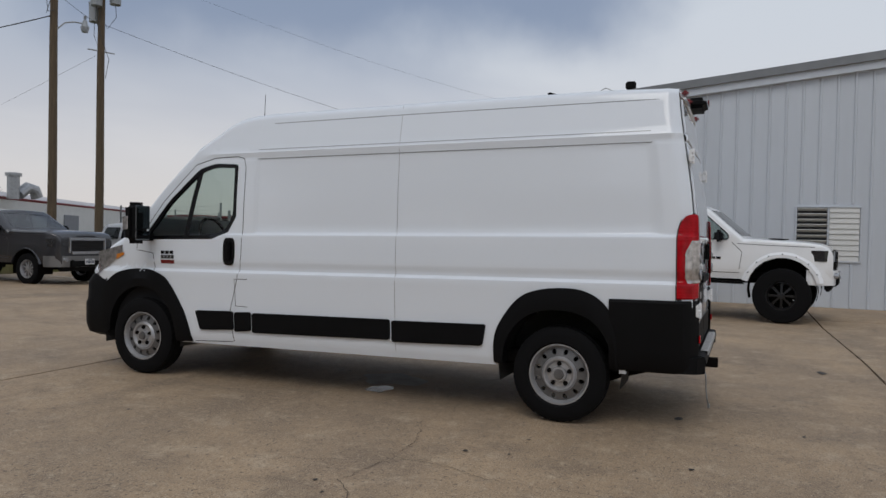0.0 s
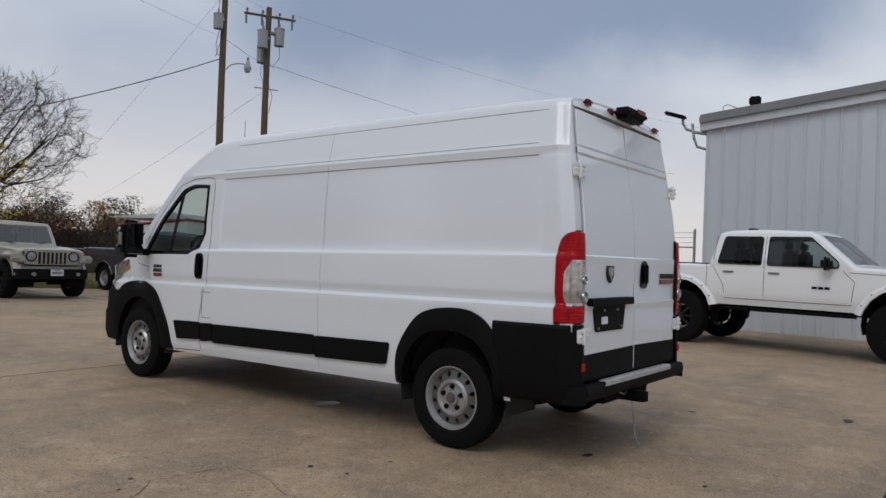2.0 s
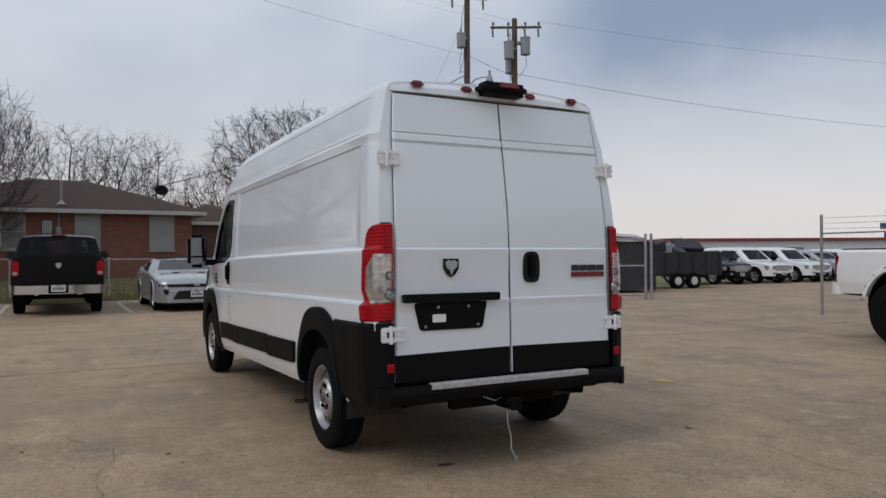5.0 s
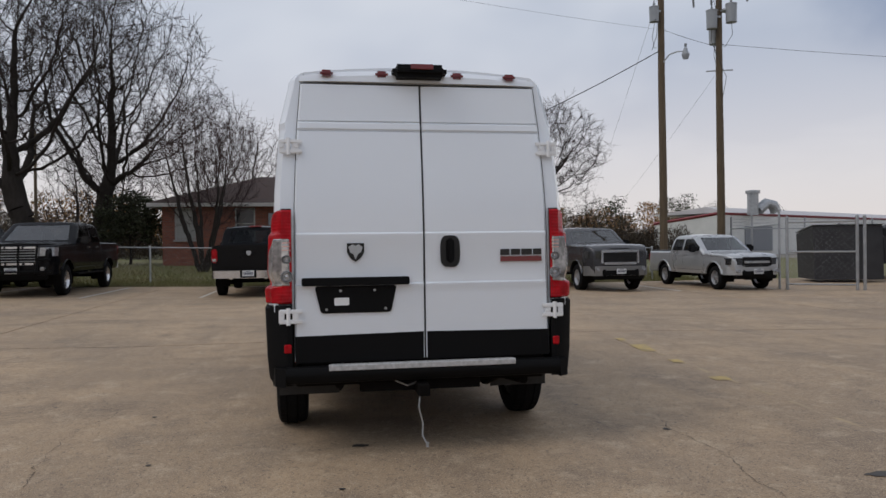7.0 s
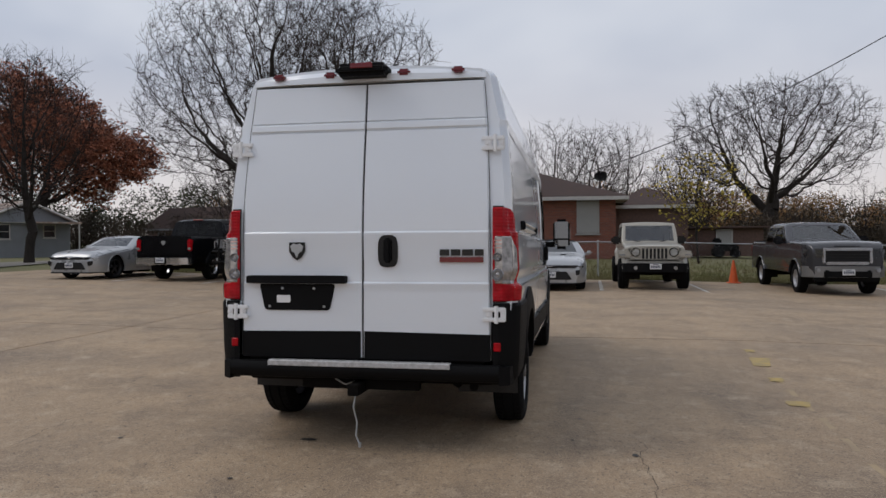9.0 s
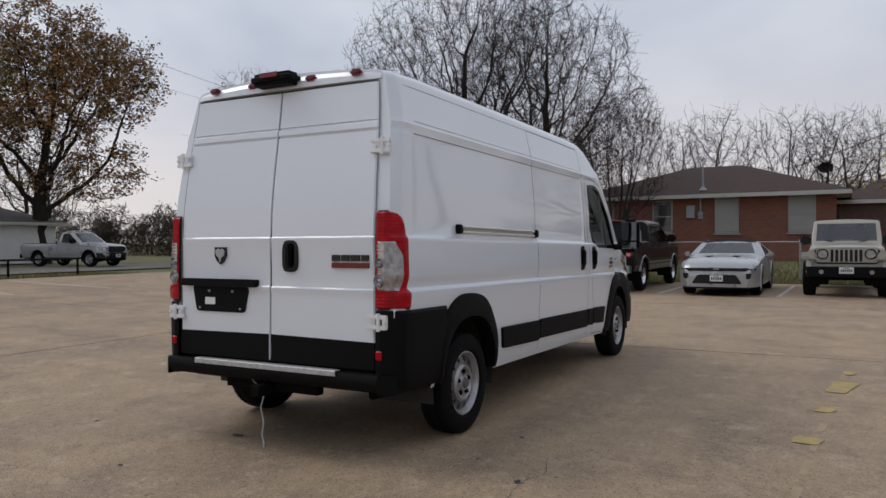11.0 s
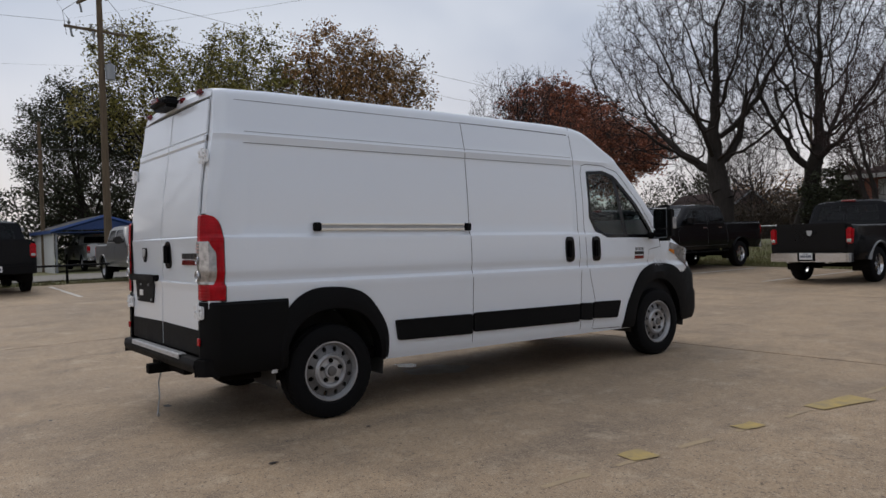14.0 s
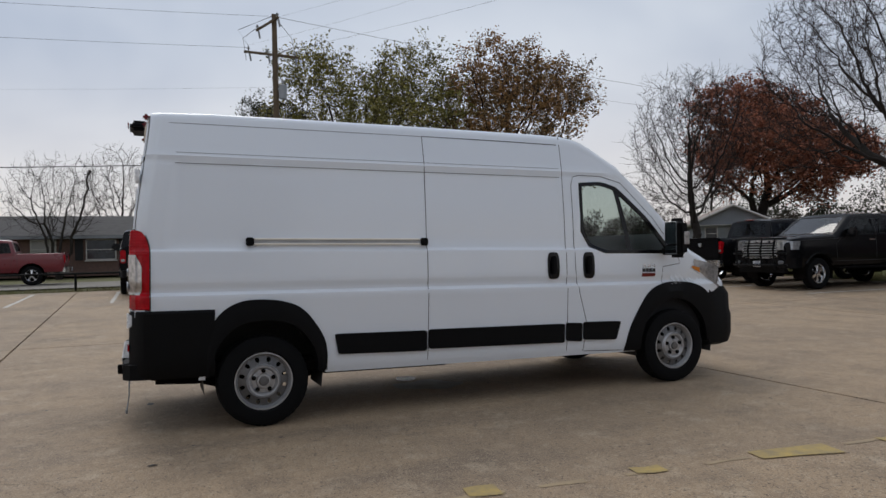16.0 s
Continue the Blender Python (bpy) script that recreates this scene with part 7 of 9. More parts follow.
arm(pb, (-0.5, 0.2, 8.6), (0.5, -0.2, 8.6), 0.05)
strand(pb, [(-0.05, -0.15, 11.5), (-0.35, -0.2, 9.4), (0.2, -0.2, 8.3), (0.05, -0.18, 7.5)])
pc = pole("utility_pole", -29.0, 5.5, 12.9, 0.17, "wooden utility pole with crossarms beyond the street")
arm(pc, (0, -1.45, 11.0), (0, 1.15, 10.9), 0.11, (0.08, 0.42, 0.92))
arm(pc, (-0.7, -0.75, 12.25), (0.6, 0.1, 12.6), 0.11, (0.06, 0.95))
arm(pc, (-0.6, -0.2, 11.0), (0.5, 0.75, 11.2), 0.05)
can(pc, 0.1, 0.33, 9.15, 0.2, 0.66)
strand(pc, [(0, -1.35, 10.6), (0.1, -1.5, 11.6), (0, -0.8, 12.2)]), strand(pc, [(0, -1.2, 11.2), (0, -1.7, 12.0), (0, -0.1, 12.8)]), strand(pc, [(0, 1.0, 10.95), (0.1, 0.8, 11.8), (0, 0.1, 12.7)])
pd = pole("utility_pole", -38.0, 4.4, 8.2, 0.12, "slim dark service pole among the trees")
pe = pole("utility_pole", -20.5, 52.0, 10.0, 0.13, "bare wooden service pole behind the lawns")


def wire(name, a, b, sag, r, label):
    a, b = Vector(a), Vector(b)
    pts = [a + (b - a) * (i / 24) - Vector((0, 0, sag * 4 * (i / 24) * (1 - i / 24))) for i in range(25)]
    bm = bmesh.new()
    tube(bm, pts, r * 0.7, 5)
    w = thing(name, pose(0, 0, 0), label, "cable", "overhead wires")
    part("strand", bm, M_WIRE, w)


for a, b, sag, r in (((13.0, 22.1, 9.0), (1.2, 30.6, 4.4), 0.5, 0.028), ((13.0, 22.1, 9.9), (-29, 5.6, 11.1), 0.9, 0.006), ((16.3, 23.2, 12.1), (-29, 5.4, 12.7), 1.2, 0.005), ((15.3, 23.4, 12.0), (-29, 4.2, 11.3), 1.2, 0.004),
                     ((13.2, 22.1, 9.9), (16.3, 23.2, 9.6), 0.05, 0.012), ((16.4, 23.2, 9.7), (60, 20, 9.6), 0.7, 0.012), ((17.4, 22.9, 12.2), (60, 12, 12.4), 0.9, 0.006),
                     ((-29, 5.4, 5.75), (-28.5, -70, 5.6), 0.9, 0.03), ((-29, 5.5, 12.8), (-28.5, -70, 12.4), 1.0, 0.010), ((-29, 4.2, 11.2), (-28.5, -70, 11.4), 1.0, 0.010),
                     ((-29, 5.5, 12.8), (-40, 80, 12.4), 1.0, 0.014), ((-29, 6.5, 11.2), (-39, 80, 11.4), 1.0, 0.010), ((-29, 5.5, 8.2), (-38, 4.4, 7.9), 0.3, 0.012), ((-29, 5.5, 9.4), (-26, -60, 8.0), 1.2, 0.004),
                     ((13.3, 22.2, 11.9), (34, 88, 3.2), 0.6, 0.008), ((16.2, 23.4, 8.4), (36, 88, 3.0), 0.6, 0.008)):
    wire("overhead_wire", a, b, sag, r, "thin dark overhead cable strung between poles")


# ---- houses ----
def gable_roof(parent, x0, x1, y0, y1, ze, zr, material, over=0.45, hip=0.0, axis="x", fascia=M_FASCIA):
    """A pitched roof with a fascia board; hip: how far the ridge ends stand in."""
    X0, X1, Y0, Y1 = x0 - over, x1 + over, y0 - over, y1 + over
    bm = bmesh.new()
    if axis == "x":
        ym = (Y0 + Y1) / 2
        r0, r1 = (X0 + hip, ym, zr), (X1 - hip, ym, zr)
        c = [(X0, Y0, ze), (X1, Y0, ze), (X1, Y1, ze), (X0, Y1, ze)]
        faces = [(c[0], c[1], r1, r0), (c[2], c[3], r0, r1), (c[1], c[2], r1), (c[3], c[0], r0)]
    else:
        xm = (X0 + X1) / 2
        r0, r1 = (xm, Y0 + hip, zr), (xm, Y1 - hip, zr)
        c = [(X0, Y0, ze), (X1, Y0, ze), (X1, Y1, ze), (X0, Y1, ze)]
        faces = [(c[1], c[2], r1, r0), (c[3], c[0], r0, r1), (c[0], c[1], r0), (c[2], c[3], r1)]
    for f in (faces if hip else faces[:2]):
        up = [bm.verts.new(p) for p in f]
        bm.faces.new(up)
        lo = [bm.verts.new(Vector(p) - Vector((0, 0, 0.10))) for p in f]
        bm.faces.new(lo[::-1])
        for i in range(len(f)):
            j = (i + 1) % len(f)
            bm.faces.new((up[i], lo[i], lo[j], up[j]))
    part("roof", bm, material, parent)
    bm = bmesh.new()
    for p, q in zip(c, c[1:] + c[:1]):
        if not hip and ((axis == "x" and p[0] == q[0]) or (axis == "y" and p[1] == q[1])):
            apex = (p[0], (p[1] + q[1]) / 2, zr) if axis == "x" else ((p[0] + q[0]) / 2, p[1], zr)
            for s, e in ((p, apex), (q, apex)):
                tube(bm, [Vector(s) - Vector((0, 0, 0.1)), Vector(e) - Vector((0, 0, 0.1))], 0.10, 4)
        else:
            m = (Vector(p) + Vector(q)) / 2
            d = Vector(q) - Vector(p)
            box(bm, (m.x, m.y, ze - 0.10), (max(abs(d.x), 0.035), max(abs(d.y), 0.035), 0.17))
    part("fascia", bm, fascia, parent)
    bm = bmesh.new()
    box(bm, ((X0 + X1) / 2, (Y0 + Y1) / 2, ze - 0.14), (X1 - X0 - 0.05, Y1 - Y0 - 0.05, 0.04))
    part("soffit", bm, fascia, parent)


def house_window(parent, face, a0, a1, z0, z1, at, pane=None, n=2, frame_mat=None):
    """A framed window standing on a wall: face 'y-' looks south, 'x+' east."""
    w, zc, ac = a1 - a0, (z0 + z1) / 2, (a0 + a1) / 2

    def B(bm, a, z, sa, sz, depth, out):
        if face == "y-":
            box(bm, (a, at - out, z), (sa, depth, sz))
        else:
            box(bm, (at + out, a, z), (depth, sa, sz))
    bm = bmesh.new()
    t = 0.06
    for a, z, sa, sz in ((ac, z1 - t / 2, w, t), (ac, z0 + t / 2, w, t), (a0 + t / 2, zc, t, z1 - z0), (a1 - t / 2, zc, t, z1 - z0)):
        B(bm, a, z, sa, sz, 0.08, 0.03)
    win = part("window_frame", bm, frame_mat or M_FASCIA, parent)
    bm = bmesh.new()
    B(bm, ac, z0 - 0.04, w + 0.12, 0.06, 0.14, 0.06)
    part("sill", bm, frame_mat or M_FASCIA, win)
    for k in range(n):
        h = (z1 - z0 - 2 * t) / n
        bm = bmesh.new()
        B(bm, ac, z0 + t + h * (k + 0.5), w - 2 * t, h - 0.02, 0.02, 0.014)
        part("pane", bm, pane or M_DARKPANE, win)
    if n > 1:
        bm = bmesh.new()
        B(bm, ac, zc, w - 2 * t, 0.04, 0.06, 0.03)
        part("meeting_rail", bm, frame_mat or M_FASCIA, win)


h = thing("brick_house", pose(0, 0, 0), "single-storey red brick house with a brown shingle hip roof", "house")
bm = bmesh.new()
box(bm, (-2.2, 34.0, 1.9), (10.6, 9.0, 2.85))
part("wall", bm, M_BRICK, h)
gable_roof(h, -7.5, 3.1, 29.5, 38.5, 3.38, 5.0, M_SHINGLE, 0.55, hip=4.6)
bm = bmesh.new()
box(bm, (5.0, 36.0, 1.75), (3.6, 6.0, 2.5))
part("wing_wall", bm, M_BROWNWALL, h)
gable_roof(h, 3.2, 6.8, 33.0, 39.0, 3.12, 4.2, M_SHINGLE, 0.3, hip=2.0)
for a0, a1, z0, z1, pane in ((1.32, 2.36, 1.66, 3.22, M_BLIND), (-1.6, -0.62, 1.66, 3.22, M_BLIND), (-6.95, -6.05, 1.7, 3.15, M_BLIND), (-4.3, -3.4, 1.7, 3.15, M_DARKPANE)):
    house_window(h, "y-", a0, a1, z0, z1, 29.5, pane, 2, M_BLIND)
bm = bmesh.new()
box(bm, (-2.62, 29.42, 2.62), (0.36, 0.16, 0.55), 0.02)
part("meter_cabinet", bm, M_XFMR, h)
bm = bmesh.new()
cyl(bm, (-2.2, 29.42, 2.52), (-2.2, 29.30, 2.52), 0.1, seg=14)
cyl(bm, (-2.2, 29.43, 2.3), (-2.2, 29.43, 3.25), 0.03, seg=8)
cyl(bm, (-2.1, 29.5, 3.2), (-2.1, 29.5, 4.78), 0.035, seg=8)
lathe(bm, [(3.56, 0.2), (3.66, 0.10), (3.75, 0.045)], "Z", 12, (-2.1, 29.5, 0))
box(bm, (-2.2, 29.43, 2.45), (0.2, 0.12, 0.34), 0.02)
part("electric_meter", bm, M_XFMR, h)
bm = bmesh.new()
for x0, w in ((1.6, 0.7), (2.9, 0.5)):
    lathe(bm, [(0, 0.001), (0.02, w * 0.3), (0.12, w * 0.5)], "Z", 14)
bm.transform(Matrix.Translation((2.6, 35.5, 4.75)) @ Matrix.Rotation(radians(55), 4, "X"))
part("satellite_dish", bm, M_PLASTIC, h)
s_ = thing("garden_shed", pose(0, 0, 0), "low dark garden shed with a pale window", "shed")
bm = bmesh.new()
box(bm, (8.9, 37.5, 1.2), (4.3, 3.0, 1.5))
part("wall", bm, M_BROWNWALL, s_)
bm = bmesh.new()
box(bm, (8.9, 37.4, 2.0), (4.8, 3.6, 0.1), 0.02)
part("roof", bm, M_SHINGLE, s_)
house_window(s_, "y-", 8.65, 9.5, 0.95, 1.9, 36.0, M_BLIND, 1)
cart = thing("garden_tractor", pose(8.9, 34.6, lies(8.9, 34.6)), "small dark garden tractor standing by the shed", "tractor")
bm = bmesh.new()
box(bm, (0, 0, 0.5), (1.2, 0.6, 0.35), 0.08, 2), box(bm, (-0.45, 0, 0.8), (0.4, 0.5, 0.4), 0.08, 2)
part("body", bm, M_PLASTIC, cart)
for x, r in ((-0.4, 0.28), (0.45, 0.2)):
    for sy in (-0.35, 0.35):
        bm = bmesh.new()
        cyl(bm, (x, sy - 0.06, r), (x, sy + 0.06, r), r, seg=14)
        part("wheel", bm, M_RUBBER, cart)

g_ = thing("grey_house", pose(-44.0, 47.2, 0.45, 0, 0, -34), "small grey sided house with a weathered tin gable roof", "house")
bm = bmesh.new()
box(bm, (0, 0, 1.05), (9.0, 6.2, 3.1))
prism(bm, [(-3.1, 2.6), (3.1, 2.6), (0, 4.1)], "x", -4.5, 4.5)
part("wall", bm, M_GREYWALL, g_)
gable_roof(g_, -4.5, 4.5, -3.1, 3.1, 2.62, 4.2, M_RUSTY, 0.4)
house_window(g_, "x+", -2.2, -1.2, 1.2, 2.35, 4.5)
house_window(g_, "x+", 1.1, 2.0, 1.3, 2.35, 4.5)
house_window(g_, "y-", -1.0, 0.2, 1.2, 2.35, -3.1)
for yy in (-0.1, 3.2):
    bm = bmesh.new()
    cyl(bm, (6.2, yy, 0.4), (6.2, yy, 2.4), 0.06, seg=8)
    part("porch_post", bm, M_FASCIA, g_)
bm = bmesh.new()
box(bm, (5.5, 1.6, 2.45), (2.0, 3.4, 0.12))
part("porch_roof", bm, M_RUSTY, g_)
n_ = thing("brown_cottage", pose(-34.5, 61.5, 0.2, 0, 0, -20), "low weathered brown wooden cottage under the trees", "house")
bm = bmesh.new()
box(bm, (0, 0, 1.1), (9.5, 6.0, 2.6))
prism(bm, [(-3.0, 2.4), (3.0, 2.4), (0, 4.42)], "x", -4.75, 4.75)
part("wall", bm, M_BROWNWALL, n_)
gable_roof(n_, -4.75, 4.75, -3.0, 3.0, 2.45, 4.6, M_SHINGLE, 0.4, fascia=M_TRIM)
for x in (-2.6, 0.4, 2.8):
    house_window(n_, "y-", x - 0.5, x + 0.5, 1.1, 2.1, -3.0, None, 2, M_TRIM)
w_ = thing("white_house", pose(0, 0, 0), "low white sided house with a grey shingle roof across the street", "house")
bm = bmesh.new()
box(bm, (-41.0, 17.6, 1.45), (8.0, 9.6, 2.3))
prism(bm, [(12.6, 2.5), (15.0, 2.5), (13.8, 3.25)], "x", -40.0, -36.95)
part("wall", bm, M_WHSIDE, w_)
gable_roof(w_, -45.0, -37.0, 12.8, 22.4, 2.62, 3.7, M_SHINGLEG, 0.5, axis="y", hip=2.0)
bm = bmesh.new()
for sy in (1, -1):
    q = [bm.verts.new(p) for p in ((-40.5, 13.8, 3.46), (-36.6, 13.8, 3.46), (-36.6, 13.8 + 1.6 * sy, 2.55), (-40.5, 13.8 + 1.6 * sy, 2.55))]
    bm.faces.new(q)
part("porch_gable", bm, M_SHINGLEG, w_)
house_window(w_, "x+", 15.05, 15.8, 1.3, 2.35, -37.0), house_window(w_, "x+", 17.5, 18.7, 1.3, 2.35, -37.0)
bm = bmesh.new()
box(bm, (-36.92, 13.62, 1.42), (0.08, 0.85, 1.85), 0.01)
d_ = part("door", bm, M_FASCIA, w_)
bm = bmesh.new()
lathe(bm, [(0.0, 0.17), (0.02, 0.15), (0.025, 0.001)], "X", 16)
bm.transform(Matrix.Translation((-36.88, 13.62, 1.6)) @ Matrix.Diagonal((1, 1, 2.2, 1)))
part("door_pane", bm, M_DARKPANE, d_)
k_ = thing("brown_house", pose(0, 0, 0), "long low brown brick ranch house with a grey hip roof", "house")
bm = bmesh.new()
box(bm, (-44.5, -5.4, 1.5), (9.0, 17.0, 2.3))
part("wall", bm, M_BROWNWALL, k_)
gable_roof(k_, -49.0, -40.0, -13.9, 3.1, 2.66, 4.0, M_SHINGLEG, 0.6, axis="y", hip=4.5, fascia=M_TRIM)
house_window(k_, "x+", -3.5, -1.9, 1.25, 2.45, -40.0), house_window(k_, "x+", -6.3, -5.0, 1.35, 2.45, -40.0, M_BLIND), house_window(k_, "x+", 0.6, 1.8, 1.35, 2.4, -40.0)
for y in (-3.85, -1.55):
    bm = bmesh.new()
    box(bm, (-39.95, y, 1.85), (0.05, 0.42, 1.2))
    part("shutter", bm, M_GRILLE, k_)
t_ = thing("carport", pose(0, 0, 0), "open gabled carport with dark blue front and white side", "carport")
bm = bmesh.new()
prism(bm, [(4.4, 2.38), (9.1, 2.38), (6.75, 3.08)], "x", -35.06, -35.0)
part("gable_panel", bm, M_BLUE, t_, "dark blue ribbed gable panel")
for k in range(5):
    bm = bmesh.new()
    zk = 2.46 + 0.11 * k
    hw = 2.35 * (3.08 - zk) / 0.70
    box(bm, (-34.985, 6.75, zk), (0.03, 2 * hw, 0.03))
    part("panel_rib", bm, M_BLUE, t_)
gable_roof(t_, -41.0, -35.1, 4.4, 9.1, 2.40, 3.14, M_SHINGLEG, 0.15, axis="x", fascia=M_BLUE)
bm = bmesh.new()
box(bm, (-38.2, 4.42, 1.25), (5.6, 0.06, 2.1))
part("side_wall", bm, M_WHSIDE, t_)
for x in (-35.15, -38.0, -40.9):
    for y in (4.5, 9.0):
        bm = bmesh.new()
        box(bm, (x, y, 1.2), (0.09, 0.09, 2.4), 0.008)
        part("post", bm, M_TRIM, t_)
car_in = crew_spec(paint=M_SILVER, W=0.98, roof=1.90, R=0.40, rim=M_STEEL, rim_style="five", flare=0.02)
car_in["extras"] = [tail_end(M_RED, M_BRIGHT, None), nose(1.0, 0.34, 1.1, M_BRIGHT, M_BRIGHT, M_LAMP, 2)]
vehicle("pickup_truck", pose(-36.4, 6.85, gz(-36, 7) - 0.03, 0, 0, 90), "pale silver pickup parked inside the carport, tail out", "pickup truck", car_in)
bn = thing("waste_bin", pose(-31.5, 6.3, lies(-31.5, 6.3)), "blue wheeled waste bin by the street", "bin")
bm = bmesh.new()
prism(bm, [(-0.26, 0.05), (0.26, 0.05), (0.33, 1.0), (-0.33, 1.0)], "x", -0.3, 0.3)
part("body", bm, M_BLUE, bn)
bm = bmesh.new()
box(bm, (0, 0, 1.03), (0.68, 0.74, 0.07), 0.025, 2)
part("lid", bm, M_BLUE, bn)

# white building with red trim beyond the poles
wb_ = thing("white_shop_building", pose(39, 62, 0, 0, 0, 30.8), "long white metal shop with dark red roof trim", "building")
bm = bmesh.new()
q = [(0, 0), (60, 0), (60, 7.5), (0, 7.5)]
lo = [bm.verts.new((x, y, -0.4)) for x, y in q]
hi = [bm.verts.new((x, y, 4.15 if y < 1 else 3.3)) for x, y in q]
bm.faces.new(hi)
for i in range(4):
    j = (i + 1) % 4
    bm.faces.new((lo[i], lo[j], hi[j], hi[i]))
part("wall", bm, M_WHSIDE, wb_)
bm = bmesh.new()
tube(bm, [(0, 0, 4.15), (0, 7.5, 3.3)], 0.16, 4), tube(bm, [(0, 0, 4.15), (60, 0, 4.15)], 0.16, 4)
part("trim", bm, M_REDTRIM, wb_)
bm = bmesh.new()
prism(bm, [(-0.1, 4.25), (2.0, 4.9), (9, 4.2)], "x", 1.0, 60)
part("roof", bm, M_ROOFW, wb_)
for x, w in ((8.0, 6.0), (24.0, 5.0)):
    bm = bmesh.new()
    box(bm, (x, -0.06, 1.6), (w, 0.1, 2.6))
    part("shutter_door", bm, M_GREYWALL, wb_)
dct = thing("exhaust_duct", pose(43.6, 63.5, 4.0), "galvanized exhaust stack and blower on the shop roof", "duct")
bm = bmesh.new()
lathe(bm, [(0, 0.55), (2.2, 0.55), (2.2, 0.72), (2.5, 0.72), (2.55, 0.4)], "Z", 18)
part("stack", bm, M_ZINC, dct, smooth=True)
bm = bmesh.new()
tube(bm, [(0.6, 0, 0.5), (1.5, 0, 1.2), (2.3, 0, 1.0), (2.6, 0, 0.3)], 0.55, 12)
part("elbow", bm, M_ZINC, dct, smooth=True)

# far lot east: a low shop, a row of parked vehicles, a price sign
fb = thing("low_white_shop", pose(62, 47, 0, 0, 0, -28), "low white service shop with a grey roll-up door", "building")
bm = bmesh.new()
box(bm, (6, 5, 1.2), (30, 10, 3.1))
part("wall", bm, M_WHSIDE, fb)
bm = bmesh.new()
box(bm, (6, 5, 2.85), (30.6, 10.6, 0.3), 0.03)
part("roof_edge", bm, M_REDTRIM, fb)
for x in (-3.5, 3.0):
    bm = bmesh.new()
    box(bm, (x, -0.03, 0.95), (4.2, 0.1, 2.2))
    part("roll_up_door", bm, M_GREYWALL, fb)
for k, (x, y, p, hh) in enumerate(((27.2, 23.6, M_BLACKCAR, 1.6), (30.0, 23.4, M_WHITE2, 1.85), (32.8, 23.2, M_WHITE2, 1.85), (35.8, 23.4, M_SILVER, 1.7), (38.8, 23.6, M_WHITE2, 1.75), (41.9, 23.8, M_WHITE2, 1.6))):
    lab = {M_BLACKCAR: "black", M_WHITE2: "white", M_SILVER: "silver"}[p]
    vehicle("parked_car", pose(x, y, -0.15, 0, 0, 180), lab + " sport utility vehicle in the far lot", "car", dict(wagon_spec(p, hh), group="far lot vehicles"))
sg = thing("price_sign", pose(44, 22.3, -0.1), "round red and white roadside sign over two blue panels", "sign")
bm = bmesh.new()
cyl(bm, (0, 0, 0), (0, 0, 4.0), 0.06, seg=10)
part("sign_pole", bm, M_TRIM, sg)
bm = bmesh.new()
lathe(bm, [(-0.05, 0.001), (-0.05, 0.38), (0.05, 0.38), (0.05, 0.001)], "X", 22, (0, 0, 4.1))
part("round_panel", bm, M_REDTRIM, sg)
bm = bmesh.new()
lathe(bm, [(-0.07, 0.001), (-0.07, 0.2), (0.07, 0.2), (0.07, 0.001)], "X", 22, (0, 0, 4.15))
part("round_face", bm, M_WHSIDE, sg)
for z, w in ((3.2, 1.5), (2.65, 1.0)):
    bm = bmesh.new()
    box(bm, (0, 0, z), (0.1, w, 0.38), 0.01)
    part("panel", bm, mat("blue_sign", (0.05, 0.06, 0.16), 0.5), sg)

# junk trailer inside the yard
tr = thing("utility_trailer", pose(21.3, 19.3, -0.12, 0, 0, -8), "black high-sided trailer heaped with scrap under a tarp", "trailer")
bm = bmesh.new()
for c, sz in (((0, 0, 0.62), (5.2, 2.0, 0.12)), ((0, -1.0, 1.1), (5.2, 0.06, 0.95)), ((0, 1.0, 1.1), (5.2, 0.06, 0.95)), ((-2.6, 0, 1.1), (0.06, 2.0, 0.95)), ((2.6, 0, 1.1), (0.06, 2.0, 0.95))):
    box(bm, c, sz, 0.01)
for k in range(8):
    box(bm, (-2.5 + 0.71 * k, -1.045, 1.1), (0.07, 0.05, 0.95))
part("box_body", bm, M_TARP, tr)
for x in (0.1, 0.95):
    bm = bmesh.new()
    cyl(bm, (x, -1.0, 0.34), (x, -1.22, 0.34), 0.34, seg=22)
    wl = part("wheel", bm, M_RUBBER, tr)
    bm = bmesh.new()
    cyl(bm, (x, -1.2, 0.34), (x, -1.235, 0.34), 0.19, 0.17, 16)
    part("rim", bm, M_WHSIDE, wl)
random.seed(5)
for k in range(9):
    bm = bmesh.new()
    box(bm, (0, 0, 0), (random.uniform(0.5, 1.6), random.uniform(0.5, 1.2), random.uniform(0.08, 0.5)), 0.03)
    bm.transform(Matrix.Translation((random.uniform(-2.0, 2.0), random.uniform(-0.6, 0.6), random.uniform(1.4, 1.85))) @ Euler((random.uniform(-0.5, 0.5), random.uniform(-0.5, 0.5), random.uniform(0, 3))).to_matrix().to_4x4())
    part("scrap_piece", bm, random.choice((M_TARP, M_XFMR, M_TARP, M_GREYWALL)), tr)
db = thing("waste_container", pose(17.6, 17.7, -0.12, 0, 0, -20), "dark steel waste container behind the yard fence", "container")
bm = bmesh.new()
prism(bm, [(-1.0, 0.1), (0.9, 0.1), (1.1, 1.7), (-0.9, 1.95)], "x", -1.1, 1.1)
part("body", bm, M_TARP, db)
bm = bmesh.new()
q = [bm.verts.new(p) for p in ((-1.15, -1.0, 1.99), (1.15, -1.0, 1.99), (1.15, 1.15, 1.75), (-1.15, 1.15, 1.75))]
bm.faces.new(q)
part("lid", bm, M_XFMR, db)
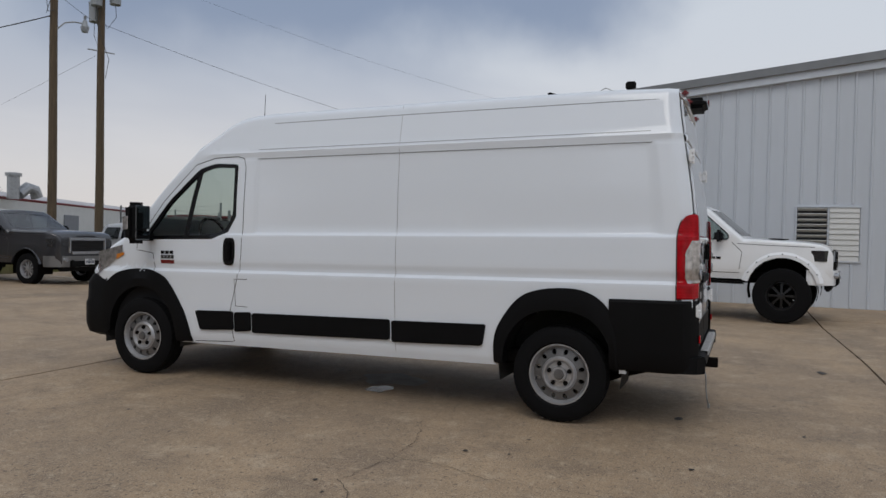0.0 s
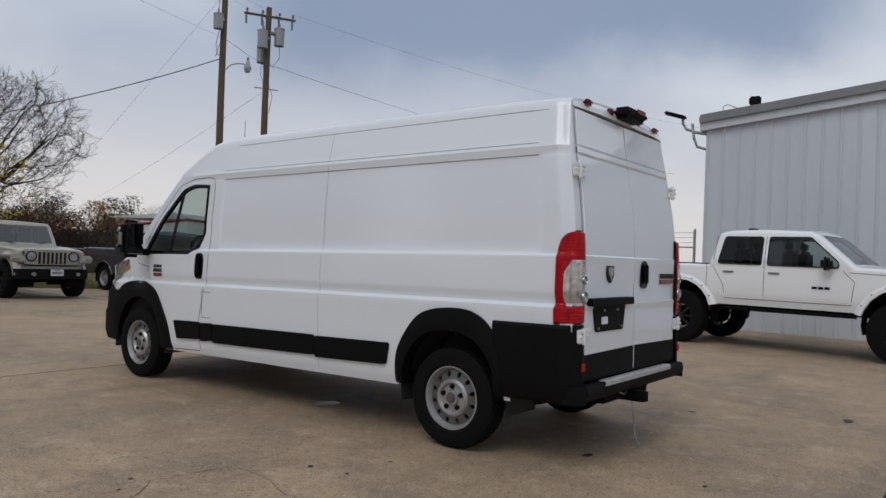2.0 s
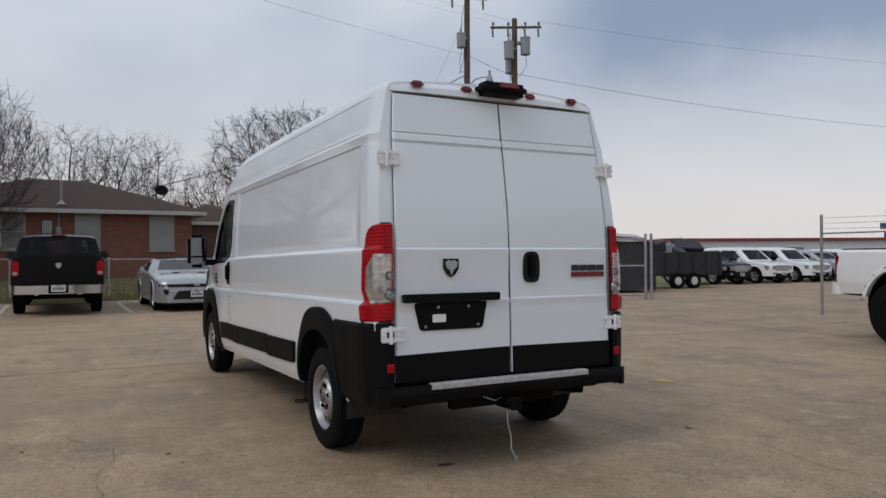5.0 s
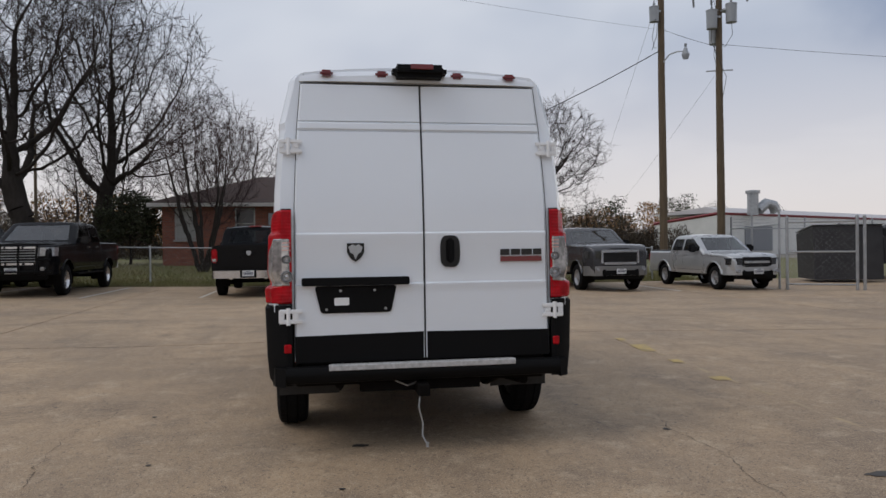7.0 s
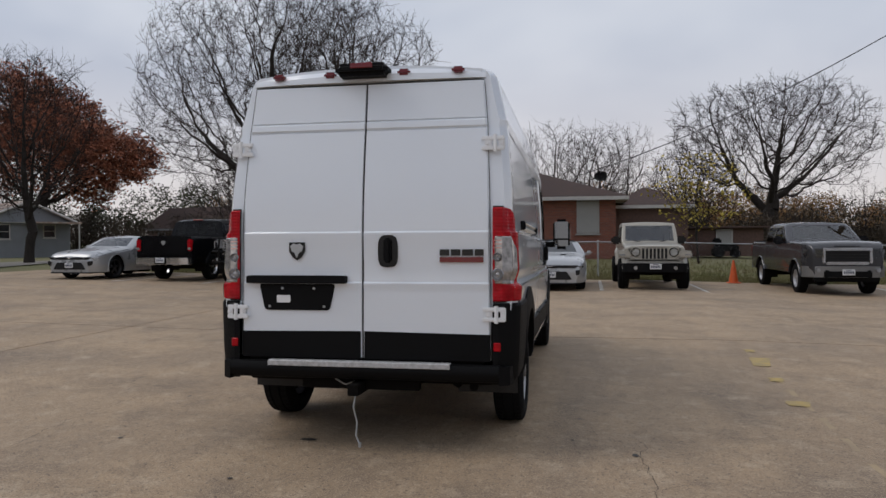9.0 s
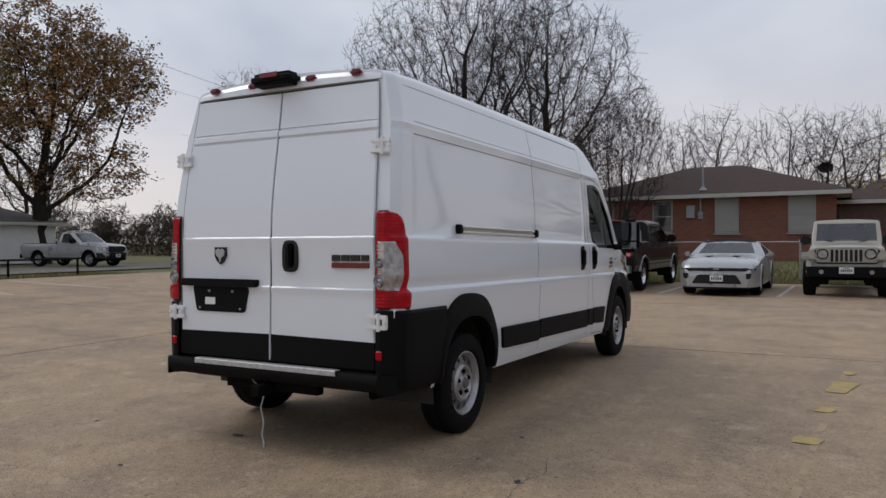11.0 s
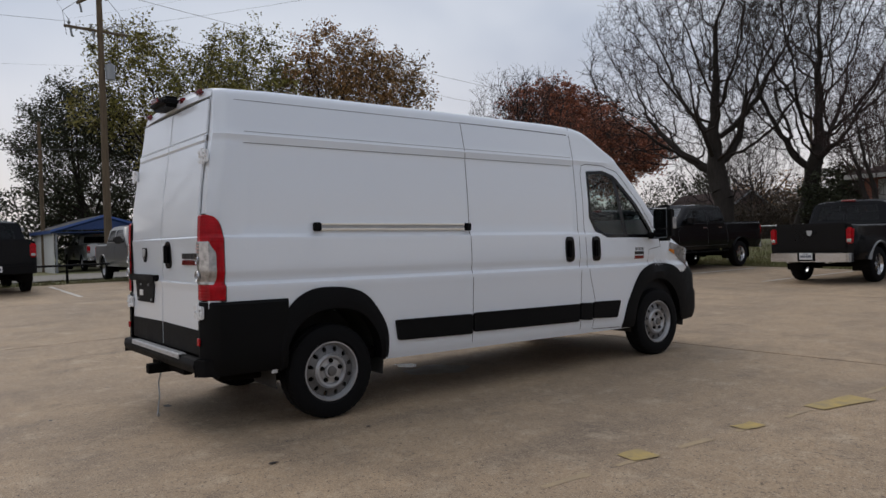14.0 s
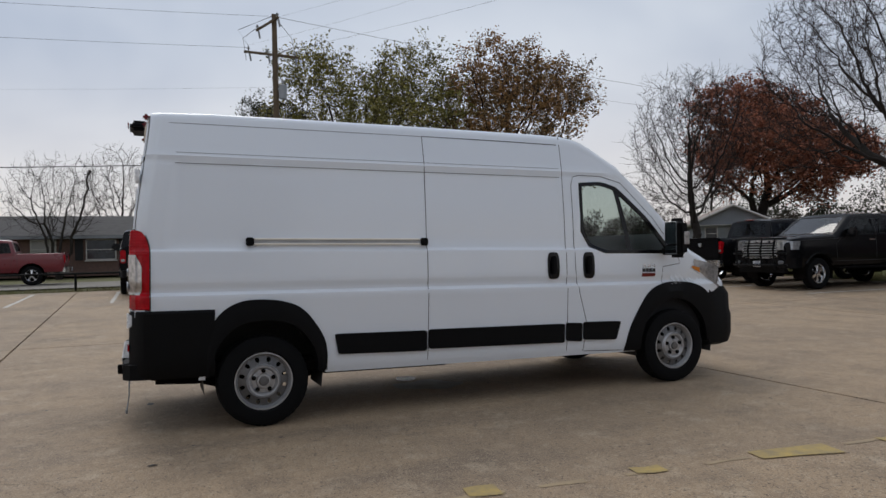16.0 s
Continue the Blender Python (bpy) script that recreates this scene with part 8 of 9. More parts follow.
# traffic cone
cn = thing("traffic_cone", pose(6.35, 19.75, lies(6.35, 19.7)), "faded orange traffic cone at the lawn's edge", "cone")
bm = bmesh.new()
lathe(bm, [(0.03, 0.15), (0.72, 0.035), (0.75, 0.03), (0.75, 0.001)], "Z", 20)
part("cone_body", bm, M_ORANGE, cn, smooth=True)
bm = bmesh.new()
box(bm, (0, 0, 0.02), (0.38, 0.38, 0.04), 0.01)
part("base", bm, M_ORANGE, cn)


# ---- marks on the lot ----
def stripe(name, x0, y0, x1, y1, w, material, label, ragged=0.0, category="marking", h=0.0065):
    bm, rows = bmesh.new(), []
    d = Vector((x1 - x0, y1 - y0))
    n = max(2, int(d.length / 0.25))
    t = Vector((-d.y, d.x)).normalized()
    for i in range(n + 1):
        p = Vector((x0, y0)) + d * i / n
        a, b = (w / 2 * (1 + random.uniform(-ragged, ragged)) for _ in (0, 1))
        rows.append([(p.x + t.x * s, p.y + t.y * s, lies(p.x + t.x * s, p.y + t.y * s) + h) for s in (a, -b)])
    return tagged(part(name, ribbon(bm, rows), material), label, category, "painted stall lines", "structure")


random.seed(11)
for x in (-12.5, -9.6, -6.7, -3.72, -0.85, 2.0, 4.72, 9.95, 12.9):
    stripe("stall_line", x, 14.6, x + 0.08, 19.4, 0.10, M_LINE, "worn white parking stall line", 0.25)
for y in (-6.3, -3.85, -1.5, 1.2, 5.6, 8.2):
    stripe("stall_line", -13.6, y, -18.2, y + 0.1, 0.10, M_LINE, "worn white parking stall line", 0.25)
for x0, y0, x1, y1, w in ((3.30, 2.72, 3.40, 3.30, 0.17), (3.22, 1.83, 3.25, 2.03, 0.12), (3.13, 0.76, 3.16, 0.95, 0.17), (3.40, 3.75, 3.42, 3.95, 0.1)):
    stripe("yellow_mark", x0, y0, x1, y1, w, M_YELLOW, "worn remnant of a yellow painted line", 0.35)
M_FAINT = mat("faded_yellow_trace", (0.40, 0.295, 0.17), 0.72, vary=0.3, scale=6, second=(0.33, 0.245, 0.155))
for k in range(9):
    ya = -1.1 + 0.57 * k
    xa = 3.08 + 0.3 * (ya + 1.2) / 5.2
    stripe("yellow_trace", xa, ya, xa + 0.02, ya + 0.3 + 0.02 * (k % 4), 0.05, M_FAINT, "faint trace of an old yellow line", 0.5, h=0.0025)


def crack(pts, w=0.0028):
    bm, rows, fine = bmesh.new(), [], []
    for (x0, y0), (x1, y1) in zip(pts, pts[1:]):
        n = max(3, int(math.hypot(x1 - x0, y1 - y0) / 0.07))
        for i in range(n):
            fine.append((x0 + (x1 - x0) * i / n + random.gauss(0, 0.014), y0 + (y1 - y0) * i / n + random.gauss(0, 0.014)))
    fine.append(pts[-1])
    for k, (x, y) in enumerate(fine):
        a, b = fine[max(k - 1, 0)], fine[min(k + 1, len(fine) - 1)]
        t = Vector((b[0] - a[0], b[1] - a[1])).normalized() * w * random.uniform(0.25, 1.0)
        rows.append([(x - t.y * s, y + t.x * s, lies(x, y) + 0.005) for s in (1, -1)])
    tagged(part("crack", ribbon(bm, rows), M_CRACK), "thin jagged crack in the concrete", "crack", kind="structure")


crack([(-3.2, 0.55), (-2.83, 0.8), (-2.4, 0.72), (-1.9, 0.75), (-1.46, 0.92), (-1.1, 0.82), (-0.7, 0.92)])
crack([(-2.36, -1.3), (-2.45, -0.6), (-2.48, -0.05), (-2.35, 0.4), (-2.3, 0.72)])
crack([(-2.72, 1.5), (-2.5, 1.0), (-2.4, 0.74)]), crack([(1.72, -0.3), (1.79, -0.61), (1.75, -0.95), (1.8, -1.46), (1.68, -1.96), (1.66, -2.3)])
crack([(1.8, -1.5), (2.0, -1.35), (2.2, -1.3)], 0.002), crack([(5.2, 6.0), (6.8, 6.3), (8.2, 6.1)], 0.005), crack([(4.5, 8.5), (5.6, 8.1), (7.0, 7.2)], 0.005)


def blot(name, x, y, rx, ry, material, label, category, h=0.004, n=26):
    bm = bmesh.new()
    ph = random.uniform(0, 6)
    vs = [bm.verts.new((x + rx * math.cos(a) * (1 + 0.18 * math.sin(3 * a + ph) + 0.1 * math.sin(7 * a)), y + ry * math.sin(a) * (1 + 0.18 * math.sin(2 * a + ph) + 0.1 * math.cos(5 * a)), lies(x, y) + h)) for a in [2 * math.pi * k / n for k in range(n)]]
    bm.faces.new(vs)
    return tagged(part(name, bm, material), label, category, kind="structure")


M_WET = mat("damp_concrete", (0.10, 0.085, 0.065), 0.25, vary=0.3, scale=4)
# matt pale colour standing in for sky reflected by a puddle
M_PUDDLE_SHEEN = mat("painted_puddle_sheen", (0.36, 0.33, 0.29), 0.7, vary=0.3, scale=5, second=(0.25, 0.205, 0.15))
blot("oil_spot", -0.45, -0.82, 0.055, 0.035, M_DIRT, "small dark oil spot on the concrete", "stain", 0.0055)
blot("oil_spot", 2.42, -2.06, 0.09, 0.04, M_DIRT, "dark leaf-like debris spot on the concrete", "stain", 0.0055)
blot("oil_spot", 1.72, -0.85, 0.02, 0.03, M_DIRT, "tiny dark spot on the concrete", "stain", 0.0055)
blot("puddle_sheen", -0.10, 1.78, 0.26, 0.34, M_PUDDLE_SHEEN, "pale patch under the van, a puddle's reflection put into its colour", "stain", 0.0045)
blot("damp_patch", -0.55, 1.72, 0.14, 0.12, M_WET, "damp dark patch beside the van", "stain", 0.0055)
for k in range(60):
    x, y = random.uniform(-6, 7), random.uniform(-5, 7)
    blot("debris", x, y, random.uniform(0.008, 0.022), random.uniform(0.008, 0.02), M_DIRT, "small dark crumb of debris", "debris", 0.006, 7)

# ---- trees and shrubs ----
M_BARK = mat("grey_brown_bark", (0.036, 0.030, 0.026), 0.9, vary=0.35, scale=3, stretch=(3, 3, 0.8), bump=0.7, bscale=14, spec=0.2)
M_TWIG = mat("thin_twigs", (0.036, 0.028, 0.025), 0.9, vary=0.3, scale=2, spec=0.2)
M_TWIGRED = mat("purple_brown_twigs", (0.045, 0.028, 0.026), 0.9, vary=0.3, scale=2, spec=0.2)


def leafmat(name, a, b, patch=0.4, spread=(0.5, 1.45)):
    m = mat(name, a, 0.7, vary=0.3, scale=patch, second=b, spec=0.2)
    nt = m.node_tree
    N, L = nt.nodes.new, nt.links.new
    p = nt.nodes["Principled BSDF"]
    geo, hs, mr = N("ShaderNodeNewGeometry"), N("ShaderNodeHueSaturation"), N("ShaderNodeMapRange")
    old = p.inputs["Base Color"].links[0].from_socket
    mr.inputs["To Min"].default_value, mr.inputs["To Max"].default_value = spread
    L(geo.outputs["Random Per Island"], mr.inputs["Value"]), L(mr.outputs[0], hs.inputs["Value"]), L(old, hs.inputs["Color"]), L(hs.outputs[0], p.inputs["Base Color"])
    return m


L_GREEN = leafmat("olive_leaves", (0.27, 0.225, 0.055), (0.095, 0.10, 0.030))
L_BROWN = leafmat("brown_oak_leaves", (0.33, 0.16, 0.058), (0.11, 0.085, 0.036))
L_RED = leafmat("rust_red_leaves", (0.33, 0.11, 0.06), (0.17, 0.07, 0.042))
L_DARK = leafmat("dark_evergreen_leaves", (0.048, 0.055, 0.028), (0.032, 0.034, 0.02))
L_YELLOW = leafmat("yellow_leaves", (0.42, 0.33, 0.04), (0.24, 0.19, 0.05))
L_BRUSH = leafmat("dry_brush", (0.060, 0.042, 0.030), (0.034, 0.028, 0.019))


def colony(seed, lobes, n, bole=2.0, trunk_r=0.35, step=0.42, kill=0.85, lean=(0, 0), stems=1, gnarl=0.16, rise=0.10, tip_r=0.010, flare=1.3):
    """A tree that grows towards points scattered through its crown. lobes: (x, y, z, rx, ry, rz) of the crown's masses. Gives places, parents, radii and growing directions."""
    rng = np.random.default_rng(seed)
    vol = np.array([l[3] * l[4] * l[5] for l in lobes])
    pts = []
    for l, k in zip(lobes, np.round(n * vol / vol.sum()).astype(int)):
        d = rng.normal(size=(k, 3))
        d *= (rng.random(k) ** (1 / 2.6) / np.linalg.norm(d, axis=1))[:, None]
        pts.append(np.array(l[:3]) + d * np.array(l[3:]))
    A = np.concatenate(pts)
    A = A[A[:, 2] > 0.5]
    P, par = [], []
    for s in range(stems):
        a, k = 2 * math.pi * s / stems + rng.uniform(-0.4, 0.4), 0.0 if stems == 1 else rng.uniform(0.15, 0.5)
        p, d = np.array([0.15 * k * math.cos(a), 0.15 * k * math.sin(a), -0.15]), np.array([lean[0] + k * math.cos(a), lean[1] + k * math.sin(a), 1.0])
        last = -1
        for i in range(max(2, int(bole / step))):
            P.append(p), par.append(last)
            last = len(P) - 1
            d = d + rng.normal(size=3) * 0.05
            p = p + d / np.linalg.norm(d) * step
    P = np.array(P)
    near = np.full(len(A), 1e9)
    who = np.zeros(len(A), int)

    def meet(lo, hi):
        d = np.linalg.norm(A[:, None, :] - P[None, lo:hi, :], axis=2)
        j = d.argmin(1)
        m = d[np.arange(len(A)), j]
        b = m < near
        near[b], who[b] = m[b], j[b] + lo

    meet(0, len(P))
    idle = 0
    for _ in range(160):
        if not len(A) or idle > 45:
            break
        v = A - P[who]
        v /= np.maximum(np.linalg.norm(v, axis=1), 1e-6)[:, None]
        S = np.zeros_like(P)
        np.add.at(S, who, v)
        act = np.unique(who)
        D = S[act]
        D /= np.maximum(np.linalg.norm(D, axis=1), 1e-6)[:, None]
        D += rng.normal(size=D.shape) * gnarl
        D[:, 2] += rise
        D /= np.linalg.norm(D, axis=1)[:, None]
        lo = len(P)
        P = np.concatenate([P, P[act] + D * step])
        par += list(act)
        meet(lo, len(P))
        keep = near > kill
        idle = 0 if (~keep).any() else idle + 1
        A, near, who = A[keep], near[keep], who[keep]
    par = np.array(par)
    # a limb's section carries the sections of all that it bears
    E = 2.25
    R = np.zeros(len(P))
    for i in range(len(P) - 1, -1, -1):
        R[i] = max(R[i], tip_r ** E)
        if par[i] >= 0:
            R[par[i]] += R[i]
    R = R ** (1 / E)
    R = np.where(R > tip_r * 2, tip_r * 2 + (R - tip_r * 2) * max(0.2, (trunk_r - tip_r * 2) / (R[0] - tip_r * 2)), R)
    low = P[:, 2] < 0.5
    R[low] *= 1 + (flare - 1) * (0.5 - P[low, 2]) / 0.65
    dirs = P - P[np.maximum(par, 0)]
    dirs /= np.maximum(np.linalg.norm(dirs, axis=1), 1e-6)[:, None]
    return P, par, R, dirs


def fine_twigs(P, R, dirs, seed, upto, per, length, r, lift=0.3, subs=2):
    """Thin bent side twigs along the small branches, each with still thinner ones: rods (from, to, radius, radius), and all ends."""
    rng = np.random.default_rng(seed)

    def heading(d, wild, up):
        d = d + rng.normal(size=d.shape) * wild
        d[:, 2] += up
        return d / np.linalg.norm(d, axis=1)[:, None]

    idx = np.repeat(np.flatnonzero((R < upto) & (P[:, 2] > 1.0)), per)
    m = len(idx)
    a = P[idx] + rng.normal(size=(m, 3)) * 0.03
    d = heading(dirs[idx] * 0.8, 0.7, lift)
    ln = length * rng.uniform(0.4, 1.25, m)[:, None]
    b = a + d * ln * 0.5
    d2 = heading(d, 0.25, lift * 0.4)
    c = b + d2 * ln * 0.55
    k = np.repeat(np.arange(m), subs)
    e = b[k] + (c - b)[k] * rng.uniform(-0.6, 0.8, (len(k), 1))
    f = e + heading(d2[k] * 0.7, 0.6, lift * 0.5) * ln[k] * rng.uniform(0.35, 0.75, (len(k), 1))
    return [(a, b, r, r * 0.8), (b, c, r * 0.8, r * 0.6), (e, f, r * 0.7, r * 0.5)], np.concatenate([c, f])


def rods(p, q, ra, rb, n):
    """Verts and faces of many straight tapered rods with n sides."""
    d = q - p
    d /= np.maximum(np.linalg.norm(d, axis=1), 1e-9)[:, None]
    h = np.where(np.abs(d[:, 2:3]) < 0.9, np.array([[0.0, 0, 1]]), np.array([[1.0, 0, 0]]))
    u = np.cross(d, h)
    u /= np.linalg.norm(u, axis=1)[:, None]
    w = np.cross(d, u)
    ang = 2 * math.pi * np.arange(n) / n
    ring = u[:, None, :] * np.cos(ang)[None, :, None] + w[:, None, :] * np.sin(ang)[None, :, None]
    e = d * np.minimum(ra * 0.5, 0.05)[:, None]
    V = np.concatenate([(p - e)[:, None, :] + ring * ra[:, None, None], (q + e * 0.4)[:, None, :] + ring * rb[:, None, None]], axis=1).reshape(-1, 3)
    k = np.arange(n)
    f = np.stack([k, (k + 1) % n, n + (k + 1) % n, n + k], 1)
    return V, (np.arange(len(p))[:, None, None] * 2 * n + f[None]).reshape(-1, 4)


def wood(P, par, R, lo, hi, twigs=()):
    """Verts and faces of the limbs with radii from lo to hi, and of the twigs."""
    sets = []
    for a, b, n in ((0.10, 9, 9), (0.03, 0.10, 5), (0.0, 0.03, 3)):
        i = np.flatnonzero((par >= 0) & (R >= max(a, lo)) & (R < min(b, hi)))
        if len(i):
            sets.append(rods(P[par[i]], P[i], np.minimum(R[par[i]], R[i] * 1.35), R[i], n))
    for a, b, ra, rb in twigs:
        sets.append(rods(a, b, np.full(len(a), ra), np.full(len(a), rb), 3))
    return stacked(sets)


def stacked(sets):
    base, VV, FF = 0, [], []
    for V, F in sets:
        VV.append(V), FF.append(F + base)
        base += len(V)
    return np.concatenate(VV), np.concatenate(FF)


def leaves(at, seed, per, size, scatter, slim=0.5, flat=0.7):
    """Small bent leaves, each four-cornered, in clumps round the given places."""
    rng = np.random.default_rng(seed)
    c = np.repeat(at, per, axis=0)
    m = len(c)
    c = c + rng.normal(size=(m, 3)) * np.array([scatter, scatter, scatter * 0.7])
    u = rng.normal(size=(m, 3)) * np.array([1, 1, flat])
    u /= np.linalg.norm(u, axis=1)[:, None]
    w = np.cross(u, rng.normal(size=(m, 3)))
    w /= np.linalg.norm(w, axis=1)[:, None]
    s = size * rng.uniform(0.6, 1.3, m)[:, None]
    V = np.stack([c - u * s, c + w * s * slim, c + u * s, c - w * s * slim + u * s * 0.15], 1).reshape(-1, 3)
    return V, np.arange(m * 4).reshape(-1, 4)


def meshed(name, V, F, material, parent, label="", kind="", smooth=True):
    me = bpy.data.meshes.new(name)
    V, F = np.asarray(V, dtype=np.float32), np.asarray(F, dtype=np.int32)
    k = F.shape[1]
    me.vertices.add(len(V))
    me.vertices.foreach_set("co", V.ravel())
    me.loops.add(F.size)
    me.loops.foreach_set("vertex_index", F.ravel())
    me.polygons.add(len(F))
    me.polygons.foreach_set("loop_start", np.arange(0, F.size, k, dtype=np.int32))
    me.polygons.foreach_set("use_smooth", np.full(len(F), smooth))
    me.materials.append(material)
    me.update(calc_edges=True)
    o = new(name, me)
    o.parent = parent
    if label:
        o["label"] = label
    return tagged(o, kind=kind)


def tree(name, x, y, label, seed, lobes, n, twig=None, leaf=None, leaf_args=(8, 0.10, 0.3), twig_args=(2, 0.7, 0.006), keep=1.0, **k):
    """A tree as one thing: trunk and main limbs, fine branchwork, and leaves where it has them."""
    t = thing(name, pose(x, y, lies(x, y) - 0.02), label, "tree" if name != "shrub" else "shrub")
    P, par, R, dirs = colony(seed, lobes, n, **k)
    per, length, r = twig_args
    tw, at = fine_twigs(P, R, dirs, seed + 5, 0.03, per, length, r)
    split = max(0.03, k.get("trunk_r", 0.35) * 0.22)
    meshed("trunk", *wood(P, par, R, split, 99), M_BARK, t)
    meshed("branchwork", *wood(P, par, R, 0, split, tw), twig or M_TWIG, t)
    if leaf:
        at = at[np.random.default_rng(seed + 6).random(len(at)) < keep]
        meshed("crown", *leaves(at, seed + 1, *leaf_args), leaf, t, smooth=False)
    return t


def lobed(seed, centre, size, k=9, lump=0.42):
    """Uneven crown masses: lumps set about inside one broad oval."""
    rng = np.random.default_rng(seed)
    out = []
    for i in range(k):
        d = rng.normal(size=3)
        d /= np.linalg.norm(d)
        f = rng.uniform(0.45, 0.70)
        g = lump * rng.uniform(0.75, 1.25)
        out.append(tuple(centre[j] + size[j] * d[j] * f for j in range(3)) + (size[0] * g, size[1] * g, min(size[2], size[0]) * g * 0.78))
    return out + [tuple(centre) + tuple(v * 0.45 for v in size)]


BIG = dict(step=0.36, kill=0.62, tip_r=0.012, twig_args=(2, 0.88, 0.0100))
tree("bare_tree", -12.6, 27.6, "large leafless shade tree with spreading dark limbs", 3, [(-1.6, 0.6, 8.2, 5.9, 5.2, 5.0), (1.2, 0, 9.6, 4.2, 4.2, 3.6), (-4.2, 0, 6.0, 3.4, 3.4, 2.6)], 3900, bole=2.0, trunk_r=0.44, lean=(-0.04, 0), **BIG)
tree("bare_tree", -11.2, 31.2, "large leafless tree with a leaning forked trunk", 8, [(1.0, 0, 8.4, 5.0, 5.2, 4.8), (3.6, -1.0, 6.2, 3.4, 3.0, 2.8), (0.2, 0, 10.6, 3.4, 3.4, 2.7)], 3300, bole=2.8, trunk_r=0.36, lean=(0.16, -0.08), **BIG)
tree("bare_tree", 15.0, 50.5, "broad leafless tree with a crooked trunk", 14, [(0, 0, 8.2, 7.2, 6.4, 4.4), (-3.2, 0, 8.6, 4.2, 4.2, 3.6), (3.2, 0, 8.4, 4.2, 4.2, 4.2), (0, 0, 10.4, 3.6, 3.6, 2.4)], 3400, bole=2.6, trunk_r=0.55, lean=(-0.06, 0), step=0.4, kill=0.75, tip_r=0.016, twig_args=(2, 0.95, 0.013))
tree("multi_stem_tree", -5.2, 25.9, "leafless multi-stem tree with purple brown twigs", 21, [(0, 0, 4.7, 2.6, 2.6, 2.6), (0.3, 0, 3.2, 1.9, 1.9, 1.9)], 2100, twig=M_TWIGRED, bole=0.8, stems=6, trunk_r=0.075, step=0.24, kill=0.42, twig_args=(2, 0.65, 0.0075), rise=0.25, gnarl=0.12, tip_r=0.007)
tree("bare_tree", -27.6, 29.5, "slim leafless tree in front of the grey house", 33, [(0, 0, 7.0, 3.7, 3.7, 4.4), (-1.0, 0, 4.8, 2.8, 2.8, 2.2)], 2500, bole=1.8, trunk_r=0.24, step=0.36, kill=0.55, twig_args=(2, 0.85, 0.0095), tip_r=0.010)
LEAFY = dict(step=0.40, kill=0.72, tip_r=0.011)
tree("oak_tree", -49.0, 56.0, "tall spreading oak with rust red autumn leaves", 40, lobed(41, (1.5, 0.8, 11.2), (10.2, 10.2, 8.2), 13), 3800, leaf=L_RED, leaf_args=(5, 0.15, 0.23), twig_args=(2, 1.0, 0.010), keep=0.9, bole=3.0, trunk_r=0.55, **LEAFY)
tree("oak_tree", -39.0, 12.4, "broad oak with thinning olive green leaves", 52, lobed(53, (0, 0, 8.9), (6.8, 6.8, 6.4), 12), 2700, leaf=L_GREEN, leaf_args=(6, 0.10, 0.17), twig_args=(2, 0.85, 0.010), keep=0.9, bole=2.6, trunk_r=0.42, **LEAFY)
tree("oak_tree", -37.3, 21.8, "broad oak with brown autumn leaves", 61, lobed(62, (0.4, 0.5, 8.7), (7.0, 7.0, 6.2), 12), 2800, leaf=L_BROWN, leaf_args=(6, 0.10, 0.17), twig_args=(2, 0.85, 0.010), keep=0.9, bole=2.6, trunk_r=0.42, **LEAFY)
tree("oak_tree", -45.5, 8.2, "dense dark evergreen oak behind the utility pole", 71, [(0, 0, 7.0, 3.6, 4.2, 4.8)], 1300, leaf=L_DARK, leaf_args=(12, 0.085, 0.22), twig_args=(2, 0.8, 0.011), bole=2.0, trunk_r=0.35, **LEAFY)
tree("bare_tree", -38.5, -4.8, "small leafless multi-stem tree before the brown house", 83, [(0, 0, 4.4, 2.9, 2.9, 2.4)], 900, stems=4, bole=0.9, trunk_r=0.08, step=0.28, kill=0.45, twig_args=(1, 0.7, 0.008))
tree("bare_tree", -46.0, -14.0, "pale leafless tree behind the brown house", 88, [(0, 0, 8.0, 4.2, 4.2, 4.6)], 1300, bole=2.4, trunk_r=0.26, step=0.38, kill=0.6, twig_args=(2, 0.9, 0.010), tip_r=0.011)
tree("pine_tree", -44.0, -17.5, "tall dark pine at the street corner", 91, [(0, 0, 8.0, 2.6, 2.6, 3.6), (0, 0, 12.4, 1.8, 1.8, 3.4)], 420, leaf=L_DARK, leaf_args=(16, 0.17, 0.30, 0.14), twig_args=(1, 0.6, 0.012), bole=9.0, trunk_r=0.3, rise=-0.05, tip_r=0.014)
tree("sapling", 6.4, 27.2, "thin sapling with a few yellow leaves", 95, [(0, 0, 2.9, 1.9, 1.9, 1.7)], 420, leaf=L_YELLOW, leaf_args=(2, 0.085, 0.14), twig_args=(1, 0.5, 0.006), keep=0.55, bole=1.2, trunk_r=0.05, step=0.22, kill=0.42, tip_r=0.006)
tree("shrub", -9.2, 30.8, "dense dark evergreen shrub beside the brick house", 99, [(0, 0, 1.7, 1.5, 1.5, 1.7)], 300, leaf=L_DARK, leaf_args=(14, 0.08, 0.16), twig_args=(1, 0.4, 0.008), bole=0.4, trunk_r=0.06, step=0.2, kill=0.4)


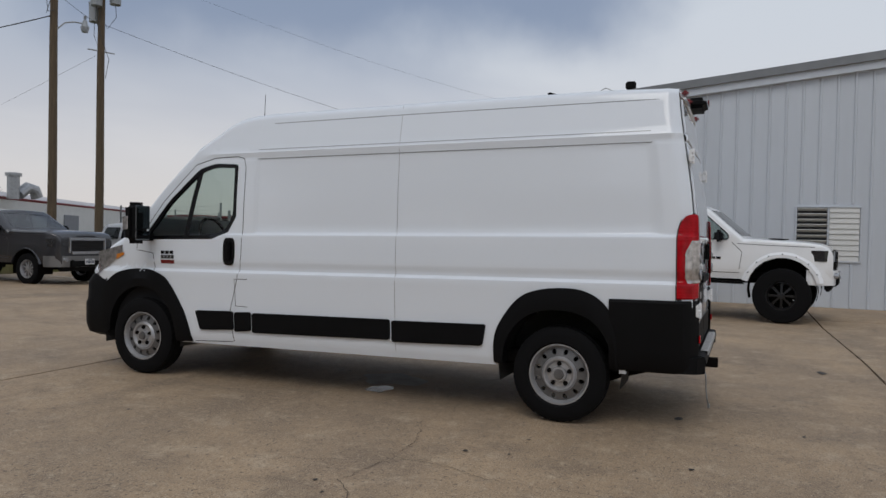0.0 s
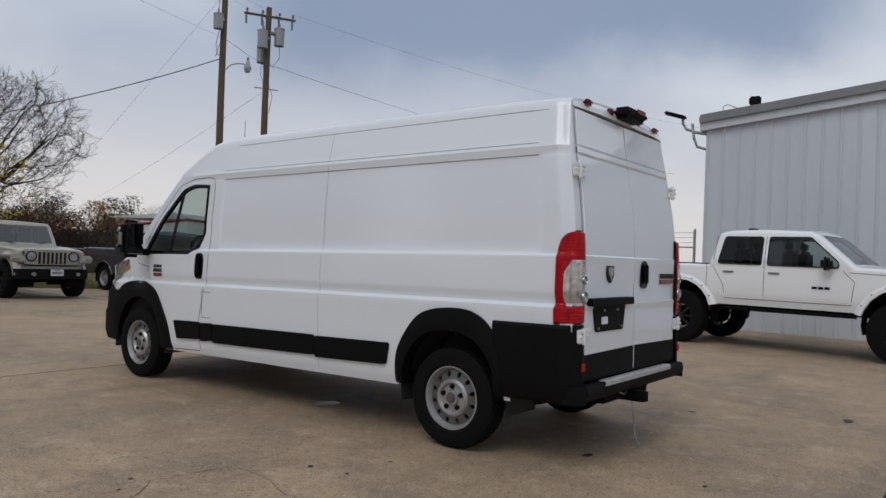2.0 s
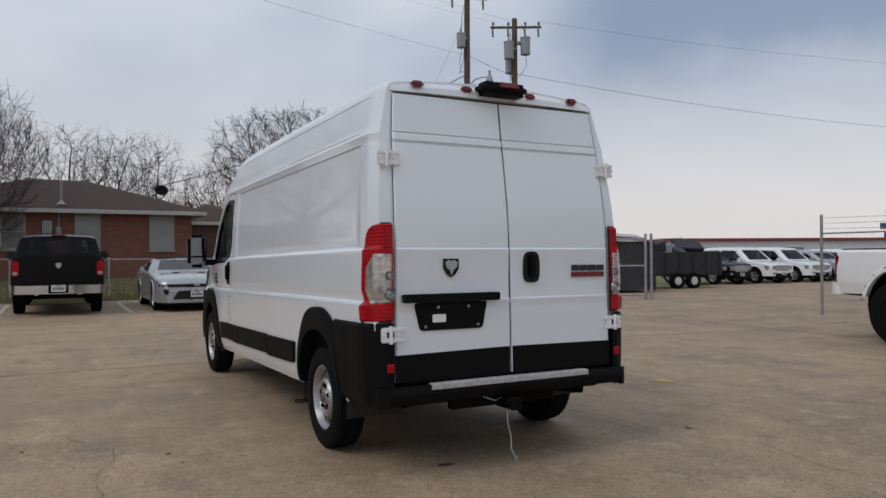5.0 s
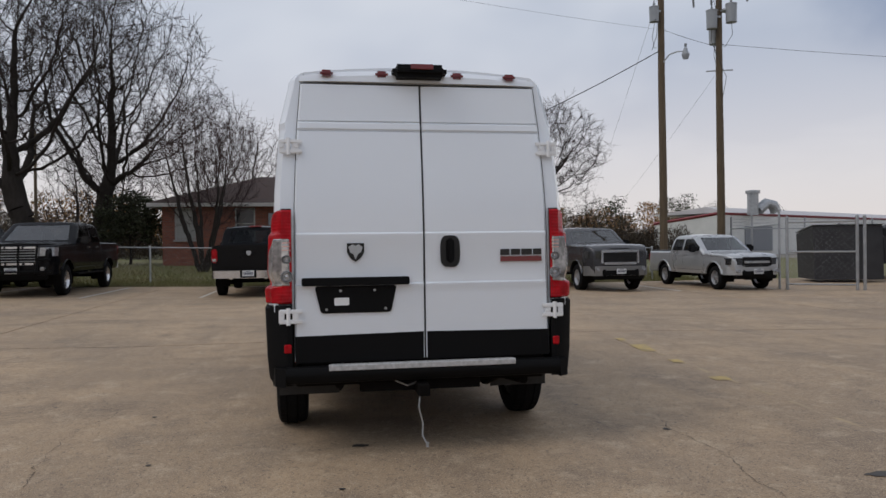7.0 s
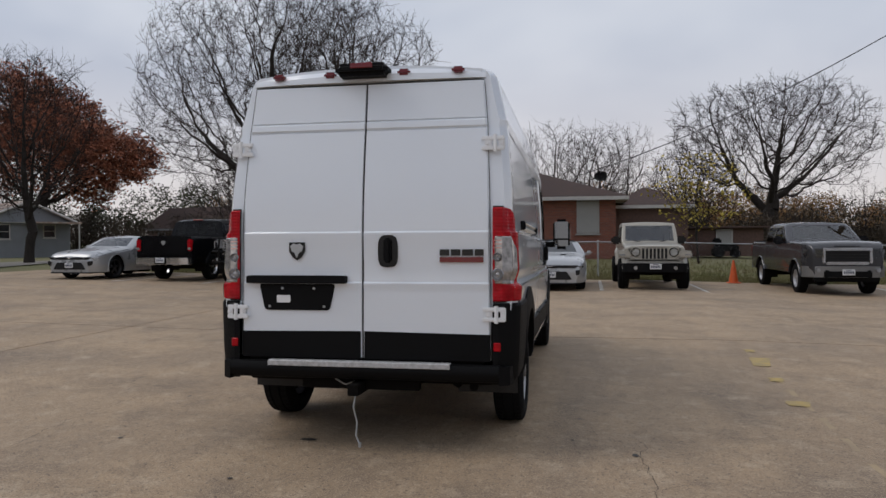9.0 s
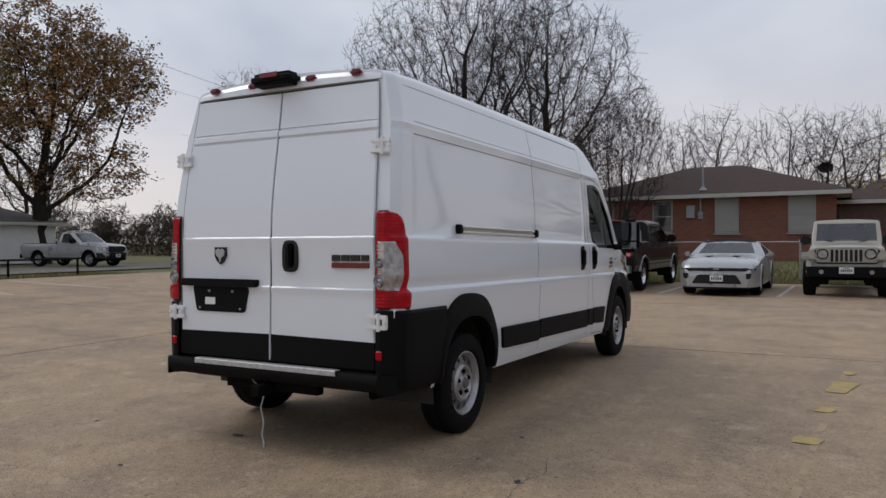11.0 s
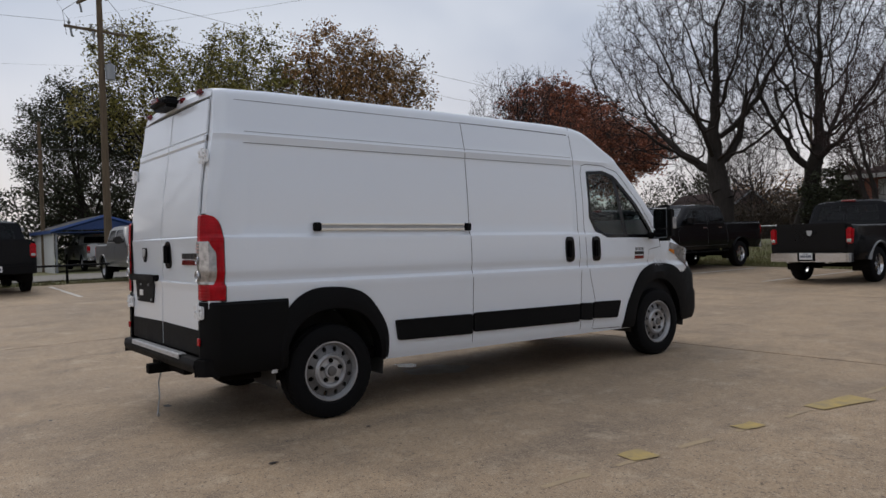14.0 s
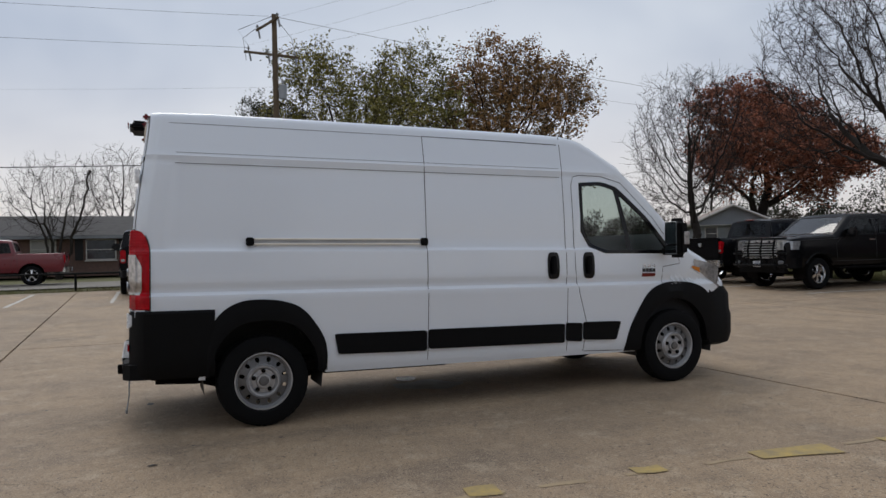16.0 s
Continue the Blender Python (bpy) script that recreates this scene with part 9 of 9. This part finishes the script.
def far_woods():
    """Distant bare trees and brush round the lots, one sheet of stuff each."""
    rng = np.random.default_rng(7)
    kinds = []
    for k, lobes in enumerate(([(0, 0, 6.2, 3.4, 3.4, 3.8)], [(0, 0, 6.0, 4.2, 4.2, 3.8), (1.5, 0, 4.6, 2.6, 2.6, 2.0)], [(0, 0, 5.6, 2.6, 2.6, 4.2)], [(0.8, 0, 6.4, 3.6, 3.0, 3.4), (-1, 0, 4.4, 2.6, 2.6, 2.0)])):
        P, par, R, dirs = colony(200 + k, lobes, 800, bole=1.6, trunk_r=0.17, tip_r=0.013, step=0.32, kill=0.6)
        kinds.append(wood(P, par, R, 0, 99, fine_twigs(P, R, dirs, 300 + k, 0.035, 1, 1.0, 0.011, subs=1)[0]))
    sets = []
    for x, y, h in [(2, 58, 11), (6, 62, 11.5), (10, 57, 9), (-1, 66, 12.5), (-6, 60, 12), (-10, 66, 12), (20, 70, 8), (-16, 58, 10), (-21, 62, 11), (-27, 56, 10), (-50, 52, 12), (-58, 36, 12), (-56, 26, 11), (25, 62, 7), (30, 90, 7),
                    (-62, -2, 11), (-60, -20, 12), (-66, 12, 12), (4, 70, 12), (-14, 48, 8), (-24, 46, 9), (12, 66, 11), (60, 120, 9), (78, 130, 10), (90, 128, 9), (-52, 30, 12), (-30, 60, 11)]:
        V, F = kinds[rng.integers(4)]
        a, s = rng.uniform(0, 6.28), h / 10.0
        turn = np.array([[math.cos(a), -math.sin(a), 0], [math.sin(a), math.cos(a), 0], [0, 0, 1]])
        sets.append(((V @ turn.T) * s + np.array([x, y, lies(x, y) - 0.2]), F))
    woods = thing("far_woods", pose(0, 0, 0), "distant leafless woods behind the houses", "woods", kind="stuff")
    meshed("far_branches", *stacked(sets), M_TWIG, woods)
    for nm, material, label, slim, rows in (("brush", L_BRUSH, "dark dry brush and hedges behind the fences", 0.11, [(-8, 44, 34, 3, 2.6), (20, 58, 22, 4, 2.4), (-30, 52, 24, 4, 3.4), (-58, 44, 20, 6, 4.5), (-60, 20, 14, 16, 4.0), (-62, -14, 12, 18, 4.0), (12, 46, 20, 4, 3.2), (26, 58, 16, 4, 2.8), (-2, 50, 16, 3, 4.2), (-52, 0, 6, 10, 3.0)]),
                                            ("rusty_trees", L_BROWN, "distant rust and brown tree line", 0.45, [(30, 88, 34, 5, 6.5), (6, 80, 34, 6, 7.0), (-30, 78, 30, 6, 7.0)]),
                                            ("dark_trees", L_DARK, "distant dark evergreen tree line", 0.45, [(-50, 8, 5, 13, 5.5), (34, 96, 22, 4, 7.5), (60, 112, 5, 4, 9.0), (-48, 66, 26, 6, 7.0), (-6, 92, 40, 6, 7.0), (-70, -30, 8, 30, 6)])):
        sets = []
        for x, y, w, d, h in rows:
            m = int(w * 1.6 + d * 2)
            cx, cy, ch = x + rng.uniform(-w / 2, w / 2, m), y + rng.uniform(-d / 2, d / 2, m), h * rng.uniform(0.5, 1.1, m)
            q = 520 if slim < 0.2 else 440
            a, rr, zz = rng.uniform(0, 6.28, (m, q)), rng.random((m, q)) ** 0.5 * (0.9 + 0.12 * h), rng.random((m, q)) ** 0.8
            rr *= 1.0 - 0.55 * zz ** 2
            g = np.array([lies(u, v) for u, v in zip(cx, cy)])
            c = np.stack([cx[:, None] + rr * np.cos(a) * 1.3, cy[:, None] + rr * np.sin(a), g[:, None] - 0.1 + zz * ch[:, None] + rng.normal(size=(m, q)) * 0.12], 2).reshape(-1, 3)
            sets.append(leaves(c, int(rng.integers(1e6)), 1, (0.17 if slim < 0.2 else 0.085) * (1 + h / 9), 0.05, slim, 1.6 if slim < 0.2 else 0.9))
        b = thing(nm, pose(0, 0, 0), label, "vegetation", kind="stuff")
        meshed("foliage", *stacked(sets), material, b, smooth=False)


far_woods()


def tufts():
    """Grass blades along the lawn's edges."""
    rng = random.Random(17)
    V, F = [], []

    def blade(x, y, h):
        z, a = lies(x, y) - 0.08, rng.uniform(0, 6.28)
        c, s = math.cos(a) * 0.012, math.sin(a) * 0.012
        dx, dy = rng.gauss(0, h * 0.4), rng.gauss(0, h * 0.4)
        j = len(V)
        V.extend([(x - c, y - s, z), (x + c, y + s, z), (x + dx, y + dy, z + h)])
        F.append((j, j + 1, j + 2))

    for _ in range(42000):
        blade(rng.uniform(-19, 14.5), 20.2 + abs(rng.gauss(0, 3.2)), rng.uniform(0.09, 0.19))
    for _ in range(9000):
        blade(-19.35 - abs(rng.gauss(0, 1.5)), rng.uniform(-14, 14), rng.uniform(0.09, 0.17))
    g = thing("grass_blades", pose(0, 0, 0), "short dull green winter grass on the verges", "grass", kind="stuff")
    meshed("blades", V, F, mat("grass_blade", (0.11, 0.12, 0.04), 0.8, vary=0.4, scale=0.8, second=(0.17, 0.14, 0.07), spec=0.2), g, smooth=False)


tufts()
